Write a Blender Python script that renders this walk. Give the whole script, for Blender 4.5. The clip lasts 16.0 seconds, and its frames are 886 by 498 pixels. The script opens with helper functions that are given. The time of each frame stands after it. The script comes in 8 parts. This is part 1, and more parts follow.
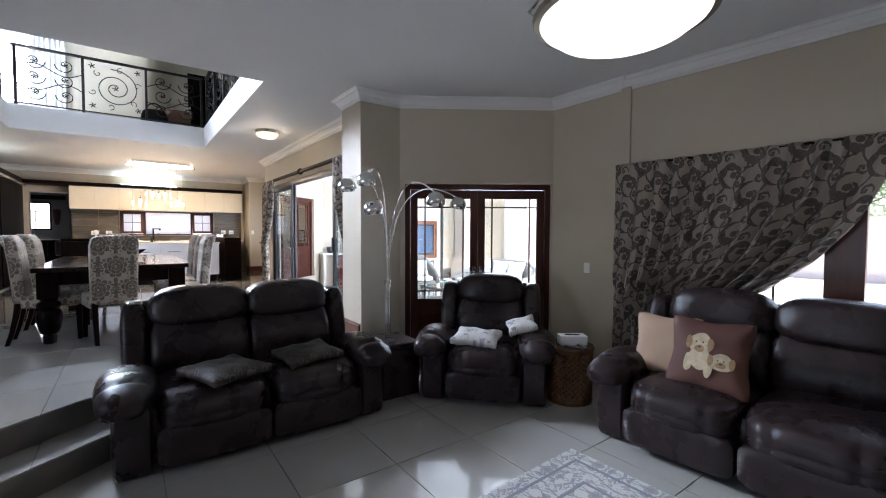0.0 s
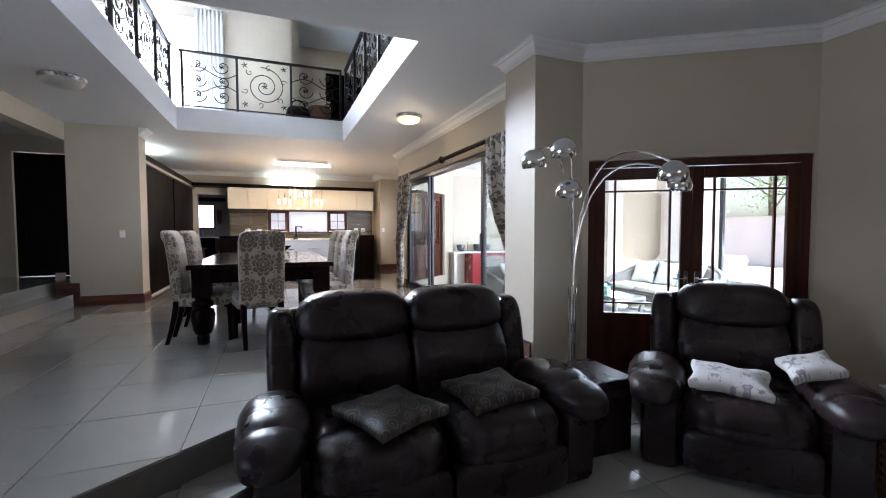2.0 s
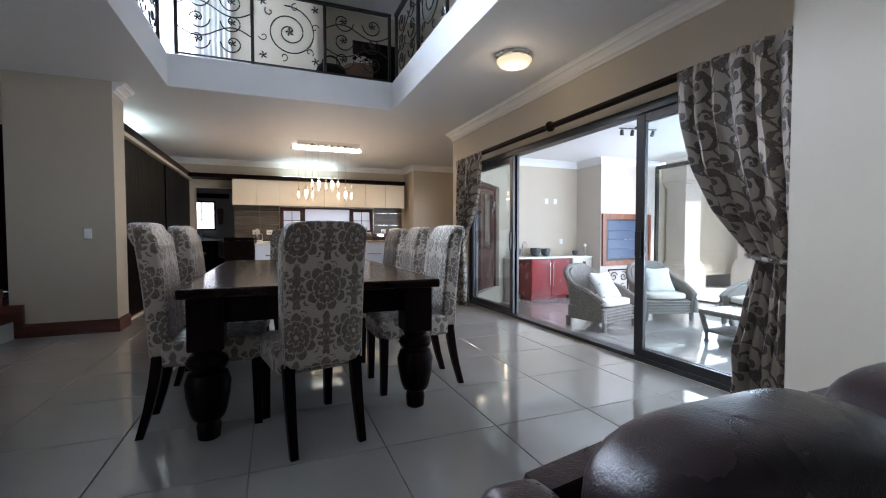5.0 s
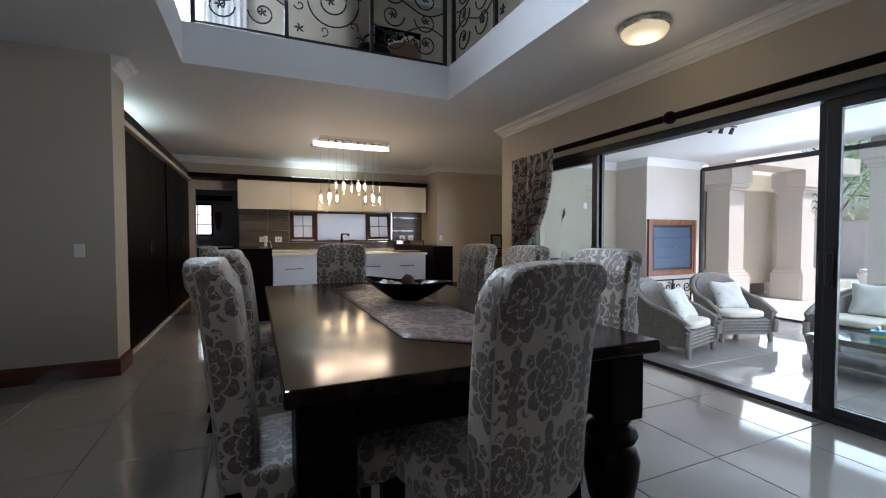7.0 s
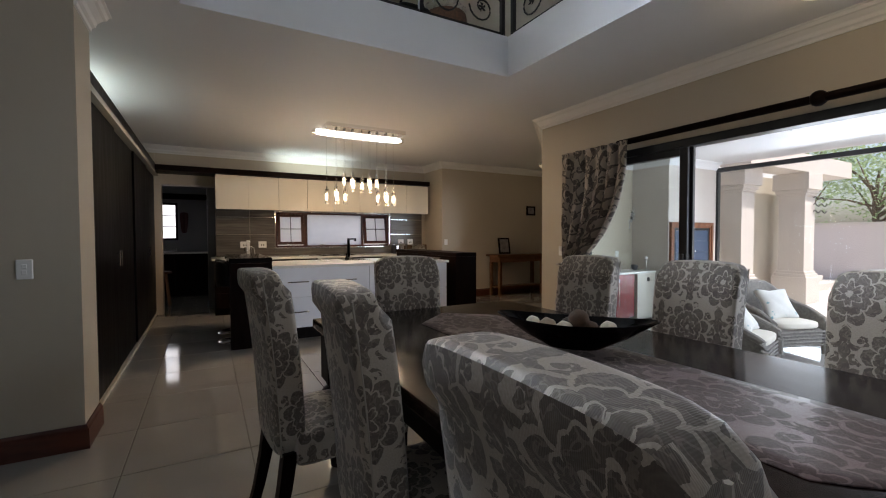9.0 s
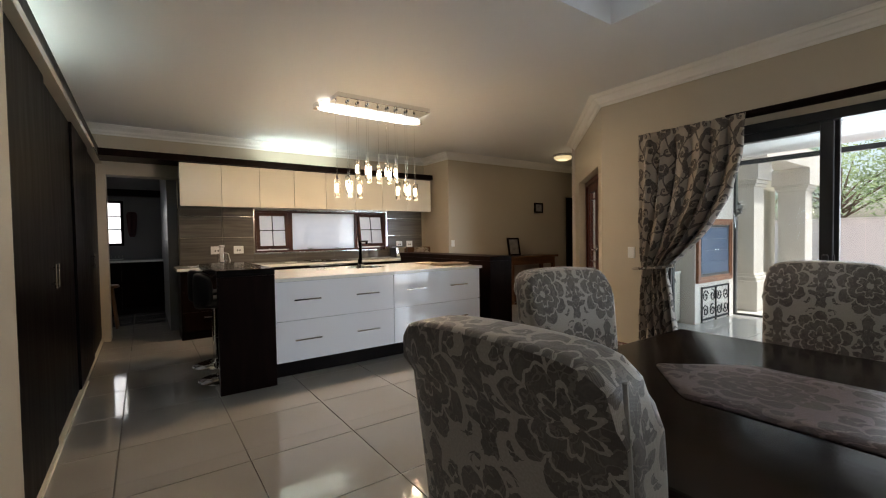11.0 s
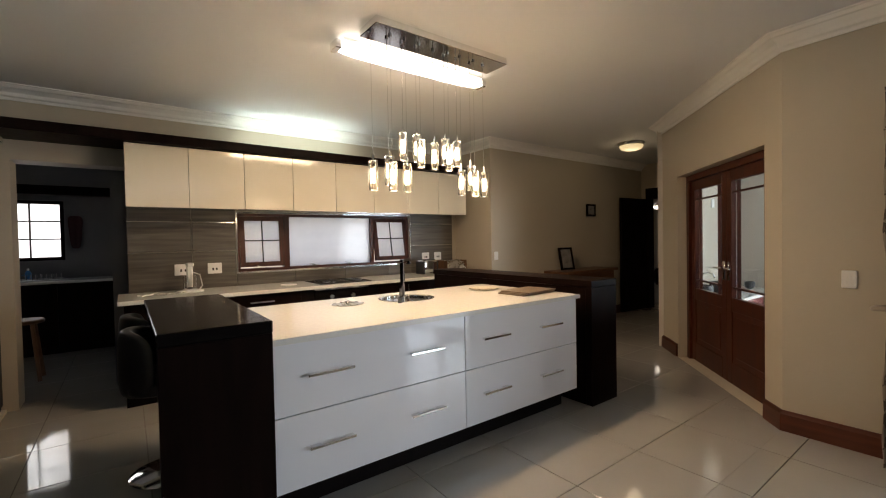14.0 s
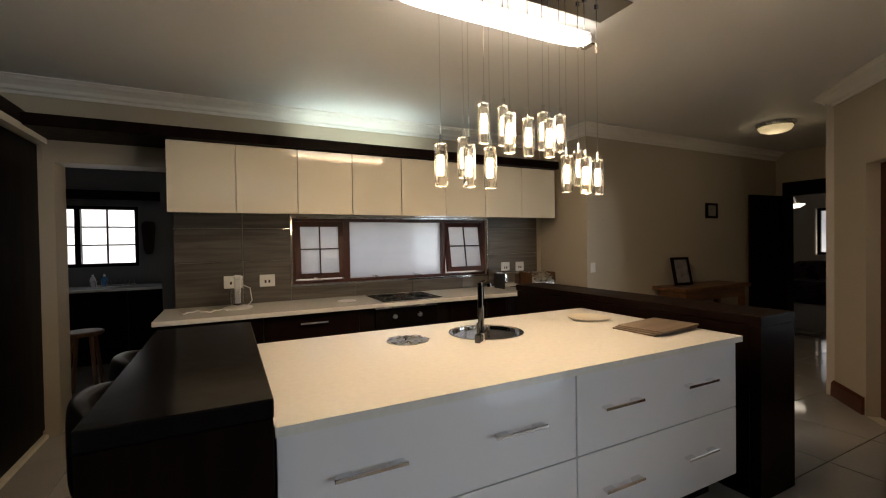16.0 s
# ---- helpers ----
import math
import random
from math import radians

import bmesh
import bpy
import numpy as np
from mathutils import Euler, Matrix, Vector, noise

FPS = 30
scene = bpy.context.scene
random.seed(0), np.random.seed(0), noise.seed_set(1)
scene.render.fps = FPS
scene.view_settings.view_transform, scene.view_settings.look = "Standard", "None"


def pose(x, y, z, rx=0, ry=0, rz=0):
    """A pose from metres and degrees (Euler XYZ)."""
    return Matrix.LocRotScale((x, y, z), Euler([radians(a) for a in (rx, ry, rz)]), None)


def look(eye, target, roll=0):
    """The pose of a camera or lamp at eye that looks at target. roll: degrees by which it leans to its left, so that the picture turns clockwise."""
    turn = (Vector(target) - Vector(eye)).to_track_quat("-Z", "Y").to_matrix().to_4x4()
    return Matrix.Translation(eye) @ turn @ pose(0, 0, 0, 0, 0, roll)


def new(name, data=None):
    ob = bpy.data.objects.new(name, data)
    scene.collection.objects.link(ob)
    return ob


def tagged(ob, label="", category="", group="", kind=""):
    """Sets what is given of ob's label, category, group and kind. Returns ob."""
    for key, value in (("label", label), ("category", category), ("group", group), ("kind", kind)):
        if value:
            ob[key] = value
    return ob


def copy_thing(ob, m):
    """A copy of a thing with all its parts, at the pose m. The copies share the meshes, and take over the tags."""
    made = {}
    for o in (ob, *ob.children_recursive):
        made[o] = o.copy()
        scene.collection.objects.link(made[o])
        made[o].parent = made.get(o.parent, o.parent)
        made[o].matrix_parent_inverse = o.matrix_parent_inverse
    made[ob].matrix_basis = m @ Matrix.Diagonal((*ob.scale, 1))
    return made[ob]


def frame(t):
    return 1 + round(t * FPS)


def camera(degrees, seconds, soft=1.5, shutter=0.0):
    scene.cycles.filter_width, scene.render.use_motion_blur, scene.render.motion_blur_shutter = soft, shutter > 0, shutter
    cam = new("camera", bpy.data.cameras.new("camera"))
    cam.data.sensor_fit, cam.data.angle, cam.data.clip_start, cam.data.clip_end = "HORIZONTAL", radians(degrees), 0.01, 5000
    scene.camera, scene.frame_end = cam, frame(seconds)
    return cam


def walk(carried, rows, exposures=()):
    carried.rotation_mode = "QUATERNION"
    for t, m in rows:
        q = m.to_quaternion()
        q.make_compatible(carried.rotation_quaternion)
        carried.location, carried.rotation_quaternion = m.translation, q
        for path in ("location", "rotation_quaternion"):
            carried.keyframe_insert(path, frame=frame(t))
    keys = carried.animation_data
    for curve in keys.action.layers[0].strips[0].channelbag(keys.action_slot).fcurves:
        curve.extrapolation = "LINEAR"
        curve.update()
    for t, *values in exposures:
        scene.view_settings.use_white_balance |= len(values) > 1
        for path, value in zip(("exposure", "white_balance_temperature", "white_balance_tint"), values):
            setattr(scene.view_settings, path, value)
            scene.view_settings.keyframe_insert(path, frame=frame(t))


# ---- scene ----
cam = camera(92.4, 16.0, 1.1)
PATH = [
    (0, (0.221, -0.324, 1.159), (1.405, 1.286, 1.078), 0.2),
    (0.5, (0.201, -0.09, 1.157), (1.252, 1.61, 1.073), 0.2),
    (1, (0.202, 0.173, 1.138), (1.123, 1.946, 1.051), 0.0),
    (1.5, (0.223, 0.506, 1.128), (1.022, 2.337, 1.04), -0.1),
    (2, (0.208, 0.866, 1.105), (0.938, 2.725, 1.018), -0.1),
    (2.5, (0.181, 1.253, 1.082), (0.891, 3.12, 0.998), -0.1),
    (3, (0.171, 1.661, 1.071), (0.884, 3.528, 0.987), -0.1),
    (5.5, (-0.247, 3.404, 1.042), (0.504, 5.257, 0.976), -0.1),
    (6, (-0.349, 3.71, 1.089), (0.412, 5.558, 1.023), -0.1),
    (6.5, (-0.498, 4.005, 1.142), (0.279, 5.846, 1.077), -0.1),
    (7, (-0.637, 4.274, 1.18), (0.168, 6.104, 1.115), -0.1),
    (7.5, (-0.751, 4.582, 1.202), (0.094, 6.394, 1.138), -0.2),
    (8, (-0.875, 4.878, 1.211), (0.015, 6.667, 1.15), -0.2),
    (8.5, (-0.984, 5.161, 1.224), (-0.052, 6.929, 1.162), -0.2),
    (9, (-1.081, 5.477, 1.235), (-0.109, 7.223, 1.175), -0.2),
    (11.5, (-1.342, 7.189, 1.246), (-0.17, 8.809, 1.19), -1.0),
    (12, (-1.285, 7.509, 1.259), (-0.106, 9.124, 1.206), -1.0),
    (12.5, (-1.238, 7.81, 1.281), (-0.054, 9.422, 1.231), -1.1),
    (13, (-1.144, 8.103, 1.296), (0.048, 9.708, 1.248), -1.0),
    (13.5, (-1.04, 8.369, 1.32), (0.157, 9.971, 1.276), -1.1),
    (14, (-0.954, 8.623, 1.345), (0.243, 10.225, 1.303), -1.1),
    (14.5, (-0.831, 8.83, 1.348), (0.326, 10.461, 1.311), -1.1),
    (15, (-0.719, 9.016, 1.368), (0.336, 10.715, 1.334), -1.0),
    (15.5, (-0.628, 9.214, 1.396), (0.349, 10.959, 1.363), -1.0),
    (16, (-0.54, 9.356, 1.419), (0.365, 11.14, 1.39), -0.9),
]
walk(cam, [(t, look(eye, target, roll)) for t, eye, target, roll in PATH],
     [(0, 1.85, 6300, 19), (2, 1.75, 6300, 19), (3, 1.5, 6300, 19), (5.5, 1.05, 6150, 18), (6.5, 0.68, 6150, 16), (8, 0.43, 6450, 18), (9, 0.55, 6700, 18), (11.5, 0.95, 6850, 14), (12.5, 0.96, 6900, 15), (14.5, 0.77, 7000, 15), (16, 0.32, 7000, 14)])

# world and sun: bright hazy day
world = bpy.data.worlds.new("world")
scene.world = world
world.use_nodes = True
wn = world.node_tree.nodes
sky = wn.new("ShaderNodeTexSky")
sky.sky_type = "NISHITA"
sky.sun_disc = False
sky.sun_elevation, sky.sun_rotation = radians(68), radians(153)
sky.air_density, sky.dust_density = 1.0, 3.0
world.node_tree.links.new(sky.outputs[0], wn["Background"].inputs[0])
wn["Background"].inputs[1].default_value = 0.15
sun = new("sun", bpy.data.lights.new("sun", "SUN"))
sun.data.energy, sun.data.angle, sun.data.color = 5.0, radians(1.0), (1.0, 0.98, 0.95)
sun.matrix_world = look((14, -8, 44), (6, 8, 0))


def area_light(name, x, y, z, aim, w, h, power, color, spread=180):
    lamp = bpy.data.lights.new(name, "AREA")
    lamp.shape, lamp.size, lamp.size_y, lamp.energy, lamp.color = "RECTANGLE", w, h, power, color
    lamp.spread = radians(spread)
    ob = new(name, lamp)
    ob.matrix_world = look((x, y, z), aim)
    return ob


def point_light(name, x, y, z, power, color, r=0.05):
    lamp = bpy.data.lights.new(name, "POINT")
    lamp.energy, lamp.color, lamp.shadow_soft_size = power, color, r
    ob = new(name, lamp)
    ob.location = (x, y, z)
    return ob


DAY = (0.72, 0.87, 1.0)
area_light("upper_window_light", -2.1, 10.52, 4.55, (-0.4, 3.6, 0.0), 2.0, 1.6, 190, DAY, 64)
area_light("lounge_window_light", 4.42, 0.6, 0.8, (0, 0.8, 0.2), 1.7, 1.6, 3, DAY)
area_light("kitchen_window_light", 1.1, 13.80, 1.36, (1.1, 8, 1.2), 2.0, 0.55, 0.8, DAY)
area_light("scullery_window_light", -2.25, 16.62, 1.58, (-1.6, 12, 0.5), 0.9, 0.7, 0.5, DAY)
# added fill from an assumed, unseen window in the west wall
area_light("entrance_window_fill", -5.12, 1.6, 1.15, (-1.5, 2.6, -0.3), 2.6, 1.8, 13, DAY)


# materials
def node_mat(name):
    m = bpy.data.materials.new(name)
    m.use_nodes = True
    nt = m.node_tree
    return m, nt, nt.nodes["Principled BSDF"]


def mat(name, color, rough=0.5, metal=0.0, scale=6.0, vary=0.12, fine=90.0, bump=0.08, coat=0.0, spread=0.1, rnd=0.0, coords="Object", spec=0.5):
    """Two scales of noise in the colour, the roughness and the relief."""
    m, nt, b = node_mat(name)
    n, l = nt.nodes, nt.links
    tc = n.new("ShaderNodeTexCoord")
    big, small = n.new("ShaderNodeTexNoise"), n.new("ShaderNodeTexNoise")
    big.inputs["Scale"].default_value, big.inputs["Detail"].default_value = scale, 5
    small.inputs["Scale"].default_value, small.inputs["Detail"].default_value = fine, 3
    for t in (big, small):
        l.new(tc.outputs[coords], t.inputs["Vector"])
    mix = n.new("ShaderNodeMix")
    mix.data_type = "RGBA"
    c = Vector(color)
    mix.inputs["A"].default_value = (*(c * (1 - vary)), 1)
    mix.inputs["B"].default_value = (*[min(1, v * (1 + vary)) for v in c], 1)
    add = n.new("ShaderNodeMath")
    add.operation = "MULTIPLY_ADD"
    add.inputs[1].default_value = 0.3
    l.new(small.outputs["Fac"], add.inputs[0])
    sub = n.new("ShaderNodeMath")
    sub.operation = "MULTIPLY_ADD"
    sub.inputs[1].default_value, sub.inputs[2].default_value = 1.4, -0.35
    l.new(big.outputs["Fac"], sub.inputs[0])
    l.new(sub.outputs[0], add.inputs[2])
    last = add.outputs[0]
    if rnd:
        info = n.new("ShaderNodeObjectInfo")
        r = n.new("ShaderNodeMath")
        r.operation = "MULTIPLY_ADD"
        r.inputs[1].default_value = rnd
        l.new(info.outputs["Random"], r.inputs[0])
        l.new(last, r.inputs[2])
        last = r.outputs[0]
    l.new(last, mix.inputs["Factor"])
    l.new(mix.outputs["Result"], b.inputs["Base Color"])
    mr = n.new("ShaderNodeMapRange")
    mr.inputs["To Min"].default_value, mr.inputs["To Max"].default_value = max(0.02, rough - spread), min(1, rough + spread)
    l.new(big.outputs["Fac"], mr.inputs["Value"])
    l.new(mr.outputs["Result"], b.inputs["Roughness"])
    b.inputs["Metallic"].default_value = metal
    b.inputs["Specular IOR Level"].default_value = spec
    b.inputs["Coat Weight"].default_value = coat
    b.inputs["Coat Roughness"].default_value = 0.05
    if bump:
        bp = n.new("ShaderNodeBump")
        bp.inputs["Strength"].default_value, bp.inputs["Distance"].default_value = bump, 0.004
        l.new(small.outputs["Fac"], bp.inputs["Height"])
        l.new(bp.outputs["Normal"], b.inputs["Normal"])
    return m


def grain_mat(name, dark, light, rough=0.35, stretch=(1, 1, 0.12), scale=14.0, bump=0.1, coat=0.2, rnd=0.0, spec=0.3):
    """Wood: noise drawn out along the grain."""
    m, nt, b = node_mat(name)
    n, l = nt.nodes, nt.links
    tc, mp = n.new("ShaderNodeTexCoord"), n.new("ShaderNodeMapping")
    mp.inputs["Scale"].default_value = stretch
    l.new(tc.outputs["Object"], mp.inputs["Vector"])
    t = n.new("ShaderNodeTexNoise")
    t.inputs["Scale"].default_value, t.inputs["Detail"].default_value, t.inputs["Distortion"].default_value = scale, 8, 0.6
    l.new(mp.outputs[0], t.inputs["Vector"])
    ramp = n.new("ShaderNodeValToRGB")
    ramp.color_ramp.elements[0].position, ramp.color_ramp.elements[1].position = 0.3, 0.72
    ramp.color_ramp.elements[0].color, ramp.color_ramp.elements[1].color = (*dark, 1), (*light, 1)
    l.new(t.outputs["Fac"], ramp.inputs[0])
    l.new(ramp.outputs[0], b.inputs["Base Color"])
    mr = n.new("ShaderNodeMapRange")
    mr.inputs["To Min"].default_value, mr.inputs["To Max"].default_value = rough - 0.08, rough + 0.12
    l.new(t.outputs["Fac"], mr.inputs["Value"])
    l.new(mr.outputs["Result"], b.inputs["Roughness"])
    b.inputs["Coat Weight"].default_value, b.inputs["Coat Roughness"].default_value = coat, 0.08
    b.inputs["Specular IOR Level"].default_value = spec
    bp = n.new("ShaderNodeBump")
    bp.inputs["Strength"].default_value, bp.inputs["Distance"].default_value = bump, 0.002
    l.new(t.outputs["Fac"], bp.inputs["Height"])
    l.new(bp.outputs["Normal"], b.inputs["Normal"])
    return m


def figured_mat(name, ground, figure, cell_u, cell_v, scale, cut, rough=0.8, soft=0.03, sheen=0.3, distort=1.2, figure_rough=None, third=None, cluster=0.0, vein=0.0, detail=1.5):
    """Woven figure on UV: mirrored noise cells, half-dropped, as in damask."""
    m, nt, b = node_mat(name)
    n, l = nt.nodes, nt.links

    def math(op, a, bb=None, c=None):
        x = n.new("ShaderNodeMath")
        x.operation = op
        for i, v in enumerate((a, bb, c)):
            if v is None:
                continue
            if isinstance(v, (int, float)):
                x.inputs[i].default_value = v
            else:
                l.new(v, x.inputs[i])
        return x.outputs[0]

    pi_ = 3.14159265
    uv, sep = n.new("ShaderNodeUVMap"), n.new("ShaderNodeSeparateXYZ")
    l.new(uv.outputs[0], sep.inputs[0])
    u = math("PINGPONG", sep.outputs[0], cell_u / 2)
    col = math("FLOOR", math("DIVIDE", sep.outputs[0], cell_u))
    odd = math("PINGPONG", col, 1.0)
    v0 = math("ADD", math("MULTIPLY", odd, cell_v / 2), sep.outputs[1])
    v = math("PINGPONG", v0, cell_v * 0.5)
    vs = math("ADD", math("MULTIPLY", math("MODULO", v0, cell_v), 0.35), v)
    comb = n.new("ShaderNodeCombineXYZ")
    l.new(u, comb.inputs[0])
    l.new(vs, comb.inputs[1])
    t = n.new("ShaderNodeTexNoise")
    t.inputs["Scale"].default_value, t.inputs["Detail"].default_value, t.inputs["Distortion"].default_value = scale, detail, distort
    l.new(comb.outputs[0], t.inputs["Vector"])
    mr = n.new("ShaderNodeMapRange")
    mr.interpolation_type = "SMOOTHSTEP"
    mr.inputs["From Min"].default_value, mr.inputs["From Max"].default_value = cut - soft, cut + soft
    cu = math("COSINE", math("MULTIPLY", sep.outputs[0], 2 * pi_ / cell_u))
    cv = math("COSINE", math("MULTIPLY", v0, 2 * pi_ / cell_v))
    veins = math("ABSOLUTE", math("SUBTRACT", t.outputs["Fac"], cut + 0.05))
    cutout = math("MULTIPLY", math("LESS_THAN", veins, 0.012), -vein)
    field = math("ADD", math("MULTIPLY", math("MULTIPLY", cu, cv), cluster), math("ADD", t.outputs["Fac"], cutout))
    l.new(field, mr.inputs["Value"])
    fine = n.new("ShaderNodeTexNoise")
    fine.inputs["Scale"].default_value = 220
    l.new(uv.outputs[0], fine.inputs["Vector"])
    weave = n.new("ShaderNodeTexWave")
    weave.inputs["Scale"].default_value, weave.inputs["Distortion"].default_value = 150, 2
    l.new(uv.outputs[0], weave.inputs["Vector"])
    mix = n.new("ShaderNodeMix")
    mix.data_type = "RGBA"
    mix.inputs["A"].default_value, mix.inputs["B"].default_value = (*ground, 1), (*figure, 1)
    l.new(mr.outputs["Result"], mix.inputs["Factor"])
    last = mix.outputs["Result"]
    if third:
        mr2 = n.new("ShaderNodeMapRange")
        mr2.interpolation_type = "SMOOTHSTEP"
        mr2.inputs["From Min"].default_value, mr2.inputs["From Max"].default_value = cut + 0.10, cut + 0.13
        l.new(t.outputs["Fac"], mr2.inputs["Value"])
        m3 = n.new("ShaderNodeMix")
        m3.data_type = "RGBA"
        m3.inputs["B"].default_value = (*third, 1)
        l.new(last, m3.inputs["A"])
        l.new(mr2.outputs["Result"], m3.inputs["Factor"])
        last = m3.outputs["Result"]
    mul = n.new("ShaderNodeMix")
    mul.data_type, mul.blend_type = "RGBA", "MULTIPLY"
    mul.inputs["Factor"].default_value = 0.35
    l.new(last, mul.inputs["A"])
    l.new(fine.outputs["Fac"], mul.inputs["B"])
    l.new(mul.outputs["Result"], b.inputs["Base Color"])
    rr = n.new("ShaderNodeMapRange")
    rr.inputs["To Min"].default_value, rr.inputs["To Max"].default_value = rough, figure_rough or rough
    l.new(mr.outputs["Result"], rr.inputs["Value"])
    l.new(rr.outputs["Result"], b.inputs["Roughness"])
    b.inputs["Sheen Weight"].default_value = sheen
    bp = n.new("ShaderNodeBump")
    bp.inputs["Strength"].default_value, bp.inputs["Distance"].default_value = 0.25, 0.002
    hh = math("ADD", math("MULTIPLY", mr.outputs["Result"], 0.7), math("MULTIPLY", weave.outputs["Fac"], 0.3))
    l.new(hh, bp.inputs["Height"])
    l.new(bp.outputs["Normal"], b.inputs["Normal"])
    return m


def woven_mat(name, ground, figure, pattern, rough=0.5, figure_rough=0.7, sheen=0.1, mottle=0.3, spec=0.4):
    """Woven figure on UV in metres: pattern(op, u, v) gives the figure as a mask."""
    m, nt, b = node_mat(name)
    n, l = nt.nodes, nt.links

    def op(kind, a, bb=None, c=None):
        x = n.new("ShaderNodeMath")
        x.operation = kind
        for i, v in enumerate((a, bb, c)):
            if v is None:
                continue
            if isinstance(v, (int, float)):
                x.inputs[i].default_value = v
            else:
                l.new(v, x.inputs[i])
        return x.outputs[0]

    uv, sep, wob = n.new("ShaderNodeUVMap"), n.new("ShaderNodeSeparateXYZ"), n.new("ShaderNodeTexNoise")
    wob.inputs["Scale"].default_value, wob.inputs["Detail"].default_value = 62, 3
    l.new(uv.outputs[0], sep.inputs[0])
    l.new(uv.outputs[0], wob.inputs["Vector"])
    ws = n.new("ShaderNodeSeparateXYZ")
    l.new(wob.outputs["Color"], ws.inputs[0])
    u = op("MULTIPLY_ADD", op("SUBTRACT", ws.outputs[0], 0.5), 0.014, sep.outputs[0])
    v = op("MULTIPLY_ADD", op("SUBTRACT", ws.outputs[1], 0.5), 0.014, sep.outputs[1])
    leafy = n.new("ShaderNodeTexNoise")
    leafy.inputs["Scale"].default_value, leafy.inputs["Detail"].default_value, leafy.inputs["Distortion"].default_value = 48, 1.5, 0.8
    l.new(uv.outputs[0], leafy.inputs["Vector"])
    gap = op("LESS_THAN", op("ABSOLUTE", op("SUBTRACT", leafy.outputs["Fac"], 0.52)), 0.030)
    tone = op("MULTIPLY_ADD", leafy.outputs["Fac"], 0.55, 0.70)
    mask = op("MULTIPLY", op("MULTIPLY", pattern(op, u, v), op("MULTIPLY_ADD", gap, -0.28, 1.0)), op("MINIMUM", tone, 1.0))
    big, fine, weave = n.new("ShaderNodeTexNoise"), n.new("ShaderNodeTexNoise"), n.new("ShaderNodeTexWave")
    big.inputs["Scale"].default_value, fine.inputs["Scale"].default_value = 5, 240
    weave.inputs["Scale"].default_value, weave.inputs["Distortion"].default_value = 150, 2
    for t in (big, fine, weave):
        l.new(uv.outputs[0], t.inputs["Vector"])
    mix, mul = n.new("ShaderNodeMix"), n.new("ShaderNodeMix")
    mix.data_type = mul.data_type = "RGBA"
    mul.blend_type = "MULTIPLY"
    mix.inputs["A"].default_value, mix.inputs["B"].default_value = (*ground, 1), (*figure, 1)
    l.new(op("MULTIPLY", mask, op("MULTIPLY_ADD", big.outputs["Fac"], 0.35, 0.75)), mix.inputs["Factor"])
    mul.inputs["Factor"].default_value = mottle
    l.new(mix.outputs["Result"], mul.inputs["A"])
    l.new(fine.outputs["Fac"], mul.inputs["B"])
    l.new(mul.outputs["Result"], b.inputs["Base Color"])
    l.new(op("MULTIPLY_ADD", mask, figure_rough - rough, rough), b.inputs["Roughness"])
    b.inputs["Specular IOR Level"].default_value = spec
    b.inputs["Sheen Weight"].default_value = sheen
    bp = n.new("ShaderNodeBump")
    bp.inputs["Strength"].default_value, bp.inputs["Distance"].default_value = 0.25, 0.002
    l.new(op("ADD", op("MULTIPLY", mask, 0.7), op("MULTIPLY", weave.outputs["Fac"], 0.3)), bp.inputs["Height"])
    l.new(bp.outputs["Normal"], b.inputs["Normal"])
    return m


def comma(op, x, y, size, hand, turn):
    """A leafy C-scroll: one tapering arm with a scalloped outer edge and a round bud at its inner end."""
    r = op("SQRT", op("ADD", op("MULTIPLY", x, x), op("MULTIPLY", y, y)))
    th = op("FRACT", op("ADD", op("DIVIDE", op("ARCTAN2", y, x), 6.2832 * hand), 4.0 + turn))
    mid = op("MULTIPLY_ADD", th, 0.62 * size, 0.26 * size)
    fat = op("MULTIPLY", op("SINE", op("MULTIPLY", th, 3.1)), op("MULTIPLY_ADD", op("ABSOLUTE", op("SINE", op("MULTIPLY", th, 16.0))), 0.14 * size, 0.13 * size))
    arm_ = op("LESS_THAN", op("ABSOLUTE", op("SUBTRACT", r, mid)), fat)
    return op("MAXIMUM", arm_, op("LESS_THAN", r, 0.22 * size))


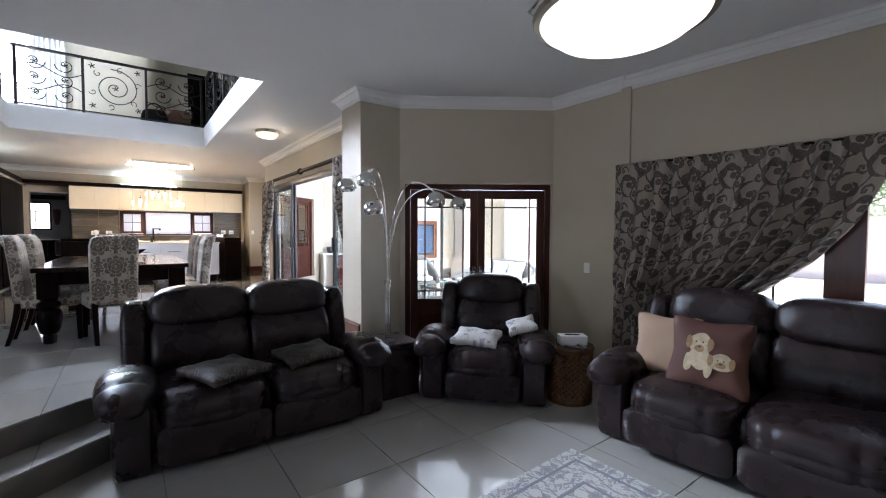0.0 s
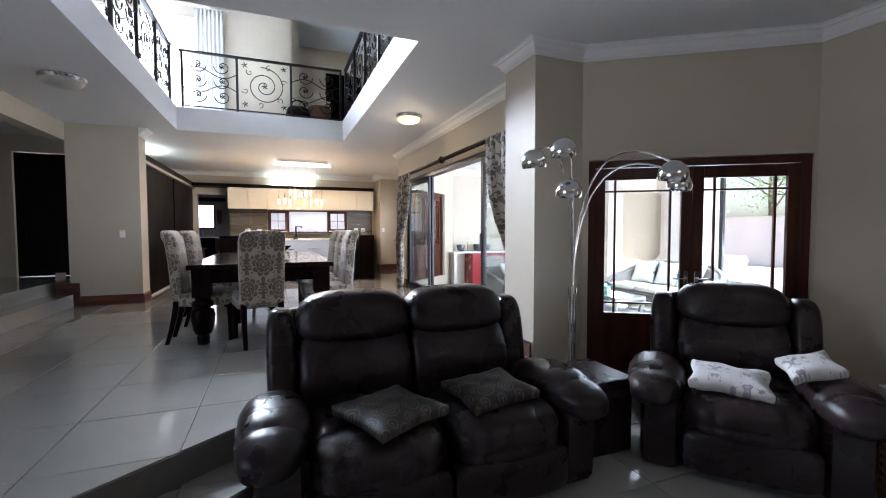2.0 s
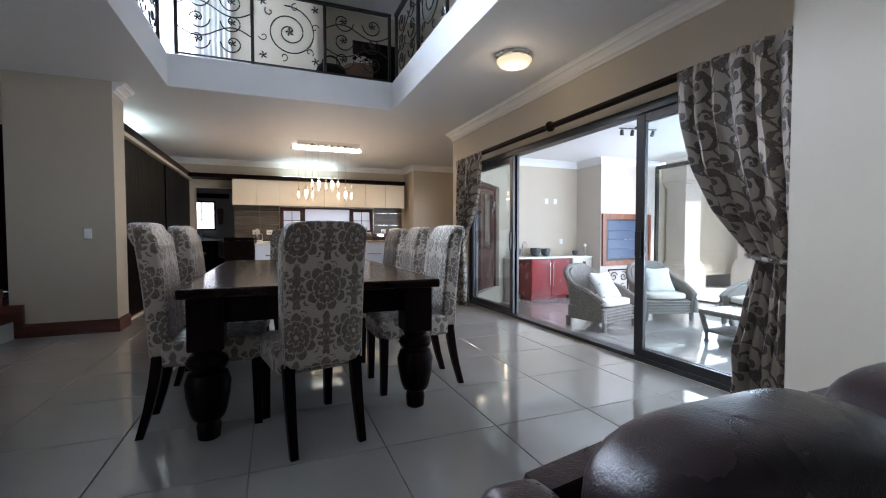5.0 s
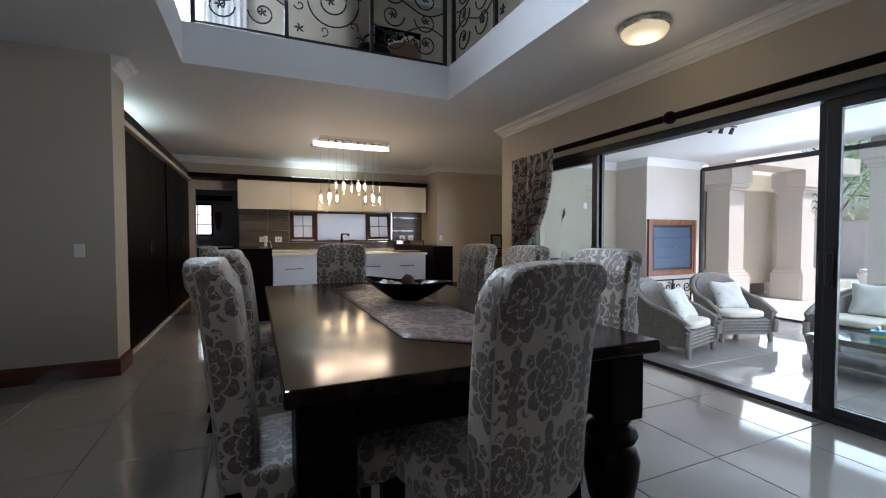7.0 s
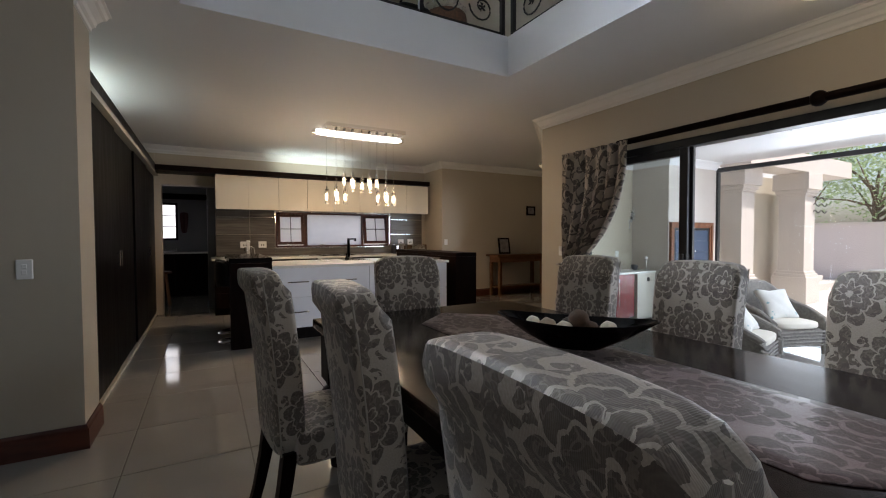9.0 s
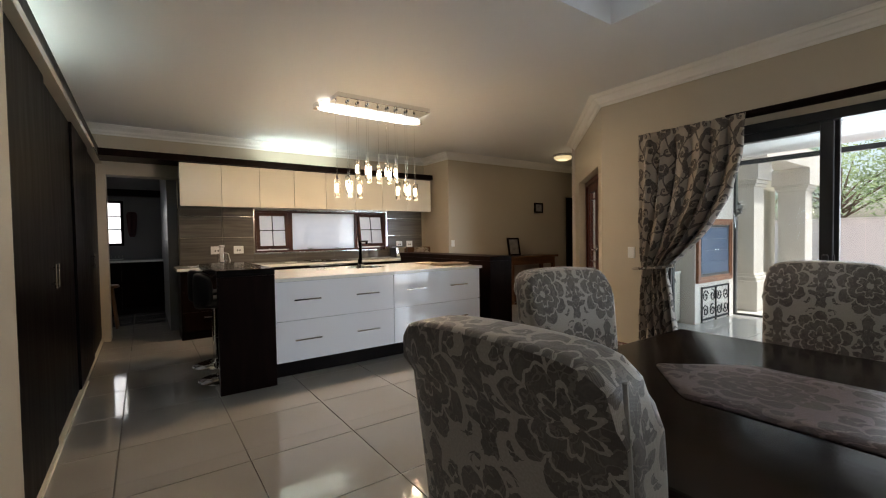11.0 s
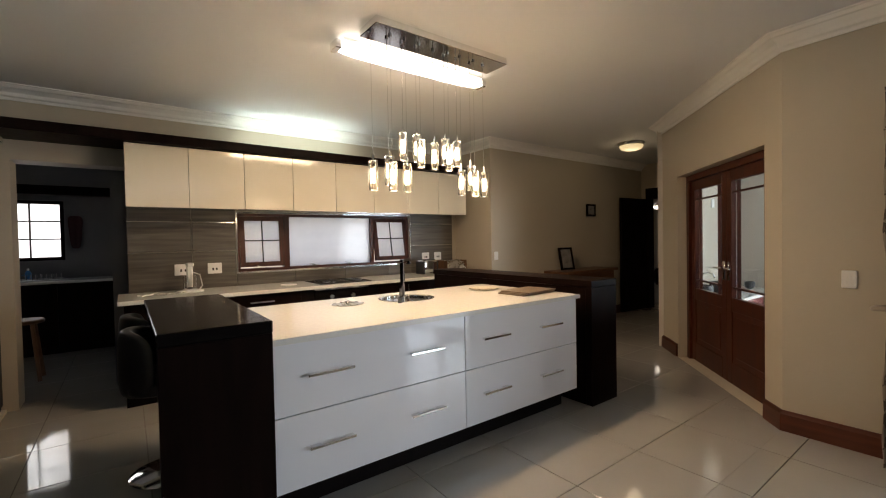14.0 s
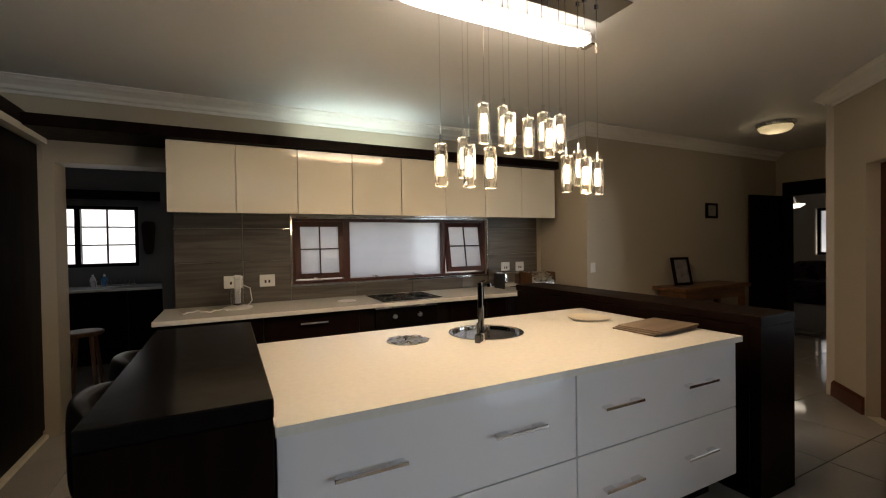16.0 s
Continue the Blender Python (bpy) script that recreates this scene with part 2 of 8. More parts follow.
def medallions(wide, tall, v0, size):
    """Scalloped medallions, half-dropped, with paired scrolls between."""
    def pattern(op, u, v):
        def motif_at(du, dv):
            p = op("SUBTRACT", op("MODULO", op("ADD", u, wide * 40.5 - du), wide), wide / 2)
            q = op("SUBTRACT", op("MODULO", op("ADD", v, tall * 40.5 - v0 - dv), tall), tall / 2)
            a = op("ABSOLUTE", p)
            e = op("MULTIPLY", q, 0.86)
            r = op("SQRT", op("ADD", op("MULTIPLY", p, p), op("MULTIPLY", e, e)))
            th = op("ARCTAN2", p, e)
            edge = op("MULTIPLY_ADD", op("ABSOLUTE", op("COSINE", op("MULTIPLY", th, 4.5))), 0.24 * size, 0.80 * size)
            k = op("DIVIDE", r, edge)
            body = op("LESS_THAN", k, 1.0)
            ring = op("LESS_THAN", op("ABSOLUTE", op("SUBTRACT", k, op("MULTIPLY_ADD", op("ABSOLUTE", op("SINE", op("MULTIPLY", th, 4.5))), 0.12, 0.64))), 0.026)
            rose = op("MULTIPLY", op("LESS_THAN", op("ABSOLUTE", op("SUBTRACT", k, op("MULTIPLY_ADD", op("ABSOLUTE", op("COSINE", op("MULTIPLY", th, 3.0))), 0.22, 0.22))), 0.030), op("LESS_THAN", k, 0.56))
            vein = op("MULTIPLY", op("LESS_THAN", op("ABSOLUTE", op("COSINE", op("MULTIPLY", th, 4.5))), 0.15), op("GREATER_THAN", k, 0.72))
            eye = op("LESS_THAN", k, 0.11)
            med = op("SUBTRACT", body, op("MAXIMUM", op("MAXIMUM", ring, rose), op("MAXIMUM", vein, eye)))
            b2 = op("SUBTRACT", tall / 2, op("ABSOLUTE", q))
            s1 = comma(op, op("SUBTRACT", a, 0.150 * wide), op("SUBTRACT", b2, 0.145 * tall), 0.15 * wide, -1, 0.35)
            s2 = comma(op, op("SUBTRACT", a, 0.13 * wide), op("ADD", b2, 0.0), 0.11 * wide, 1, 0.1)
            stem = op("MULTIPLY", op("LESS_THAN", a, op("MULTIPLY_ADD", op("ABSOLUTE", op("SINE", op("MULTIPLY", b2, 55.0))), 0.014, 0.004)), op("LESS_THAN", b2, 0.25 * tall))
            s3 = comma(op, op("SUBTRACT", a, 0.40 * wide), op("SUBTRACT", b2, 0.215 * tall), 0.105 * wide, 1, 0.6)
            s4 = comma(op, op("SUBTRACT", a, 0.10 * wide), op("SUBTRACT", b2, 0.285 * tall), 0.085 * wide, -1, 0.8)
            s1 = op("MAXIMUM", s1, op("MAXIMUM", s3, s4))
            far = op("GREATER_THAN", k, 1.14)
            return med, op("MULTIPLY", op("MAXIMUM", op("MAXIMUM", s1, s2), stem), far), k
        m1, f1, k1 = motif_at(0, 0)
        m2, f2, k2 = motif_at(wide / 2, tall / 2)
        clear = op("MULTIPLY", op("GREATER_THAN", k1, 1.14), op("GREATER_THAN", k2, 1.14))
        return op("MAXIMUM", op("MAXIMUM", m1, m2), op("MULTIPLY", op("MAXIMUM", f1, f2), clear))
    return pattern


def swirls(wide, tall):
    """Bold leafy scrolls climbing up the cloth, turning left and right by rows."""
    def pattern(op, u, v):
        def row(du, dv, hand):
            p = op("SUBTRACT", op("MODULO", op("ADD", u, wide * 40 + du), wide), wide / 2)
            q = op("SUBTRACT", op("MODULO", op("ADD", v, tall * 40 + dv), tall), tall / 2)
            main = comma(op, p, q, 0.36 * wide, hand, 0.2)
            leaf = comma(op, op("SUBTRACT", p, 0.33 * wide * hand), op("SUBTRACT", q, 0.30 * tall), 0.19 * wide, -hand, 0.6)
            bud = comma(op, op("ADD", p, 0.36 * wide * hand), op("ADD", q, 0.10 * tall), 0.15 * wide, hand, 0.9)
            return op("MAXIMUM", main, op("MAXIMUM", leaf, bud))
        vine = op("LESS_THAN", op("ABSOLUTE", op("SUBTRACT", op("PINGPONG", op("ADD", u, 20), wide / 2), op("MULTIPLY_ADD", op("SINE", op("MULTIPLY", v, 6.2832 / tall)), 0.14 * wide, 0.25 * wide))), 0.009)
        return op("MAXIMUM", op("MAXIMUM", row(0, 0, 1), row(wide / 2, tall / 2, -1)), vine)
    return pattern


def rings(scale, turns):
    """Concentric circles of many sizes."""
    def pattern(op, u, v):
        def layer(size, shift, rmax):
            p = op("SUBTRACT", op("MODULO", op("ADD", u, 20 + shift), size), size / 2)
            q = op("SUBTRACT", op("MODULO", op("ADD", v, 20 + shift * 1.7), size), size / 2)
            r = op("SQRT", op("ADD", op("MULTIPLY", p, p), op("MULTIPLY", q, q)))
            return op("MULTIPLY", op("GREATER_THAN", op("SINE", op("MULTIPLY", r, turns)), 0.1), op("LESS_THAN", r, rmax)), op("LESS_THAN", r, rmax)
        a, ina = layer(scale, 0.0, scale * 0.36)
        b, inb = layer(scale * 0.83, 0.031, scale * 0.27)
        return op("MAXIMUM", a, op("MULTIPLY", b, op("SUBTRACT", 1.0, ina)))
    return pattern


def glass_mat(name, tint=(1, 1, 1), rough=0.0):
    m, nt, b = node_mat(name)
    b.inputs["Base Color"].default_value = (*tint, 1)
    b.inputs["Transmission Weight"].default_value, b.inputs["Roughness"].default_value, b.inputs["IOR"].default_value = 1.0, rough, 1.45
    return m


def pane_mat(name, gloss=0.1):
    """Thin window glass: clear, with a Fresnel reflection."""
    m, nt, b = node_mat(name)
    n, l = nt.nodes, nt.links
    tr, gl, mx, fr = n.new("ShaderNodeBsdfTransparent"), n.new("ShaderNodeBsdfGlossy"), n.new("ShaderNodeMixShader"), n.new("ShaderNodeLayerWeight")
    gl.inputs["Roughness"].default_value = 0.01
    tr.inputs["Color"].default_value = (0.95, 0.97, 0.97, 1)
    pw = n.new("ShaderNodeMath")
    pw.operation = "POWER"
    pw.inputs[1].default_value = 3.0
    ml = n.new("ShaderNodeMath")
    ml.operation = "MULTIPLY_ADD"
    ml.inputs[1].default_value, ml.inputs[2].default_value = 0.35, 0.025
    l.new(fr.outputs["Facing"], pw.inputs[0])
    l.new(pw.outputs[0], ml.inputs[0])
    l.new(ml.outputs[0], mx.inputs[0])
    l.new(tr.outputs[0], mx.inputs[1])
    l.new(gl.outputs[0], mx.inputs[2])
    l.new(mx.outputs[0], n["Material Output"].inputs[0])
    return m


def frost_mat(name):
    """Frosted glass: lets light through, scattered."""
    m, nt, b = node_mat(name)
    n, l = nt.nodes, nt.links
    tr, gl, mx, t = n.new("ShaderNodeBsdfTranslucent"), n.new("ShaderNodeBsdfGlossy"), n.new("ShaderNodeMixShader"), n.new("ShaderNodeTexNoise")
    t.inputs["Scale"].default_value = 5
    rp = n.new("ShaderNodeValToRGB")
    rp.color_ramp.elements[0].color, rp.color_ramp.elements[1].color = (0.78, 0.80, 0.82, 1), (0.90, 0.91, 0.92, 1)
    l.new(t.outputs["Fac"], rp.inputs[0])
    l.new(rp.outputs[0], tr.inputs["Color"])
    gl.inputs["Roughness"].default_value = 0.15
    mx.inputs[0].default_value = 0.06
    l.new(tr.outputs[0], mx.inputs[1])
    l.new(gl.outputs[0], mx.inputs[2])
    l.new(mx.outputs[0], n["Material Output"].inputs[0])
    return m


def glow_mat(name, color, strength):
    m, nt, b = node_mat(name)
    b.inputs["Base Color"].default_value = (0.8, 0.8, 0.8, 1)
    b.inputs["Emission Color"].default_value, b.inputs["Emission Strength"].default_value = (*color, 1), strength
    return m


WALL = mat("wall_paint", (0.48, 0.425, 0.335), 0.55, scale=1.2, vary=0.05, fine=160, bump=0.06)
WALL_OUT = mat("patio_plaster", (0.56, 0.51, 0.46), 0.75, scale=1.5, vary=0.06, fine=120, bump=0.12)
GREYW = mat("grey_wall_tile", (0.17, 0.17, 0.185), 0.35, scale=2, vary=0.08, fine=70, bump=0.03)
WHITE = mat("ceiling_paint", (0.72, 0.73, 0.74), 0.6, scale=0.8, vary=0.03, fine=140, bump=0.04)
CORNICE = mat("cornice_plaster", (0.80, 0.79, 0.76), 0.5, scale=2, vary=0.03, fine=120, bump=0.04)
TILE = mat("porcelain_tile", (0.35, 0.335, 0.315), 0.07, scale=2.2, vary=0.06, fine=60, bump=0.0, spread=0.04, rnd=0.25, coat=0.22, spec=0.9)
GROUT = mat("grout", (0.19, 0.175, 0.16), 0.9, scale=8, vary=0.15)
DARK = grain_mat("espresso_wood", (0.0045, 0.0024, 0.002), (0.011, 0.005, 0.004), 0.36, coat=0.0, spec=0.05)
EBONY = grain_mat("ebony_wood", (0.0018, 0.0012, 0.001), (0.0045, 0.0026, 0.0022), 0.36, coat=0.0, spec=0.05)
DARK_M = grain_mat("espresso_wood_matt", (0.004, 0.0024, 0.0024), (0.008, 0.0045, 0.004), 0.5, coat=0.0, spec=0.1)
TABLE = grain_mat("table_wood", (0.006, 0.003, 0.0027), (0.016, 0.0068, 0.0048), 0.13, stretch=(1, 0.1, 1), coat=0.0, spec=0.2)
RED = grain_mat("mahogany", (0.034, 0.008, 0.005), (0.085, 0.021, 0.010), 0.33, coat=0.05)
SKIRT = grain_mat("skirting_wood", (0.05, 0.012, 0.006), (0.12, 0.032, 0.016), 0.3, stretch=(0.12, 0.12, 1), coat=0.3)
ORANGE = grain_mat("varnished_wood", (0.15, 0.052, 0.025), (0.29, 0.115, 0.055), 0.35, coat=0.2)
LEATHER = mat("brown_leather", (0.021, 0.0135, 0.014), 0.28, scale=5, vary=0.3, fine=260, bump=0.3, spread=0.08, coat=0.0, spec=0.3)
_n, _l = LEATHER.node_tree.nodes, LEATHER.node_tree.links
_w, _b2, _tc, _mp = _n.new("ShaderNodeTexNoise"), _n.new("ShaderNodeBump"), _n.new("ShaderNodeTexCoord"), _n.new("ShaderNodeMapping")
_w.inputs["Scale"].default_value, _w.inputs["Detail"].default_value, _w.inputs["Distortion"].default_value = 7.0, 4, 1.6
_mp.inputs["Scale"].default_value = (1.0, 0.55, 1.6)
_b2.inputs["Strength"].default_value, _b2.inputs["Distance"].default_value = 0.42, 0.007
_l.new(_tc.outputs["Object"], _mp.inputs["Vector"])
_l.new(_mp.outputs[0], _w.inputs["Vector"])
_l.new(_w.outputs["Fac"], _b2.inputs["Height"])
_l.new(_n["Bump"].outputs["Normal"], _b2.inputs["Normal"])
_l.new(_b2.outputs["Normal"], _n["Principled BSDF"].inputs["Normal"])
DAMASK = woven_mat("damask_chair_cover", (0.53, 0.45, 0.365), (0.105, 0.077, 0.058), medallions(0.285, 0.46, 0.79, 0.097), 0.36, 0.5, 0.3, 0.45)
CURTAIN = woven_mat("scroll_curtain", (0.36, 0.305, 0.255), (0.05, 0.041, 0.036), swirls(0.37, 0.36), 0.38, 0.65, 0.1)
PIPING = mat("pale_piping", (0.36, 0.32, 0.27), 0.7)
SHEER = mat("sheer_curtain", (0.75, 0.74, 0.72), 0.8, scale=5, vary=0.05)
RUNNER = woven_mat("table_runner", (0.20, 0.14, 0.128), (0.075, 0.048, 0.043), medallions(0.46, 0.60, 0.1, 0.14), 0.36, 0.5, 0.1, 0.3, 0.3)
CUSHION = woven_mat("brown_cushion", (0.012, 0.008, 0.0065), (0.11, 0.078, 0.055), rings(0.135, 330), 0.5, 0.45, 0.1)
PALE = figured_mat("pale_cushion", (0.58, 0.56, 0.54), (0.25, 0.22, 0.25), 0.16, 0.17, 24, 0.54, rough=0.7)
RUG = figured_mat("rug_pile", (0.52, 0.51, 0.50), (0.23, 0.23, 0.26), 0.30, 0.34, 26, 0.5, rough=0.95, third=(0.36, 0.30, 0.27))
LACQUER = mat("white_lacquer", (0.82, 0.83, 0.87), 0.09, scale=2, vary=0.02, bump=0.0, spread=0.04, coat=0.3)
CREAM = mat("cream_lacquer", (0.80, 0.74, 0.60), 0.09, scale=2, vary=0.03, bump=0.0, spread=0.04, coat=0.3)
QUARTZ = mat("cream_quartz", (0.78, 0.78, 0.74), 0.14, scale=40, vary=0.05, fine=300, bump=0.0, spread=0.05)
SPLASH = grain_mat("grey_wood_tile", (0.075, 0.066, 0.055), (0.15, 0.135, 0.115), 0.3, stretch=(0.06, 1, 1), scale=30, coat=0.1)
CHROME = mat("chrome", (0.78, 0.78, 0.78), 0.1, 1.0, scale=8, vary=0.03, bump=0.0, spread=0.04)
# chrome with the tap's dark reflections put into its base colour
CHROME_DARK_REFLECTION = mat("chrome_dark_reflection", (0.10, 0.10, 0.105), 0.08, 1.0, scale=8, vary=0.05, bump=0.0, spread=0.03)
STEEL = mat("brushed_steel", (0.55, 0.55, 0.54), 0.28, 1.0, scale=30, vary=0.08, bump=0.05)
BLACK = mat("black_frame", (0.018, 0.018, 0.02), 0.35, scale=10, vary=0.2)
IRON = mat("wrought_iron", (0.02, 0.018, 0.018), 0.5, 0.6, scale=20, vary=0.3)
WICKER = mat("grey_wicker", (0.20, 0.185, 0.165), 0.7, scale=30, vary=0.4, fine=130, bump=0.6)
CANVAS = mat("cream_canvas", (0.66, 0.62, 0.54), 0.85, scale=5, vary=0.06, fine=200, bump=0.15)
STONE = mat("pale_stone", (0.54, 0.49, 0.44), 0.8, scale=3, vary=0.08, fine=60, bump=0.2)
GLASS = glass_mat("clear_glass")
CRYSTAL = glass_mat("ribbed_crystal", (1.0, 0.98, 0.95), 0.03)
_n, _l = CRYSTAL.node_tree.nodes, CRYSTAL.node_tree.links
_mx, _ts = _n.new("ShaderNodeMixShader"), _n.new("ShaderNodeBsdfTranslucent")
_ts.inputs["Color"].default_value = (0.95, 0.92, 0.86, 1)
_mx.inputs[0].default_value = 0.035
_l.new(_n["Principled BSDF"].outputs[0], _mx.inputs[1])
_l.new(_ts.outputs[0], _mx.inputs[2])
_l.new(_mx.outputs[0], _n["Material Output"].inputs[0])
PANE = pane_mat("window_pane")
FROST = frost_mat("frosted_pane")
PLASTIC = mat("white_plastic", (0.80, 0.80, 0.78), 0.35, scale=4, vary=0.02, bump=0.0)
NAVY = mat("blue_panel", (0.045, 0.075, 0.13), 0.35, scale=5, vary=0.15)
SLATE = mat("dark_worktop", (0.006, 0.005, 0.005), 0.16, scale=20, vary=0.3, bump=0.0, spec=0.1)


# building helpers
def bm_new():
    return bmesh.new()


def box(bm, x0, x1, y0, y1, z0, z1, bevel=0.0, seg=1):
    vs = [bm.verts.new((x, y, z)) for z in (z0, z1) for y in (y0, y1) for x in (x0, x1)]
    fs = [bm.faces.new([vs[i] for i in q]) for q in ((0, 2, 3, 1), (4, 5, 7, 6), (0, 1, 5, 4), (2, 6, 7, 3), (0, 4, 6, 2), (1, 3, 7, 5))]
    if bevel:
        edges = list({e for f in fs for e in f.edges})
        bmesh.ops.bevel(bm, geom=edges, offset=bevel, segments=seg, affect="EDGES", profile=0.6)
    return bm


def prism(bm, poly, z0, z1):
    a = [bm.verts.new((x, y, z0)) for x, y in poly]
    b = [bm.verts.new((x, y, z1)) for x, y in poly]
    n = len(poly)
    bm.faces.new(list(reversed(a)))
    bm.faces.new(b)
    for i in range(n):
        bm.faces.new((a[i], a[(i + 1) % n], b[(i + 1) % n], b[i]))
    return bm


def tube(bm, pts, r, n=6, closed=False):
    pts = [Vector(p) for p in pts]
    rings, up = [], Vector((0, 0, 1))
    for i, p in enumerate(pts):
        d = (pts[min(i + 1, len(pts) - 1)] - pts[max(i - 1, 0)]).normalized()
        side = d.cross(up)
        if side.length < 0.05:
            side = d.cross(Vector((0, 1, 0)))
        side.normalize()
        v = side.cross(d)
        rr = r[i] if isinstance(r, (list, tuple)) else r
        rings.append([bm.verts.new(p + side * rr * math.cos(2 * math.pi * k / n) + v * rr * math.sin(2 * math.pi * k / n)) for k in range(n)])
    for a, b in zip(rings, rings[1:]):
        for k in range(n):
            bm.faces.new((a[k], a[(k + 1) % n], b[(k + 1) % n], b[k]))
    bm.faces.new(list(reversed(rings[0])))
    bm.faces.new(rings[-1])
    return bm


def lathe(bm, profile, cx=0, cy=0, n=20, m=None):
    rings = []
    for r, z in profile:
        rings.append([bm.verts.new((cx + max(r, 1e-4) * math.cos(2 * math.pi * k / n), cy + max(r, 1e-4) * math.sin(2 * math.pi * k / n), z)) for k in range(n)])
    for a, b in zip(rings, rings[1:]):
        for k in range(n):
            bm.faces.new((a[k], a[(k + 1) % n], b[(k + 1) % n], b[k]))
    bm.faces.new(list(reversed(rings[0])))
    bm.faces.new(rings[-1])
    if m:
        bmesh.ops.transform(bm, matrix=m, verts=[v for ring in rings for v in ring])
    return bm


def soft(bm, c, s, k=5.0, n=10, shape=None):
    """A padded block: a cube grid pulled towards a rounded box, centre c, full size s."""
    cache = {}

    def vert(p):
        key = tuple(round(a, 5) for a in p)
        if key not in cache:
            q = Vector(p)
            norm = sum(abs(a) ** k for a in q) ** (1 / k)
            q = q / norm
            w = Vector((c[0] + q.x * s[0] / 2, c[1] + q.y * s[1] / 2, c[2] + q.z * s[2] / 2))
            cache[key] = bm.verts.new(shape(w, q) if shape else w)
        return cache[key]

    g = [math.tan(math.pi / 4 * (-1 + 2 * i / n)) for i in range(n + 1)]
    for ax in range(3):
        for sg in (-1, 1):
            for i in range(n):
                for j in range(n):
                    quad = []
                    for a, b in ((g[i], g[j]), (g[i + 1], g[j]), (g[i + 1], g[j + 1]), (g[i], g[j + 1])):
                        p = [0, 0, 0]
                        p[ax], p[(ax + 1) % 3], p[(ax + 2) % 3] = sg, a, b
                        quad.append(vert(p))
                    bm.faces.new(quad if sg > 0 else list(reversed(quad)))
    return bm


def uv_box(bm, scale=1.0):
    """UV in metres by the side that a face looks to."""
    layer = bm.loops.layers.uv.verify()
    bm.normal_update()
    for f in bm.faces:
        a = max(range(3), key=lambda i: abs(f.normal[i]))
        for lp in f.loops:
            c = lp.vert.co
            lp[layer].uv = ((c.y, c.z), (c.x, c.z), (c.x, c.y))[a]


def thing(name, label, category, group="", at=None):
    e = new(name)
    e.empty_display_size = 0.1
    if at is not None:
        e.matrix_world = at
    return tagged(e, label, category, group)


def part(name, bm, material, parent=None, label="", smooth=False, at=None, uv=False):
    if uv:
        uv_box(bm)
    bmesh.ops.recalc_face_normals(bm, faces=bm.faces)
    me = bpy.data.meshes.new(name)
    bm.to_mesh(me)
    bm.free()
    me.materials.append(material)
    if smooth:
        me.shade_smooth()
        me.set_sharp_from_angle(angle=radians(38))
    ob = new(name, me)
    ob.parent = parent
    if at is not None:
        ob.matrix_basis = at
    if label:
        ob["label"] = label
    return ob


def single(name, bm, material, label, category, group="", at=None, smooth=False, uv=False, kind=""):
    return tagged(part(name, bm, material, None, "", smooth, at, uv), label, category, group, kind)


def struct(name, bm, material, label, smooth=False, uv=False, category="wall"):
    return tagged(part(name, bm, material, None, "", smooth, None, uv), label, category, "", "structure")


def wall(name, p0, p1, t, z0, z1, openings=(), material=None, label="beige painted plaster wall"):
    """A wall from p0 to p1, t thick to its left, with openings (a, b, bottom, top) along it."""
    p0, p1 = Vector((*p0, 0)), Vector((*p1, 0))
    length = (p1 - p0).length
    d = (p1 - p0).normalized()
    m = Matrix.Translation(p0) @ Matrix(((d.x, -d.y, 0, 0), (d.y, d.x, 0, 0), (0, 0, 1, 0), (0, 0, 0, 1)))
    us = sorted({0, length, *[u for o in openings for u in o[:2]]})
    zs = sorted({z0, z1, *[z for o in openings for z in o[2:]]})
    bm = bm_new()
    cells = {}
    for i in range(len(us) - 1):
        for j in range(len(zs) - 1):
            mu, mz = (us[i] + us[i + 1]) / 2, (zs[j] + zs[j + 1]) / 2
            cells[i, j] = not any(a < mu < b and c < mz < e for a, b, c, e in openings)
    cache = {}

    def vv(u, w, z):
        key = (round(u, 5), w, round(z, 5))
        if key not in cache:
            cache[key] = bm.verts.new((u, w, z))
        return cache[key]

    for (i, j), full in cells.items():
        if not full:
            continue
        a, b, c, e = us[i], us[i + 1], zs[j], zs[j + 1]
        bm.faces.new((vv(a, 0, c), vv(b, 0, c), vv(b, 0, e), vv(a, 0, e)))
        bm.faces.new((vv(a, t, c), vv(a, t, e), vv(b, t, e), vv(b, t, c)))
        if not cells.get((i - 1, j)):
            bm.faces.new((vv(a, 0, c), vv(a, 0, e), vv(a, t, e), vv(a, t, c)))
        if not cells.get((i + 1, j)):
            bm.faces.new((vv(b, 0, c), vv(b, t, c), vv(b, t, e), vv(b, 0, e)))
        if not cells.get((i, j - 1)):
            bm.faces.new((vv(a, 0, c), vv(a, t, c), vv(b, t, c), vv(b, 0, c)))
        if not cells.get((i, j + 1)):
            bm.faces.new((vv(a, 0, e), vv(b, 0, e), vv(b, t, e), vv(a, t, e)))
    bmesh.ops.transform(bm, matrix=m, verts=bm.verts)
    return struct(name, bm, material or WALL, label)


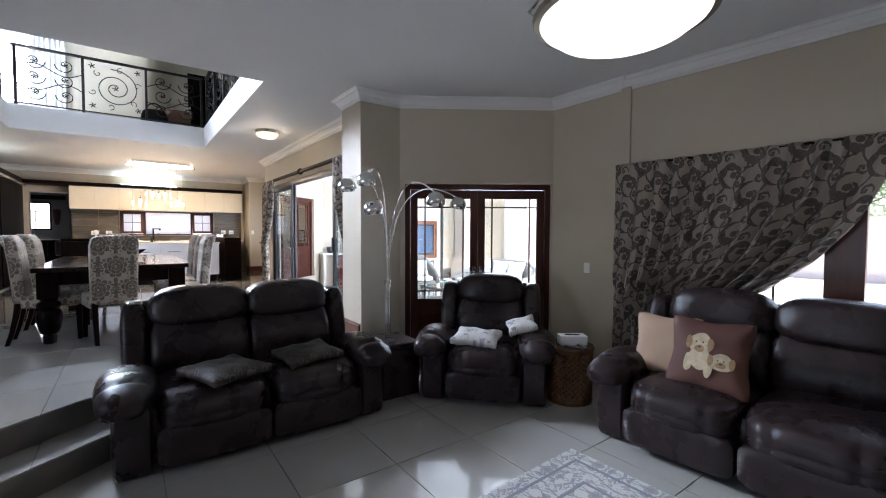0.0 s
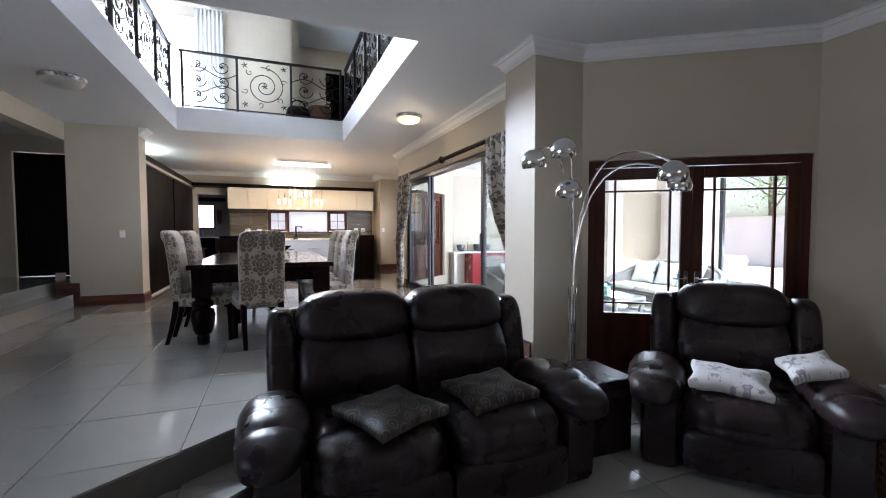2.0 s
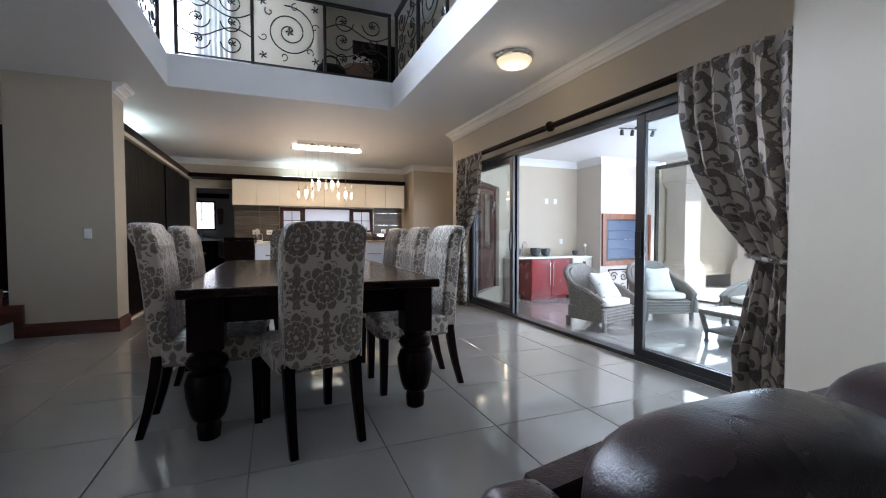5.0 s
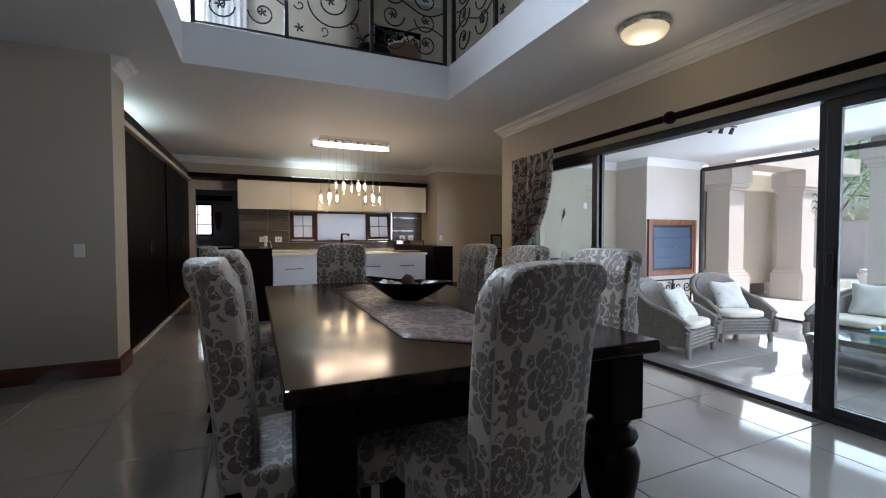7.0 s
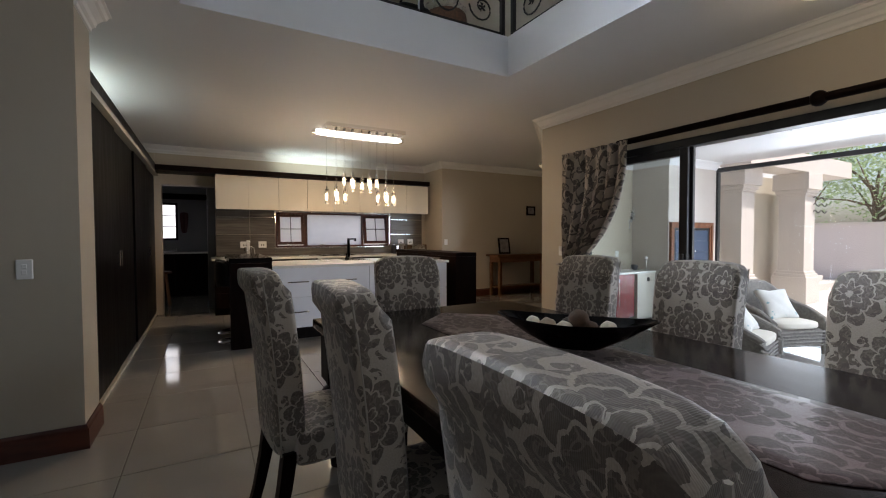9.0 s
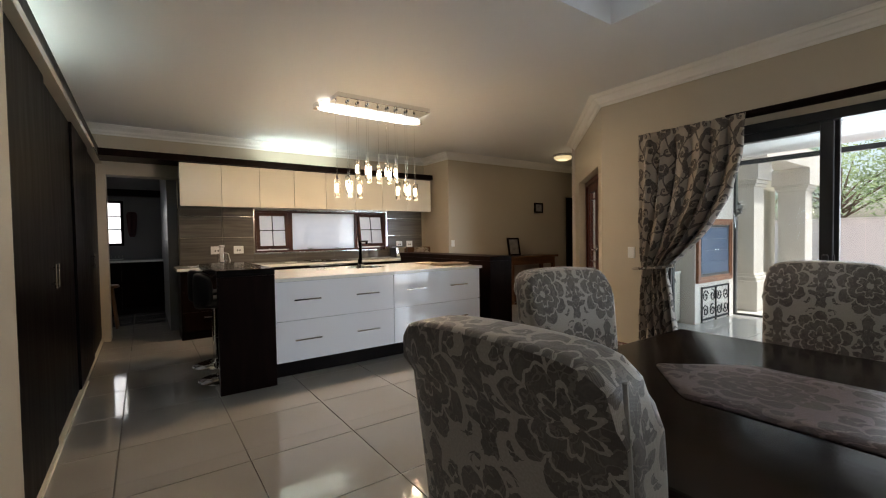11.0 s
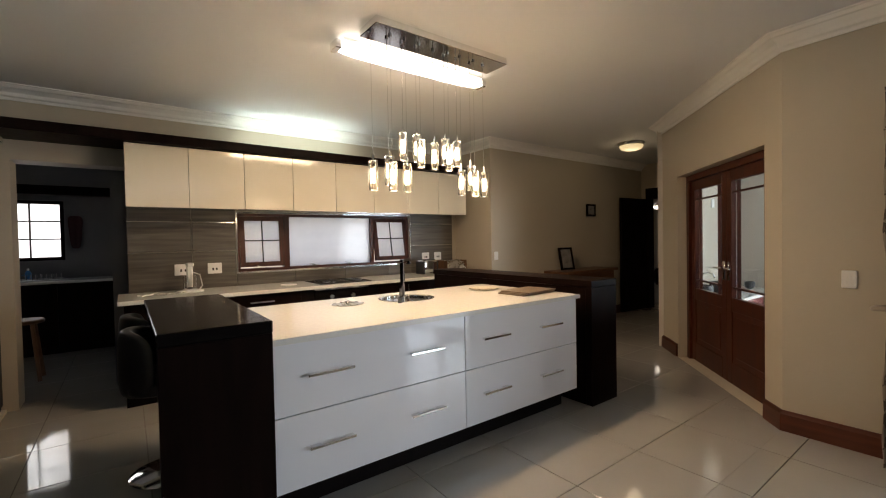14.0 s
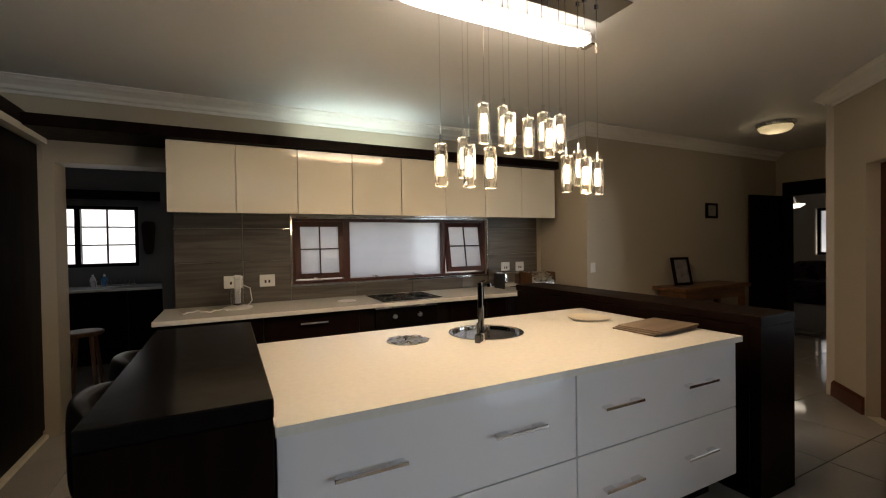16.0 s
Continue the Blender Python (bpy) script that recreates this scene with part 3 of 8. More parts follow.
def along(name, pts, profile, material, label, category="trim"):
    """A moulding: a profile of (out, z) swept along a line of floor points, out to its left, mitred."""
    bm = bm_new()
    pts = [Vector(p) for p in pts]
    rings = []
    for i, p in enumerate(pts):
        ns = []
        for a, b in ((i - 1, i), (i, i + 1)):
            if a >= 0 and b < len(pts):
                d = (pts[b] - pts[a]).normalized()
                ns.append(Vector((-d.y, d.x)))
        m = sum(ns, Vector((0, 0))).normalized()
        m = m / max(0.3, m.dot(ns[0]))
        rings.append([bm.verts.new((p.x + m.x * o, p.y + m.y * o, z)) for o, z in profile])
    k = len(profile)
    for a, b in zip(rings, rings[1:]):
        for j in range(k):
            bm.faces.new((a[j], a[(j + 1) % k], b[(j + 1) % k], b[j]))
    bm.faces.new(rings[0])
    bm.faces.new(list(reversed(rings[-1])))
    return struct(name, bm, material, label, category=category)


# setting: floors, steps, walls, ceilings
PITCH, GX, GY = 0.615, -0.26, 4.49
LOW = -0.35          # lounge and patio level
CEIL = 2.68
UPPER = 3.04

bm = bm_new()
prism(bm, [(-2.58, 1.51), (0.6, 3.95), (2.24, 3.95), (2.24, 4.42), (2.62, 4.42), (2.74, 9.56), (4.5, 11.3), (12, 11.3), (12, 15.5), (2.98, 15.5), (-0.9, 16.6), (-3.2, 16.6), (-3.2, 13.0), (-2.58, 9)], LOW - 0.1, -0.012)
floor = struct("floor", bm, GROUT, "polished cream porcelain tile floor", category="floor")
bm = bm_new()
box(bm, -5.2, 4.8, -2.8, 4.3, LOW - 0.1, LOW - 0.012)
floor_lounge = struct("floor_lounge", bm, GROUT, "polished cream porcelain tile floor of the sunken lounge", category="floor")
bm = bm_new()
box(bm, 2.74, 8.1, 2.6, 11.4, LOW - 0.1, LOW - 0.012)
floor_patio = struct("floor_patio", bm, GROUT, "glossy pale tile floor of the covered patio", category="floor")

# two steps between the levels, laid askew
ea, eb, ec = Vector((-2.58, 1.51)), Vector((0.6, 3.95)), Vector((2.24, 3.95))
nrm = Vector(((eb - ea).y, -(eb - ea).x)).normalized()
ea2 = ea + nrm * 0.3
eb2 = Vector((0.6 + 0.3 * math.tan(radians(18.7)), 3.65))
bm = bm_new()
prism(bm, [ea2, eb2, (2.24, 3.65), (2.24, 3.95), (0.6, 3.95), (-2.58, 1.51)], LOW - 0.1, LOW / 2 - 0.012)
step = struct("step", bm, GROUT, "tiled step up to the dining floor", category="step")


def clip(poly, region):
    """A convex polygon cut by a convex region, both anticlockwise."""
    for i in range(len(region)):
        a, b = region[i], region[(i + 1) % len(region)]
        inside = lambda p: (b[0] - a[0]) * (p[1] - a[1]) - (b[1] - a[1]) * (p[0] - a[0]) >= -1e-9
        out = []
        for k in range(len(poly)):
            p, q = poly[k], poly[(k + 1) % len(poly)]
            ip, iq = inside(p), inside(q)
            if ip:
                out.append(p)
            if ip != iq:
                den = (b[0] - a[0]) * (q[1] - p[1]) - (b[1] - a[1]) * (q[0] - p[0])
                s = ((b[1] - a[1]) * (p[0] - a[0]) - (b[0] - a[0]) * (p[1] - a[1])) / den
                out.append((p[0] + (q[0] - p[0]) * s, p[1] + (q[1] - p[1]) * s))
        poly = out
        if len(poly) < 3:
            return []
    return poly


tile_mesh = None


def tile_bm(poly):
    """One tile with a small arris; its top at z 0."""
    bm = bm_new()
    c = (sum(p[0] for p in poly) / len(poly), sum(p[1] for p in poly) / len(poly))
    inner = [(p[0] + (c[0] - p[0]) * 0.008, p[1] + (c[1] - p[1]) * 0.008) for p in poly]
    lo = [bm.verts.new((x, y, -0.011)) for x, y in poly]
    mid = [bm.verts.new((x, y, -0.0015)) for x, y in poly]
    top = [bm.verts.new((x, y, 0)) for x, y in inner]
    n = len(poly)
    bm.faces.new(top)
    for i in range(n):
        j = (i + 1) % n
        bm.faces.new((lo[i], lo[j], mid[j], mid[i]))
        bm.faces.new((mid[i], mid[j], top[j], top[i]))
    return bm


def tiles(parent, region, z, gx=GX, gy=GY):
    """Floor tiles on the grid over a convex region, cut at its border."""
    global tile_mesh
    xs, ys = [p[0] for p in region], [p[1] for p in region]
    g = 0.0025
    for i in range(math.floor((min(xs) - gx) / PITCH), math.ceil((max(xs) - gx) / PITCH)):
        for j in range(math.floor((min(ys) - gy) / PITCH), math.ceil((max(ys) - gy) / PITCH)):
            x, y = gx + i * PITCH, gy + j * PITCH
            full = [(x + g, y + g), (x + PITCH - g, y + g), (x + PITCH - g, y + PITCH - g), (x + g, y + PITCH - g)]
            poly = clip(full, region)
            if len(poly) < 3:
                continue
            area = 0.5 * abs(sum(poly[k][0] * poly[(k + 1) % len(poly)][1] - poly[(k + 1) % len(poly)][0] * poly[k][1] for k in range(len(poly))))
            if area < 0.0015:
                continue
            if area > (PITCH - 2 * g) ** 2 - 1e-5:
                if tile_mesh is None:
                    h = PITCH / 2 - g
                    t = part("tile", tile_bm([(-h, -h), (h, -h), (h, h), (-h, h)]), TILE, parent)
                    tile_mesh = t.data
                else:
                    t = new("tile", tile_mesh)
                    t.parent = parent
                t.location = (x + PITCH / 2, y + PITCH / 2, z)
            else:
                cx, cy = sum(p[0] for p in poly) / len(poly), sum(p[1] for p in poly) / len(poly)
                t = part("tile", tile_bm([(p[0] - cx, p[1] - cy) for p in poly]), TILE, parent)
                t.location = (cx, cy, z)


# walls of the living storey
wall("wall_sliding", (2.62, 9.556), (2.62, 4.42), 0.14, LOW - 0.05, CEIL, [(0.58, 5.03, 0.0, 2.09)])
wall("wall_diagonal", (2.62, 9.556), (4.31, 11.2), -0.25, LOW - 0.05, CEIL, [(0.2, 1.82, 0.0, 1.99)])
wall("wall_hall_south", (4.31, 11.2), (6.85, 11.2), -0.1, LOW - 0.05, CEIL)
wall("wall_hall_end", (6.85, 11.0), (6.85, 13.0), -0.15, -0.05, CEIL, [(0.3, 1.68, 0.0, 2.06)])
wall("wall_hall_north", (6.85, 12.8), (2.98, 12.8), -0.2, -0.05, CEIL)
wall("wall_pier_return", (2.98, 13.0), (2.98, 13.57), -0.2, -0.05, CEIL)
wall("wall_kitchen", (3.2, 13.57), (-0.94, 13.57), -0.25, -0.05, CEIL, [(1.03, 3.2, 1.04, 1.68)])
wall("wall_scullery_head", (-0.94, 13.57), (-1.77, 13.57), -0.25, 2.08, CEIL)
wall("wall_scullery_side", (-1.772, 13.57), (-2.57, 13.57), -0.25, -0.05, CEIL)
wall("wall_scullery_jamb", (-1.70, 13.56), (-1.80, 13.56), -0.26, -0.05, 2.08)
wall("wall_scullery_reveal", (-0.94, 13.82), (-0.94, 16.42), 0.12, -0.05, CEIL, [], GREYW, "grey tiled scullery wall")
wall("wall_scullery_back", (-0.8, 16.42), (-3.2, 16.42), -0.2, -0.05, CEIL, [(0.82, 2.18, 1.17, 1.98)], GREYW, "grey tiled scullery wall")
wall("wall_scullery_left", (-3.1, 16.6), (-3.1, 13.6), -0.15, -0.05, CEIL, [], GREYW, "grey tiled scullery wall")
bm = bm_new()
box(bm, -3.09, -0.965, 16.26, 16.415, 2.05, 2.17, 0.004)
struct("scullery_pelmet", bm, DARK, "dark wooden pelmet above the scullery window", category="trim")
bm = bm_new()
box(bm, -2.62, -1.72, 8.65, 9.02, -0.05, CEIL)
struct("wall_column", bm, WALL, "beige painted wall end beside the stairs")
bm = bm_new()
box(bm, 2.24, 2.74, 3.93, 4.42, LOW - 0.05, CEIL)
struct("wall_pier", bm, WALL, "pale painted plaster pier")
wall("wall_lounge_doors", (4.2, 2.93), (2.70, 3.95), -0.2, LOW - 0.05, CEIL, [(0.02, 1.72, LOW, 1.715)])
wall("wall_lounge_side", (4.2, 1.99), (4.2, 2.95), -0.2, LOW - 0.05, CEIL)
wall("wall_lounge_window", (4.48, -2.6), (4.22, 2.1), -0.2, LOW - 0.05, CEIL, [(2.5, 4.45, LOW, 1.76)])
wall("wall_lounge_back", (-5.0, -2.6), (4.7, -2.6), -0.2, LOW - 0.05, CEIL)
wall("wall_entrance_left", (-5.0, 10.0), (-5.0, -2.6), -0.2, LOW - 0.05, CEIL, [(7.0, 9.8, 0.2, 2.1)])
wall("wall_entrance_back", (-2.62, 9.9), (-5.0, 9.9), -0.2, -0.05, CEIL, [(0.25, 1.15, 0.35, 2.4)])
wall("wall_entrance_side", (-2.62, 9.02), (-2.62, 9.9), -0.1, -0.05, CEIL)
wall("wall_cupboard_back", (-2.45, 13.8), (-2.45, 9.02), -0.12, -0.05, CEIL)
bm = bm_new()
box(bm, -2.80, -2.62, -2.6, 8.65, 2.42, CEIL)
struct("bulkhead", bm, WALL, "painted plaster bulkhead over the entrance steps")
bm = bm_new()
box(bm, -5.0, -2.86, 1.0, 9.9, -0.4, 0.35)
struct("floor_entrance", bm, TILE, "tiled raised entrance floor", category="floor")
bm = bm_new()
box(bm, -2.86, -2.58, 1.0, 8.64, -0.4, 0.175)
struct("step_entrance", bm, TILE, "tiled step to the entrance", category="step")

# ceilings and the slab around the open well
bm = bm_new()
box(bm, -5.2, -1.2, -2.8, 13.7, CEIL, UPPER)
box(bm, 1.34, 4.6, -2.8, 13.7, CEIL, UPPER)
box(bm, -1.2, 1.34, -2.8, 4.3, CEIL, UPPER)
box(bm, -1.2, 1.34, 8.6, 13.7, CEIL, UPPER)
struct("ceiling", bm, WHITE, "white painted ceiling slab around an open well", category="ceiling")
bm = bm_new()
box(bm, 4.6, 8.2, 3.0, 13.7, CEIL, UPPER)
struct("ceiling_patio", bm, WHITE, "white ceiling over patio and passage", category="ceiling")
bm = bm_new()
box(bm, -3.4, -0.7, 13.7, 16.7, CEIL, UPPER)
struct("ceiling_scullery", bm, WHITE, "white scullery ceiling", category="ceiling")

# upper storey seen through the well
wall("wall_upper_back", (0.59, 10.6), (-3.4, 10.6), -0.2, UPPER, 5.7, [(1.62, 3.9, 3.45, 5.3)])
wall("wall_upper_recess", (0.59, 10.8), (0.59, 12.2), -0.15, UPPER, 5.7)
wall("wall_upper_far", (3.2, 12.2), (0.4, 12.2), -0.2, UPPER, 5.7)
wall("wall_upper_right", (3.0, 2.0), (3.0, 12.2), -0.2, UPPER, 5.7)
wall("wall_upper_left", (-3.4, 10.8), (-3.4, 2.0), -0.2, UPPER, 5.7)
wall("wall_upper_front", (-3.4, 2.2), (3.2, 2.2), -0.2, UPPER, 5.7)
bm = bm_new()
box(bm, -3.6, 3.3, 1.9, 12.5, 5.7, 5.9)
struct("ceiling_upper", bm, WHITE, "white upper storey ceiling", category="ceiling")

# patio shell
wall("wall_patio_back", (8.2, 11.1), (4.25, 11.1), -0.1, LOW - 0.05, CEIL, [], WALL_OUT, "taupe plaster patio wall")
bm = bm_new()
box(bm, 6.40, 7.955, 10.33, 11.1, LOW - 0.05, CEIL)
struct("wall_chimney_breast", bm, WALL_OUT, "taupe plaster chimney breast")

along("cornice_patio", [(7.955, 10.33), (6.40, 10.33), (6.40, 11.1), (4.30, 11.1)], [(0, CEIL), (0, CEIL - 0.14), (0.012, CEIL - 0.14), (0.03, CEIL - 0.10), (0.07, CEIL - 0.05), (0.12, CEIL - 0.012), (0.12, CEIL)], WHITE, "white coved plaster cornice of the patio")

# room beyond the passage
wall("wall_far_room", (12.0, 11.0), (12.0, 15.4), -0.2, -0.05, CEIL, [(1.4, 3.4, 1.0, 2.1)])
wall("wall_far_room_north", (12.0, 15.2), (6.85, 15.2), -0.2, -0.05, CEIL)
wall("wall_far_room_south", (7.0, 11.1), (12.0, 11.1), -0.2, -0.05, CEIL)
wall("wall_far_room_west", (7.0, 13.0), (7.0, 15.2), 0.1, -0.05, CEIL)
bm = bm_new()
box(bm, 8.2, 12.2, 11.0, 15.4, CEIL, UPPER)
box(bm, 6.85, 8.2, 13.7, 15.4, CEIL, UPPER)
struct("ceiling_far_room", bm, WHITE, "ceiling of the room beyond the passage", category="ceiling")

# cornices and skirtings
COR = [(0, CEIL), (0, CEIL - 0.115), (0.012, CEIL - 0.115), (0.016, CEIL - 0.095), (0.034, CEIL - 0.085), (0.044, CEIL - 0.06), (0.075, CEIL - 0.034), (0.092, CEIL - 0.03), (0.105, CEIL - 0.012), (0.12, CEIL - 0.008), (0.12, CEIL)]
along("cornice", [(2.62, 4.42), (2.62, 9.556), (4.31, 11.2), (6.85, 11.2)], COR, CORNICE, "white moulded plaster cornice")
along("cornice_kitchen", [(6.85, 12.8), (2.98, 12.8), (2.98, 13.57), (-2.45, 13.57), (-2.45, 9.03)], COR, CORNICE, "white moulded plaster cornice")
along("cornice_lounge", [(4.48, -2.6), (4.22, 2.1), (4.2, 2.1), (4.2, 2.93), (2.72, 3.93), (2.24, 3.93), (2.24, 4.42), (2.62, 4.42)], [(o * 0.8, z) for o, z in COR], WHITE, "white plaster cornice of the lounge")
along("cornice_column", [(-1.72, 9.02), (-1.72, 8.655)], COR, CORNICE, "white moulded plaster cornice")
SK = [(0, 0), (0, 0.14), (0.008, 0.14), (0.013, 0.125), (0.02, 0.115), (0.022, 0.0)]


def skirting(pts, z=0.0):
    along("baseboard", pts, [(o, h + z) for o, h in SK], SKIRT, "dark red-brown moulded wooden skirting", "baseboard")


skirting([(2.62, 8.98), (2.62, 9.556), (2.76, 9.69)])
skirting([(3.94, 10.84), (4.31, 11.2), (7.2, 11.2)])
skirting([(6.3, 12.8), (2.98, 12.8), (2.98, 13.2)])
skirting([(-2.62, 8.65), (-1.72, 8.65), (-1.72, 9.02)][::-1])
skirting([(4.2, 2.1), (4.2, 2.93)], LOW)
skirting([(2.72, 3.93), (2.24, 3.93)], LOW)
skirting([(2.24, 3.96), (2.24, 4.42), (2.60, 4.42)])


# windows, doors, glazing
def bars(bm, x0, x1, y0, y1, z0, z1, w):
    """A rectangular frame of bars w wide in the xz plane."""
    box(bm, x0, x0 + w, y0, y1, z0, z1)
    box(bm, x1 - w, x1, y0, y1, z0, z1)
    box(bm, x0 + w, x1 - w, y0, y1, z0, z0 + w)
    box(bm, x0 + w, x1 - w, y0, y1, z1 - w, z1)


def pane(parent, x0, x1, y, z0, z1, material=None, label=""):
    bm = bm_new()
    box(bm, x0, x1, y - 0.003, y + 0.003, z0, z1)
    p = part("pane", bm, material or PANE, parent, label)
    p.visible_shadow = False
    return p


def leaf(parent, x0, w, h, glass_bottom, wood, side):
    """One glazed leaf with a border of narrow lights round a tall middle light."""
    bm = bm_new()
    st, y0, y1 = 0.085, -0.022, 0.022
    x1 = x0 + w
    box(bm, x0, x0 + st, y0, y1, 0.005, h, 0.003)
    box(bm, x1 - st, x1, y0, y1, 0.005, h, 0.003)
    box(bm, x0 + st, x1 - st, y0, y1, h - 0.1, h, 0.003)
    box(bm, x0 + st, x1 - st, y0, y1, glass_bottom - 0.12, glass_bottom, 0.003)
    box(bm, x0 + st, x1 - st, y0, y1, 0.005, 0.2, 0.003)
    d = part("door_leaf", bm, wood, parent)
    bm = bm_new()
    box(bm, x0 + st, x1 - st, -0.012, 0.012, 0.2, glass_bottom - 0.12)
    box(bm, x0 + st + 0.05, x1 - st - 0.05, -0.02, 0.02, 0.25, glass_bottom - 0.17, 0.006)
    part("door_panel", bm, wood, d)
    ga, gb, gz = x0 + st, x1 - st, h - 0.1
    bm = bm_new()
    for x in (ga + 0.085, gb - 0.085):
        box(bm, x - 0.008, x + 0.008, -0.014, 0.014, glass_bottom, gz)
    for z in (glass_bottom + 0.09, gz - 0.1):
        box(bm, ga, gb, -0.0135, 0.0135, z - 0.008, z + 0.008)
    part("glazing_bar", bm, wood, d)
    xs, zs = [ga, ga + 0.085, gb - 0.085, gb], [glass_bottom, glass_bottom + 0.09, gz - 0.1, gz]
    for i in range(3):
        for j in range(3):
            pane(d, xs[i], xs[i + 1], 0, zs[j], zs[j + 1])
    bm = bm_new()
    hx = x1 - 0.04 if side > 0 else x0 + 0.04
    box(bm, hx - 0.018, hx + 0.018, -0.03, -0.022, 0.93, 1.1, 0.003)
    tube(bm, [(hx, -0.03, 1.04), (hx, -0.06, 1.04), (hx - side * 0.02, -0.065, 1.04), (hx - side * 0.11, -0.065, 1.04)], 0.008, 8)
    part("door_handle", bm, CHROME, d, "chrome lever handle", True)


def french_doors(name, at, width, height, glass_bottom, wood, label):
    e = tagged(thing(name, label, "door", "", at), kind="structure")
    bm = bm_new()
    f = 0.06
    box(bm, 0, f, -0.05, 0.05, 0, height)
    box(bm, width - f, width, -0.05, 0.05, 0, height)
    box(bm, f, width - f, -0.05, 0.05, height - f, height)
    part("door_frame", bm, wood, e)
    w = (width - 2 * f - 0.006) / 2
    leaf(e, f + 0.002, w, height - f - 0.004, glass_bottom, wood, 1)
    leaf(e, f + 0.004 + w, w, height - f - 0.004, glass_bottom, wood, -1)
    return e


def frame2d(p, d):
    d = Vector(d).normalized()
    return Matrix.Translation((*p, 0)) @ Matrix(((d.x, -d.y, 0, 0), (d.y, d.x, 0, 0), (0, 0, 1, 0), (0, 0, 0, 1)))


dk = (Vector((4.31, 11.2)) - Vector((2.62, 9.556))).normalized()
pk = Vector((2.62, 9.556)) + dk * 0.2 + Vector((dk.y, -dk.x)) * 0.14
mk = frame2d(pk + dk * 1.62, -dk)
french_doors("door_kitchen", mk, 1.62, 1.985, 0.78, RED, "mahogany glazed double door to the patio")
dl = (Vector((4.2, 2.93)) - Vector((2.70, 3.95))).normalized()
pl = Vector((2.70, 3.95)) + dl * (1.814 - 1.72) + Vector((-dl.y, dl.x)) * 0.08
french_doors("door_lounge", frame2d(pl, dl) @ Matrix.Translation((0, 0, LOW)), 1.70, 2.06, 0.72, RED, "dark mahogany glazed double door of the lounge")

# sliding glass doors to the patio: x is the wall plane
sl = tagged(thing("door_sliding", "black aluminium sliding glass doors, middle panel slid open", "door"), kind="structure")
SX = 2.69
bm = bm_new()
box(bm, SX - 0.06, SX + 0.06, 4.53, 8.976, 2.02, 2.09)
box(bm, SX - 0.06, SX + 0.06, 4.53, 8.976, -0.005, 0.035)
box(bm, SX - 0.06, SX + 0.06, 4.53, 4.58, 0.035, 2.02)
box(bm, SX - 0.06, SX + 0.06, 8.93, 8.976, 0.035, 2.02)
part("door_frame", bm, BLACK, sl)


def slide_panel(y0, y1, x):
    bm = bm_new()
    box(bm, x - 0.018, x + 0.018, y0, y0 + 0.075, 0.036, 2.019, 0.004)
    box(bm, x - 0.018, x + 0.018, y1 - 0.075, y1, 0.036, 2.019, 0.004)
    box(bm, x - 0.016, x + 0.016, y0 + 0.075, y1 - 0.075, 0.036, 0.1)
    box(bm, x - 0.016, x + 0.016, y0 + 0.075, y1 - 0.075, 1.955, 2.019)
    p = part("sliding_panel", bm, BLACK, sl)
    bm = bm_new()
    box(bm, x - 0.003, x + 0.003, y0 + 0.075, y1 - 0.075, 0.1, 1.955)
    g = part("pane", bm, PANE, p)
    g.visible_shadow = False
    bm = bm_new()
    hy = y0 + 0.0375 if y0 > 7 else y1 - 0.0375
    box(bm, x - 0.045, x - 0.018, hy - 0.018, hy + 0.018, 0.85, 1.07, 0.006)
    part("door_handle", bm, BLACK, p)


slide_panel(7.70, 8.93, SX + 0.022)
slide_panel(7.725, 8.93, SX - 0.022)
slide_panel(4.58, 5.825, SX + 0.022)
slide_panel(4.58, 5.765, SX - 0.022)
bm = bm_new()
for k in range(5):
    a = 2.2 + 0.5 * k
    tube(bm, [(SX + 0.016, 8.35, 1.36), (SX + 0.016, 8.35 + 0.05 * math.cos(a), 1.44 + 0.05 * math.sin(a)), (SX + 0.016, 8.35 + 0.085 * math.cos(a + 0.3), 1.45 + 0.085 * math.sin(a + 0.3))], [0.003, 0.011, 0.002], 5)
tube(bm, [(SX + 0.016, 8.35, 1.28), (SX + 0.016, 8.36, 1.40)], 0.003, 5)
part("etched_motif", bm, STEEL, sl, "pale etched leaf motif on the glass")

# kitchen window: awning, fixed frosted middle, awning
kwin = tagged(thing("window_kitchen", "mahogany kitchen window strip with frosted panes", "window"), kind="structure")
bm = bm_new()
bars(bm, 0.005, 2.165, 13.60, 13.70, 1.045, 1.675, 0.03)
box(bm, 0.50, 0.56, 13.60, 13.70, 1.075, 1.645)
box(bm, 1.60, 1.64, 13.60, 13.70, 1.075, 1.645)
part("window_frame", bm, RED, kwin)
bm = bm_new()
bars(bm, -0.01, 2.18, 13.555, 13.569, 1.03, 1.69, 0.014)
part("trim", bm, CHROME, kwin, "pale metal tile trim")
pane(kwin, 0.56, 1.60, 13.65, 1.075, 1.645, FROST, "frosted glass pane")
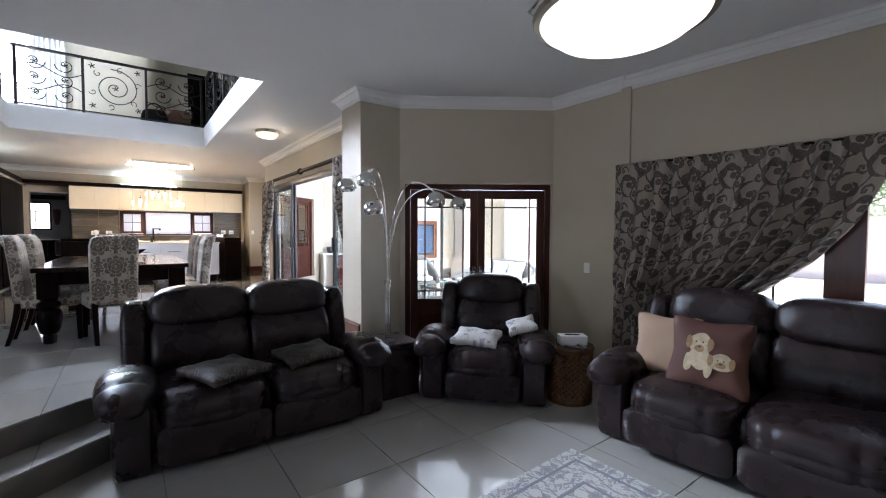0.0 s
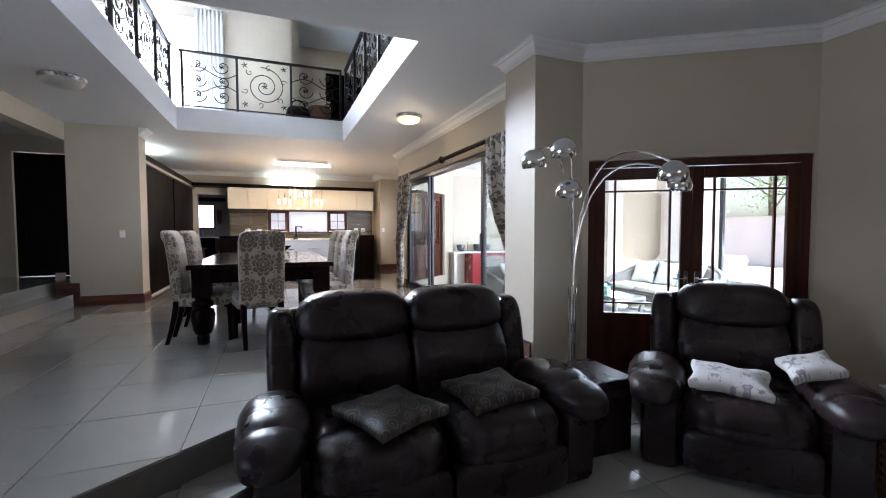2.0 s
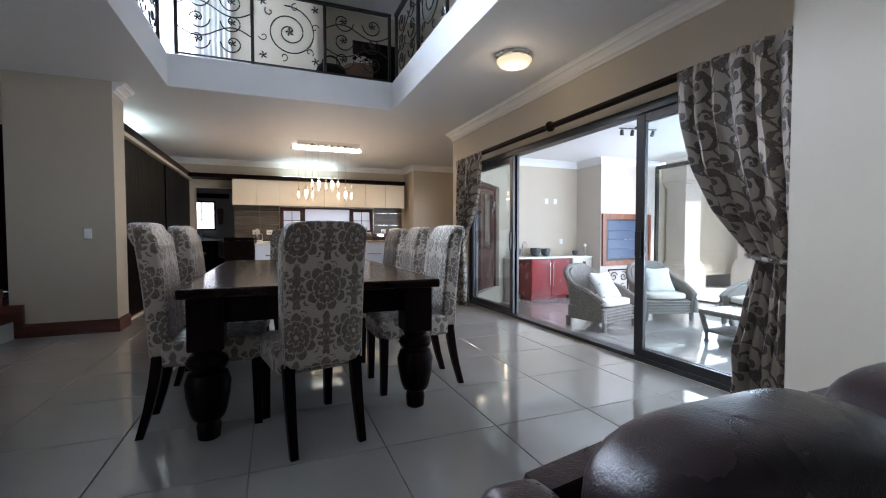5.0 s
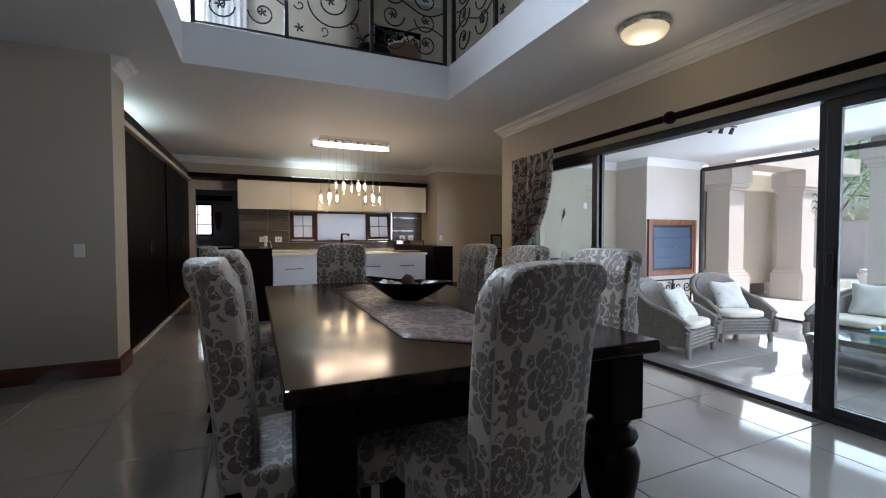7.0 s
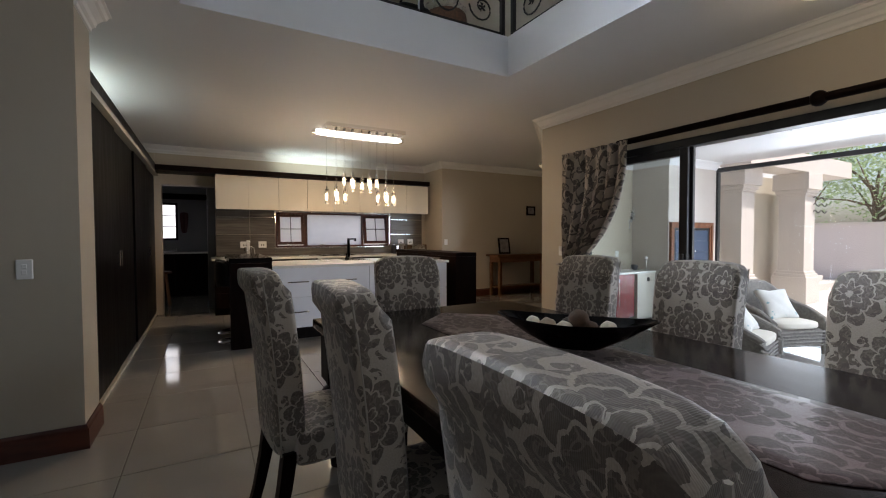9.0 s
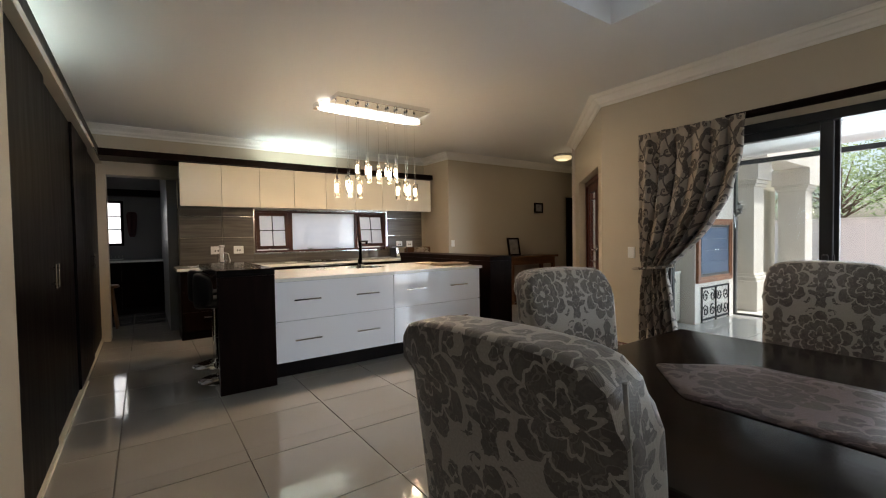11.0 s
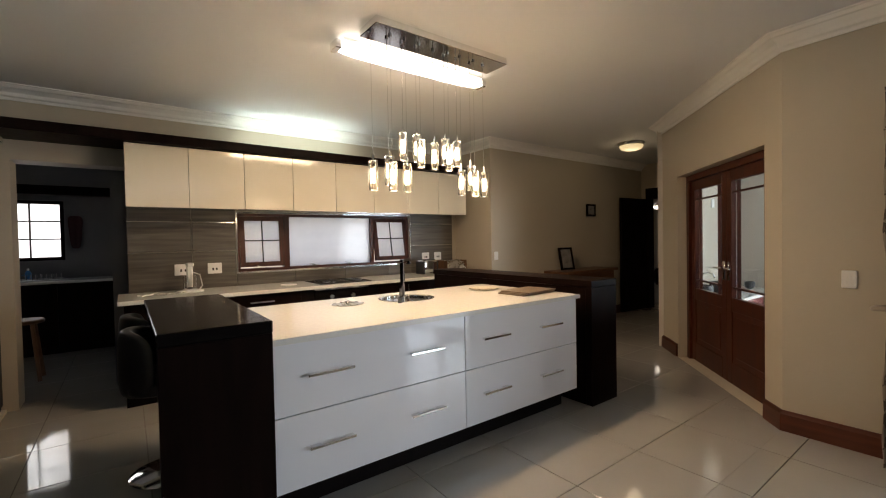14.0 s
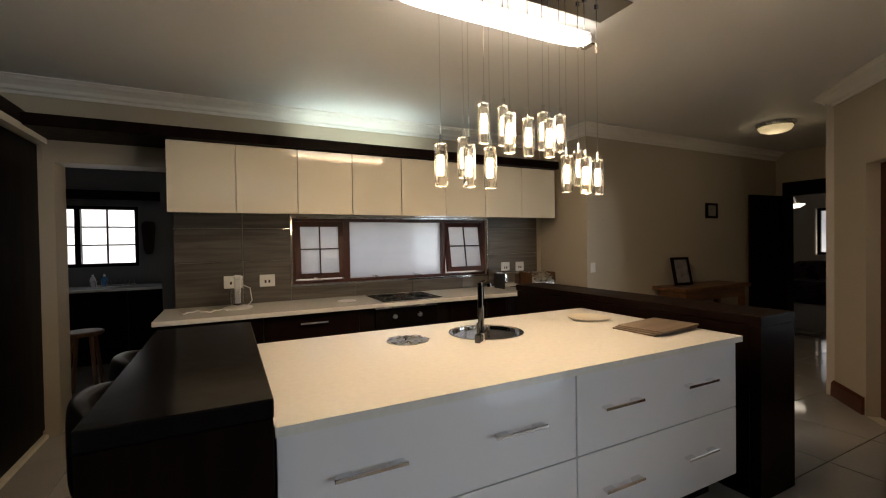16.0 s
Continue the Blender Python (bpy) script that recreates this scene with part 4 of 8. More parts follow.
for a, b in ((0.035, 0.50), (1.64, 2.135)):
    m = Matrix.Translation((0, 13.64, 1.645)) @ pose(0, 0, 0, -9 if a > 1 else -5)
    bm = bm_new()
    bars(bm, a, b, -0.02, 0.02, -0.555, 0.0, 0.05)
    s = part("sash", bm, RED, kwin, at=m)
    bm = bm_new()
    mx = (a + b) / 2
    box(bm, mx - 0.006, mx + 0.006, -0.012, 0.012, -0.505, -0.05)
    box(bm, a + 0.05, b - 0.05, -0.011, 0.011, -0.275, -0.263)
    part("glazing_bar", bm, BLACK, s)
    for x0, x1 in ((a + 0.05, mx - 0.006), (mx + 0.006, b - 0.05)):
        for z0, z1 in ((-0.505, -0.275), (-0.263, -0.05)):
            pane(s, x0, x1, 0, z0, z1, FROST)
for x in (0.27, 0.85, 1.3):
    bm = bm_new()
    box(bm, x - 0.05, x + 0.05, 13.575, 13.6, 1.076, 1.084)
    tube(bm, [(x, 13.58, 1.085), (x - 0.07, 13.57, 1.1)], 0.006)
    part("window_stay", bm, STEEL, kwin)

# scullery window with burglar bars
swin = tagged(thing("window_scullery", "dark wooden scullery window with small panes", "window"), kind="structure")
bm = bm_new()
bars(bm, -2.98, -1.62, 16.45, 16.53, 1.17, 1.98, 0.045)
box(bm, -2.31, -2.25, 16.45, 16.53, 1.215, 1.935)
part("window_frame", bm, DARK, swin)
bm = bm_new()
for x in (-2.63, -1.97):
    box(bm, x - 0.01, x + 0.01, 16.47, 16.49, 1.215, 1.935)
for z in (1.46, 1.70):
    box(bm, -2.935, -2.31, 16.47, 16.488, z - 0.009, z + 0.009)
    box(bm, -2.25, -1.665, 16.47, 16.488, z - 0.009, z + 0.009)
part("glazing_bar", bm, BLACK, swin)
pane(swin, -2.935, -2.31, 16.5, 1.215, 1.935)
pane(swin, -2.25, -1.665, 16.5, 1.215, 1.935)

# entrance side window: assumed, out of view, added to let daylight in
ewin = tagged(thing("window_entrance", "assumed side window of the entrance, unseen, added to let daylight in", "window"), kind="structure")
for y in (0.2, 1.1, 2.04, 2.94):
    bm = bm_new()
    box(bm, -5.18, -5.13, y, y + 0.06, 0.2, 2.1)
    part("window_frame", bm, RED, ewin)

# upper window with sheers
uwin = tagged(thing("window_upper", "tall white-framed upper storey window", "window"), kind="structure")
bm = bm_new()
bars(bm, -3.31, -1.03, 10.66, 10.74, 3.45, 5.3, 0.05)
for x in (-2.55, -1.8):
    box(bm, x - 0.025, x + 0.025, 10.66, 10.74, 3.5, 5.25)
box(bm, -3.26, -1.08, 10.665, 10.735, 4.75, 4.79)
part("window_frame", bm, PLASTIC, uwin)
for a, b in ((-3.26, -2.575), (-2.525, -1.825), (-1.775, -1.08)):
    pane(uwin, a, b, 10.7, 3.5, 5.25)

# lounge window: tall mahogany glazed doors behind the curtain
lw = tagged(thing("window_lounge", "tall mahogany framed glazed doors behind a drawn-back curtain", "window", "", frame2d((4.50, -2.6), (-0.26, 4.7)) @ Matrix.Translation((0, -0.1, LOW))), kind="structure")
bm = bm_new()
box(bm, 2.51, 2.60, -0.05, 0.05, 0, 2.1)
box(bm, 4.36, 4.44, -0.05, 0.05, 0, 2.1)
box(bm, 2.60, 4.36, -0.05, 0.05, 2.02, 2.1)
for x in (3.03,):
    box(bm, x - 0.11, x + 0.11, -0.045, 0.045, 0, 2.02)
box(bm, 2.60, 4.36, -0.04, 0.04, 0, 0.2)
part("window_frame", bm, RED, lw)
bm = bm_new()
for x in (3.45, 3.90):
    box(bm, x - 0.008, x + 0.008, -0.012, 0.012, 0.2, 2.02)
part("glazing_bar", bm, BLACK, lw)
for a, b in ((2.60, 2.92), (3.14, 4.36)):
    pane(lw, a, b, 0.02, 0.2, 2.02)
bm = bm_new()
tube(bm, [(3.06, 0.045, 0.95), (3.06, 0.09, 0.95), (3.16, 0.095, 0.95)], 0.008, 8)
part("door_handle", bm, CHROME, lw, "chrome lever handle", True)

# patio glazing on the garden side
pg = tagged(thing("window_patio", "black framed frameless-glass patio enclosure", "window"), kind="structure")
bm = bm_new()
box(bm, 7.96, 8.04, 3.2, 10.36, 2.505, 2.585)
box(bm, 7.96, 8.04, 10.29, 10.365, LOW, 2.50)
box(bm, 7.96, 8.04, 7.66, 10.29, LOW, LOW + 0.035)
box(bm, 7.97, 8.03, 6.35, 6.42, LOW, 2.50)
box(bm, 7.97, 8.03, 4.7, 4.76, LOW, 2.50)
part("window_frame", bm, BLACK, pg)
for a, b in ((7.67, 8.50), (8.51, 9.36), (9.37, 10.28), (4.77, 6.34)):
    bm = bm_new()
    box(bm, 7.995, 8.005, a, b, LOW + 0.03, 2.50)
    g = part("pane", bm, PANE, pg)
    g.visible_shadow = False

# entrance door, passage door, upper door
for nm, m, w, h, lab in (
    ("door_entrance", Matrix.Translation((-3.75, 9.93, 0.35)), 0.86, 2.04, "dark wooden panel door in the entrance"),
    ("door_upper", Matrix.Translation((1.45, 12.14, UPPER)), 0.9, 2.05, "dark wooden upper storey door"),
    ("door_passage", frame2d((6.80, 12.72), (-0.985, 0.06)) @ Matrix.Translation((0, 0.02, 0)), 0.76, 2.03, "dark wooden passage door standing open against the wall")):
    e = tagged(thing(nm, lab, "door", "", m), kind="structure")
    bm = bm_new()
    box(bm, 0, w, -0.02, 0.02, 0.008, h, 0.003)
    d = part("door_leaf", bm, DARK, e)
    bm = bm_new()
    for z0, z1 in ((0.2, 0.95), (1.1, h - 0.15)):
        for x0, x1 in ((0.12, w / 2 - 0.04), (w / 2 + 0.04, w - 0.12)):
            box(bm, x0, x1, -0.028, -0.0205, z0, z1, 0.006)
    part("door_panel", bm, DARK, d)
    bm = bm_new()
    tube(bm, [(w - 0.07, -0.02, 1.0), (w - 0.07, -0.065, 1.0), (w - 0.18, -0.07, 1.0)], 0.009, 8)
    box(bm, w - 0.09, w - 0.05, -0.027, -0.0205, 0.9, 1.12)
    part("door_handle", bm, CHROME, d, "", True)
bm = bm_new()
box(bm, 6.835, 7.01, 11.27, 11.33, 0, 2.06)
box(bm, 6.835, 7.01, 12.65, 12.71, 0, 2.06)
box(bm, 6.835, 7.01, 11.27, 12.71, 2.03, 2.23)
struct("door_trim", bm, DARK, "dark wooden door frame of the passage", category="trim")

# plain bright sky behind the upper and scullery windows
SKYB = glow_mat("bright_haze", (0.93, 0.97, 1.0), 1.6)
bm = bm_new()
box(bm, -9, 1, 14.2, 14.25, UPPER + 0.4, 9)
struct("backdrop_upper", bm, SKYB, "plain bright hazy sky outside the window", category="backdrop")
bm = bm_new()
box(bm, -6, -1, 18.5, 18.55, -0.3, 4)
struct("backdrop_north", bm, glow_mat("soft_haze", (1.0, 0.95, 0.97), 0.5), "plain bright hazy sky outside the window", category="backdrop")

# added wall, never in view: keeps the sky off the frosted kitchen panes
wall("wall_sky_block", (6.5, 15.6), (-0.8, 15.6), -0.2, -0.3, 2.5, [], WALL_OUT, "unseen plaster wall added to block sky light from the kitchen window")

# far room window with a blind
fw = tagged(thing("window_far_room", "window with a pale roller blind", "window"), kind="structure")
bm = bm_new()
for y in (12.42, 13.36, 14.3):
    box(bm, 12.02, 12.08, y, y + 0.06, 1.0, 2.1)
box(bm, 12.02, 12.08, 12.48, 14.3, 1.0, 1.06)
box(bm, 12.02, 12.08, 12.48, 14.3, 2.04, 2.1)
part("window_frame", bm, DARK, fw)
bm = bm_new()
box(bm, 12.09, 12.095, 12.4, 14.38, 1.02, 2.08)
part("pane", bm, FROST, fw, "frosted pale pane")


# lounge
def rake(k, z0):
    return lambda w, q: Vector((w.x, w.y + (w.z - z0) * k, w.z))


def recliner(name, label, seats, width, at, depth=1.0):
    """Padded leather recliner, front at y 0, back at y depth."""
    e = thing(name, label, "sofa" if seats > 1 else "armchair", "leather lounge suite", at)
    arm = 0.25
    hw = width / 2
    sw = (width - 2 * arm) / seats
    bm = bm_new()
    soft(bm, (0, depth * 0.54, 0.22), (width - 0.34, depth * 0.8, 0.36), 14, 8)
    part("frame", bm, LEATHER, e, "", True)
    for s in (-1, 1):
        x = s * (hw - arm / 2)
        bm = bm_new()
        soft(bm, (x - s * 0.01, depth * 0.47, 0.235), (arm - 0.03, depth * 0.84, 0.47), 10, 12)
        a = part("arm", bm, LEATHER, e, "", True)

        def pad(w, q):
            front = max(0, -q.y - 0.25)
            back = max(0, q.y - 0.2)
            tuck = 0.020 * math.exp(-((q.y + 0.52) / 0.07) ** 2) * (0.4 + 0.6 * max(0, q.z))
            wrinkle = 0.005 * math.sin(w.y * 47 + 3 * q.x) * max(0, 1 - abs(q.z))
            return Vector((w.x + s * 0.035 * front - q.x * tuck + wrinkle, w.y, w.z - 0.05 * front - 0.05 * back + 0.02 * (1 - q.x * q.x) * (q.z > 0) - q.z * tuck))

        bm = bm_new()
        soft(bm, (x + s * 0.012, depth * 0.355, 0.495), (arm + 0.085, depth * 0.78, 0.205), 2.7, 22, pad)
        part("arm_pad", bm, LEATHER, a, "", True)
        bm = bm_new()
        soft(bm, (x - s * 0.03, depth * 0.80, 0.70), (0.17, 0.26, 0.56), 4, 10, rake(0.2, 0.4))
        part("wing", bm, LEATHER, e, "", True)
    for i in range(seats):
        x = -hw + arm + sw * (i + 0.5)

        def seat_shape(w, q):
            crown = 0.012 * math.cos(q.x * 1.5) * (q.z > 0)
            tuck = sum(math.exp(-((q.x - c) / 0.07) ** 2) for c in (-0.52, 0.52)) * max(0, -q.y - 0.35)
            crease = math.exp(-((q.z + 0.15 + 0.1 * q.x * q.x) / 0.16) ** 2) * max(0, -q.y - 0.6)
            return Vector((w.x, w.y + 0.022 * tuck + 0.018 * crease - 0.02 * max(0, -q.y - 0.5) * (1 - q.x * q.x), w.z + crown - 0.05 * max(0, -q.y - 0.5) * (q.z > 0) - 0.016 * tuck))

        bm = bm_new()
        soft(bm, (x, depth * 0.36, 0.362), (sw - 0.006, depth * 0.76, 0.27), 4.2, 26, seat_shape)
        part("seat", bm, LEATHER, e, "", True)
        bm = bm_new()
        soft(bm, (x, 0.055, 0.175), (sw - 0.012, 0.14, 0.25), 7, 10)
        part("footrest", bm, LEATHER, e, "", True)
        for sx in (-0.28, 0.28):
            bm = bm_new()
            tube(bm, [(x + sx * sw, -0.018 + 0.012 * abs(k - 1), 0.08 + 0.095 * k) for k in range(3)], 0.004, 5)
            part("seam", bm, LEATHER, e, "", True)

        def back_shape(w, q):
            return Vector((w.x, w.y + (w.z - 0.4) * 0.22 - 0.03 * math.cos(q.z * 3.0) * (q.y < 0) + 0.02 * math.exp(-(q.x / 0.05) ** 2) * math.exp(-((q.z + 0.55) / 0.3) ** 2) * (q.y < 0), w.z))

        bm = bm_new()
        soft(bm, (x, depth * 0.74, 0.62), (sw - 0.004, 0.26, 0.50), 5, 24, back_shape)
        bk = part("backrest", bm, LEATHER, e, "", True)

        def head_shape(w, q):
            return Vector((w.x, w.y + (w.z - 0.4) * 0.2 - 0.02 * (1 - q.x * q.x), w.z - 0.035 * q.x ** 4 * (q.z > 0)))

        bm = bm_new()
        soft(bm, (x, depth * 0.74, 0.93), (sw + 0.02, 0.27, 0.30), 3.6, 12, head_shape)
        part("headrest", bm, LEATHER, bk, "", True)
    bm = bm_new()
    soft(bm, (0, depth * 0.93, 0.56), (width - 0.3, 0.1, 0.86), 10, 8, rake(0.1, 0.4))
    part("back_panel", bm, LEATHER, e, "", True)
    return e


def cushion(name, label, material, at, w=0.42, h=0.42, t=0.14, group="scatter cushions"):
    bm = bm_new()

    def puff(wv, q):
        edge = max(abs(q.x), abs(q.y))
        f = 0.15 + 0.85 * math.sqrt(max(0, 1 - edge ** 3.2))
        pull = 1 + 0.06 * (abs(q.x) * abs(q.y)) ** 2 * 2 - 0.05 * (1 - min(abs(q.x), abs(q.y)))
        return Vector((wv.x * pull, wv.y * pull, wv.z * f + 0.006 * math.sin(wv.x * 31) * math.cos(wv.y * 27)))

    soft(bm, (0, 0, 0), (w, h, t), 12, 14, puff)
    layer = bm.loops.layers.uv.verify()
    for f in bm.faces:
        for lp in f.loops:
            lp[layer].uv = (lp.vert.co.x, lp.vert.co.y)
    return single(name, bm, material, label, "cushion", group, at, True)


recliner("sofa", "dark brown leather two-seat recliner sofa with padded arms", 2, 1.86, pose(1.0, 2.72, LOW), 1.0)
recliner("armchair", "dark brown leather recliner armchair before the glazed doors", 1, 1.16, Matrix.Translation((2.62, 2.38, LOW)) @ pose(0, 0, 0, 0, 0, -48), 0.98)
recliner("sofa", "dark brown leather three-seat recliner sofa under the curtained window", 3, 2.55, Matrix.Translation((3.03, 0.27, LOW)) @ pose(0, 0, 0, 0, 0, -86), 1.02)

cushion("cushion", "small brown cushion with a woven scroll pattern on the sofa", CUSHION, Matrix.Translation((0.74, 2.95, 0.188)) @ pose(0, 0, 0, 3, 2, 28), 0.44, 0.38, 0.11)
cushion("cushion", "small brown cushion with a woven scroll pattern on the sofa", CUSHION, Matrix.Translation((1.34, 3.02, 0.188)) @ pose(0, 0, 0, 4, -2, 8), 0.42, 0.36, 0.11)
cushion("cushion", "crumpled pale patterned cushion on the armchair seat", PALE, Matrix.Translation((2.76, 2.60, 0.195)) @ pose(0, 0, 0, 7, 3, -54), 0.40, 0.32, 0.11)
cushion("cushion", "folded pale grey cushion on the arm of the armchair", PALE, Matrix.Translation((3.09, 2.36, 0.305)) @ pose(0, 0, 0, 14, -16, -40), 0.25, 0.22, 0.10)
cushion("cushion", "plain tan cushion leaning on the long sofa", mat("tan_fabric", (0.36, 0.24, 0.16), 0.8, scale=9, vary=0.1, fine=200, bump=0.2), Matrix.Translation((3.40, 1.20, 0.33)) @ pose(0, 0, 0, 72, 0, -80), 0.42, 0.42, 0.14)
PUP = mat("russet_print", (0.085, 0.030, 0.020), 0.75, scale=8, vary=0.25, fine=160, bump=0.15)
pc = cushion("cushion", "russet printed cushion showing two pale puppies", PUP, Matrix.Translation((3.31, 0.88, 0.34)) @ pose(0, 0, 0, 70, 0, -84), 0.46, 0.46, 0.14)
FUR = mat("pale_fur_print", (0.46, 0.37, 0.25), 0.9, scale=22, vary=0.4, fine=160, bump=0.1)
INK = mat("dark_print", (0.05, 0.035, 0.03), 0.85)


def print_blob(parent, shapes, material, lift=0.0):
    for cx, cy, rx, ry in shapes:
        bm = bm_new()
        n = 18
        vs = []
        for k in range(n):
            a = 2 * math.pi * k / n
            r = 1 + 0.06 * math.sin(3 * a + cx * 40)
            x, y = cx + rx * r * math.cos(a), cy + ry * r * math.sin(a)
            edge = max(abs(x), abs(y)) / 0.23
            vs.append(bm.verts.new((x, y, 0.07 * (0.15 + 0.85 * math.sqrt(max(0, 1 - edge ** 3.2))) + 0.008 + lift)))
        c = bm.verts.new((cx, cy, 0.07 * (0.15 + 0.85 * math.sqrt(max(0, 1 - (max(abs(cx), abs(cy)) / 0.23) ** 3.2))) + 0.008 + lift))
        for k in range(n):
            bm.faces.new((vs[k], vs[(k + 1) % n], c))
        part("print", bm, material, parent, "printed puppy figure")


print_blob(pc, [(-0.04, 0.06, 0.065, 0.075), (-0.035, -0.03, 0.06, 0.08), (0.09, -0.04, 0.07, 0.055), (-0.10, -0.07, 0.025, 0.06), (0.02, -0.10, 0.025, 0.05)], FUR)
EAR = mat("tan_fur_print", (0.27, 0.17, 0.09), 0.9, scale=26, vary=0.4, fine=160, bump=0.1)
print_blob(pc, [(-0.105, 0.065, 0.020, 0.045), (0.022, 0.062, 0.019, 0.042), (0.030, -0.035, 0.017, 0.036), (0.150, -0.040, 0.017, 0.036), (-0.04, 0.028, 0.030, 0.024), (0.09, -0.058, 0.030, 0.020)], EAR, 0.0015)
print_blob(pc, [(-0.062, 0.072, 0.006, 0.006), (-0.022, 0.072, 0.006, 0.006), (-0.04, 0.040, 0.009, 0.007), (0.073, -0.03, 0.005, 0.005), (0.107, -0.03, 0.005, 0.005), (0.09, -0.050, 0.008, 0.006)], INK, 0.003)

# drum side table with carved openwork
drum = thing("side_table", "carved wooden drum side table with lattice openwork", "table", "", pose(3.40, 2.06, LOW))
DRUM = grain_mat("carved_wood", (0.06, 0.025, 0.010), (0.16, 0.075, 0.03), 0.5, coat=0.1)
bm = bm_new()
lathe(bm, [(0.20, 0.0), (0.205, 0.03), (0.19, 0.05), (0.185, 0.06)], n=28)
part("base", bm, DRUM, drum, "", True)
bm = bm_new()
lathe(bm, [(0.185, 0.435), (0.195, 0.455), (0.21, 0.46), (0.215, 0.485), (0.208, 0.498), (0.0, 0.498)], n=28)
part("tabletop", bm, DRUM, drum, "", True)
bm = bm_new()
N, M = 24, 8
for k in range(N):
    for j in range(M):
        for s in (-1, 1):
            a0, a1 = 2 * math.pi * k / N, 2 * math.pi * (k + s) / N
            z0, z1 = 0.06 + 0.375 * j / M, 0.06 + 0.375 * (j + 1) / M
            tube(bm, [(0.188 * math.cos(a0), 0.188 * math.sin(a0), z0), (0.188 * math.cos(a1), 0.188 * math.sin(a1), z1)], 0.0125, 4)
part("lattice", bm, DRUM, drum)
bm = bm_new()
lathe(bm, [(0.165, 0.05), (0.165, 0.44)], n=20)
part("inner_drum", bm, DARK_M, drum)
tb = thing("tissue_box", "white tissue box on the drum table", "box", "", pose(3.42, 2.05, LOW + 0.499, 0, 0, -35))
bm = bm_new()
box(bm, -0.12, 0.12, -0.06, 0.06, 0, 0.085, 0.004)
part("body", bm, PLASTIC, tb)
bm = bm_new()
soft(bm, (0, 0, 0.083), (0.14, 0.05, 0.012), 3, 6)
part("slot", bm, DARK_M, tb, "dark oval opening", True)
for x, y, r in ((3.30, 1.95, 20), (3.38, 1.91, -30)):
    rc = thing("remote_control", "black remote control lying on the drum table", "remote", "", pose(x, y, LOW + 0.499, 0, 0, r))
    bm = bm_new()
    box(bm, -0.022, 0.022, -0.075, 0.075, 0, 0.018, 0.005)
    part("body", bm, BLACK, rc)
    bm = bm_new()
    for i in range(3):
        for j in range(6):
            box(bm, -0.015 + i * 0.011, -0.007 + i * 0.011, -0.055 + j * 0.018, -0.045 + j * 0.018, 0.018, 0.0205)
    part("button", bm, STEEL, rc)

# dark box table beside the sofa
bt = thing("box_table", "dark leather-covered cube side table", "table", "", pose(2.17, 3.20, LOW))
bm = bm_new()
box(bm, -0.21, 0.21, -0.22, 0.22, 0.0, 0.44, 0.012, 2)
part("body", bm, LEATHER, bt)
bm = bm_new()
box(bm, -0.222, 0.222, -0.232, 0.232, 0.442, 0.49, 0.014, 2)
part("lid", bm, LEATHER, bt)

# five-armed arc lamp
al = thing("floor_lamp", "five-armed chrome arc floor lamp with dome shades", "lamp", "", pose(2.41, 3.64, LOW))
bm = bm_new()
lathe(bm, [(0.17, 0), (0.175, 0.012), (0.16, 0.028), (0.04, 0.04), (0.03, 0.05)], n=28)
part("base", bm, STEEL, al, "", True)
bm = bm_new()
for k in range(5):
    a = 2 * math.pi * k / 5
    tube(bm, [(0.022 * math.cos(a), 0.022 * math.sin(a), 0.04), (0.022 * math.cos(a), 0.022 * math.sin(a), 0.98)], 0.010, 8)
lathe(bm, [(0.036, 0.95), (0.036, 1.0)], n=14)
part("pole", bm, CHROME, al, "", True)
for hx, hy, hz, rise in ((-0.62, -0.38, 1.90, 0.20), (-0.505, -0.54, 1.95, 0.22), (-0.41, -0.47, 1.705, 0.16), (-0.07, -0.97, 1.77, 0.30), (0.55, -0.50, 1.783, 0.26)):
    end = Vector((hx, hy, hz))
    p0, p1 = Vector((0, 0, 0.97)), Vector((0.02 * hx, 0.02 * hy, 1.0 + (hz + rise - 1.0) * 0.85))
    p2, p3 = Vector((hx * 0.45, hy * 0.45, hz + rise * 1.3)), end + Vector((0, 0, 0.07))
    pts = []
    for i in range(17):
        s = i / 16
        pts.append(p0 * (1 - s) ** 3 + p1 * 3 * s * (1 - s) ** 2 + p2 * 3 * s * s * (1 - s) + p3 * s ** 3)
    bm = bm_new()
    tube(bm, pts, 0.007, 8)
    arm_ob = part("arm", bm, CHROME, al, "", True)
    bm = bm_new()
    prof = [(0.012, 0.085), (0.03, 0.08), (0.062, 0.06), (0.082, 0.025), (0.085, -0.01), (0.076, -0.035), (0.070, -0.035), (0.077, -0.01), (0.06, 0.045), (0.0, 0.06)]
    lathe(bm, prof, n=22, m=Matrix.Translation(end) @ pose(0, 0, 0, -12 * hy, 14 * hx, 0))
    part("shade", bm, CHROME, arm_ob, "polished chrome dome shade", True)

# rug
bm = bm_new()
box(bm, -0.8, 0.8, -1.15, 1.15, 0, 0.009, 0.003)
rg = single("rug", bm, RUG, "pale grey rug with a traditional floral border", "rug", "", Matrix.Translation((1.90, 0.30, LOW + 0.001)) @ pose(0, 0, 0, 0, 0, 2), False, True)
bm = bm_new()
for k in range(2):
    o = 0.10 + 0.18 * k
    for x0, x1, y0, y1 in ((-0.8 + o, 0.8 - o, 1.13 - o, 1.15 - o), (-0.8 + o, 0.8 - o, -1.15 + o, -1.13 + o), (-0.8 + o, -0.78 + o, -1.13 + o, 1.13 - o), (0.78 - o, 0.8 - o, -1.13 + o, 1.13 - o)):
        box(bm, x0, x1, y0, y1, 0.0092, 0.0105)
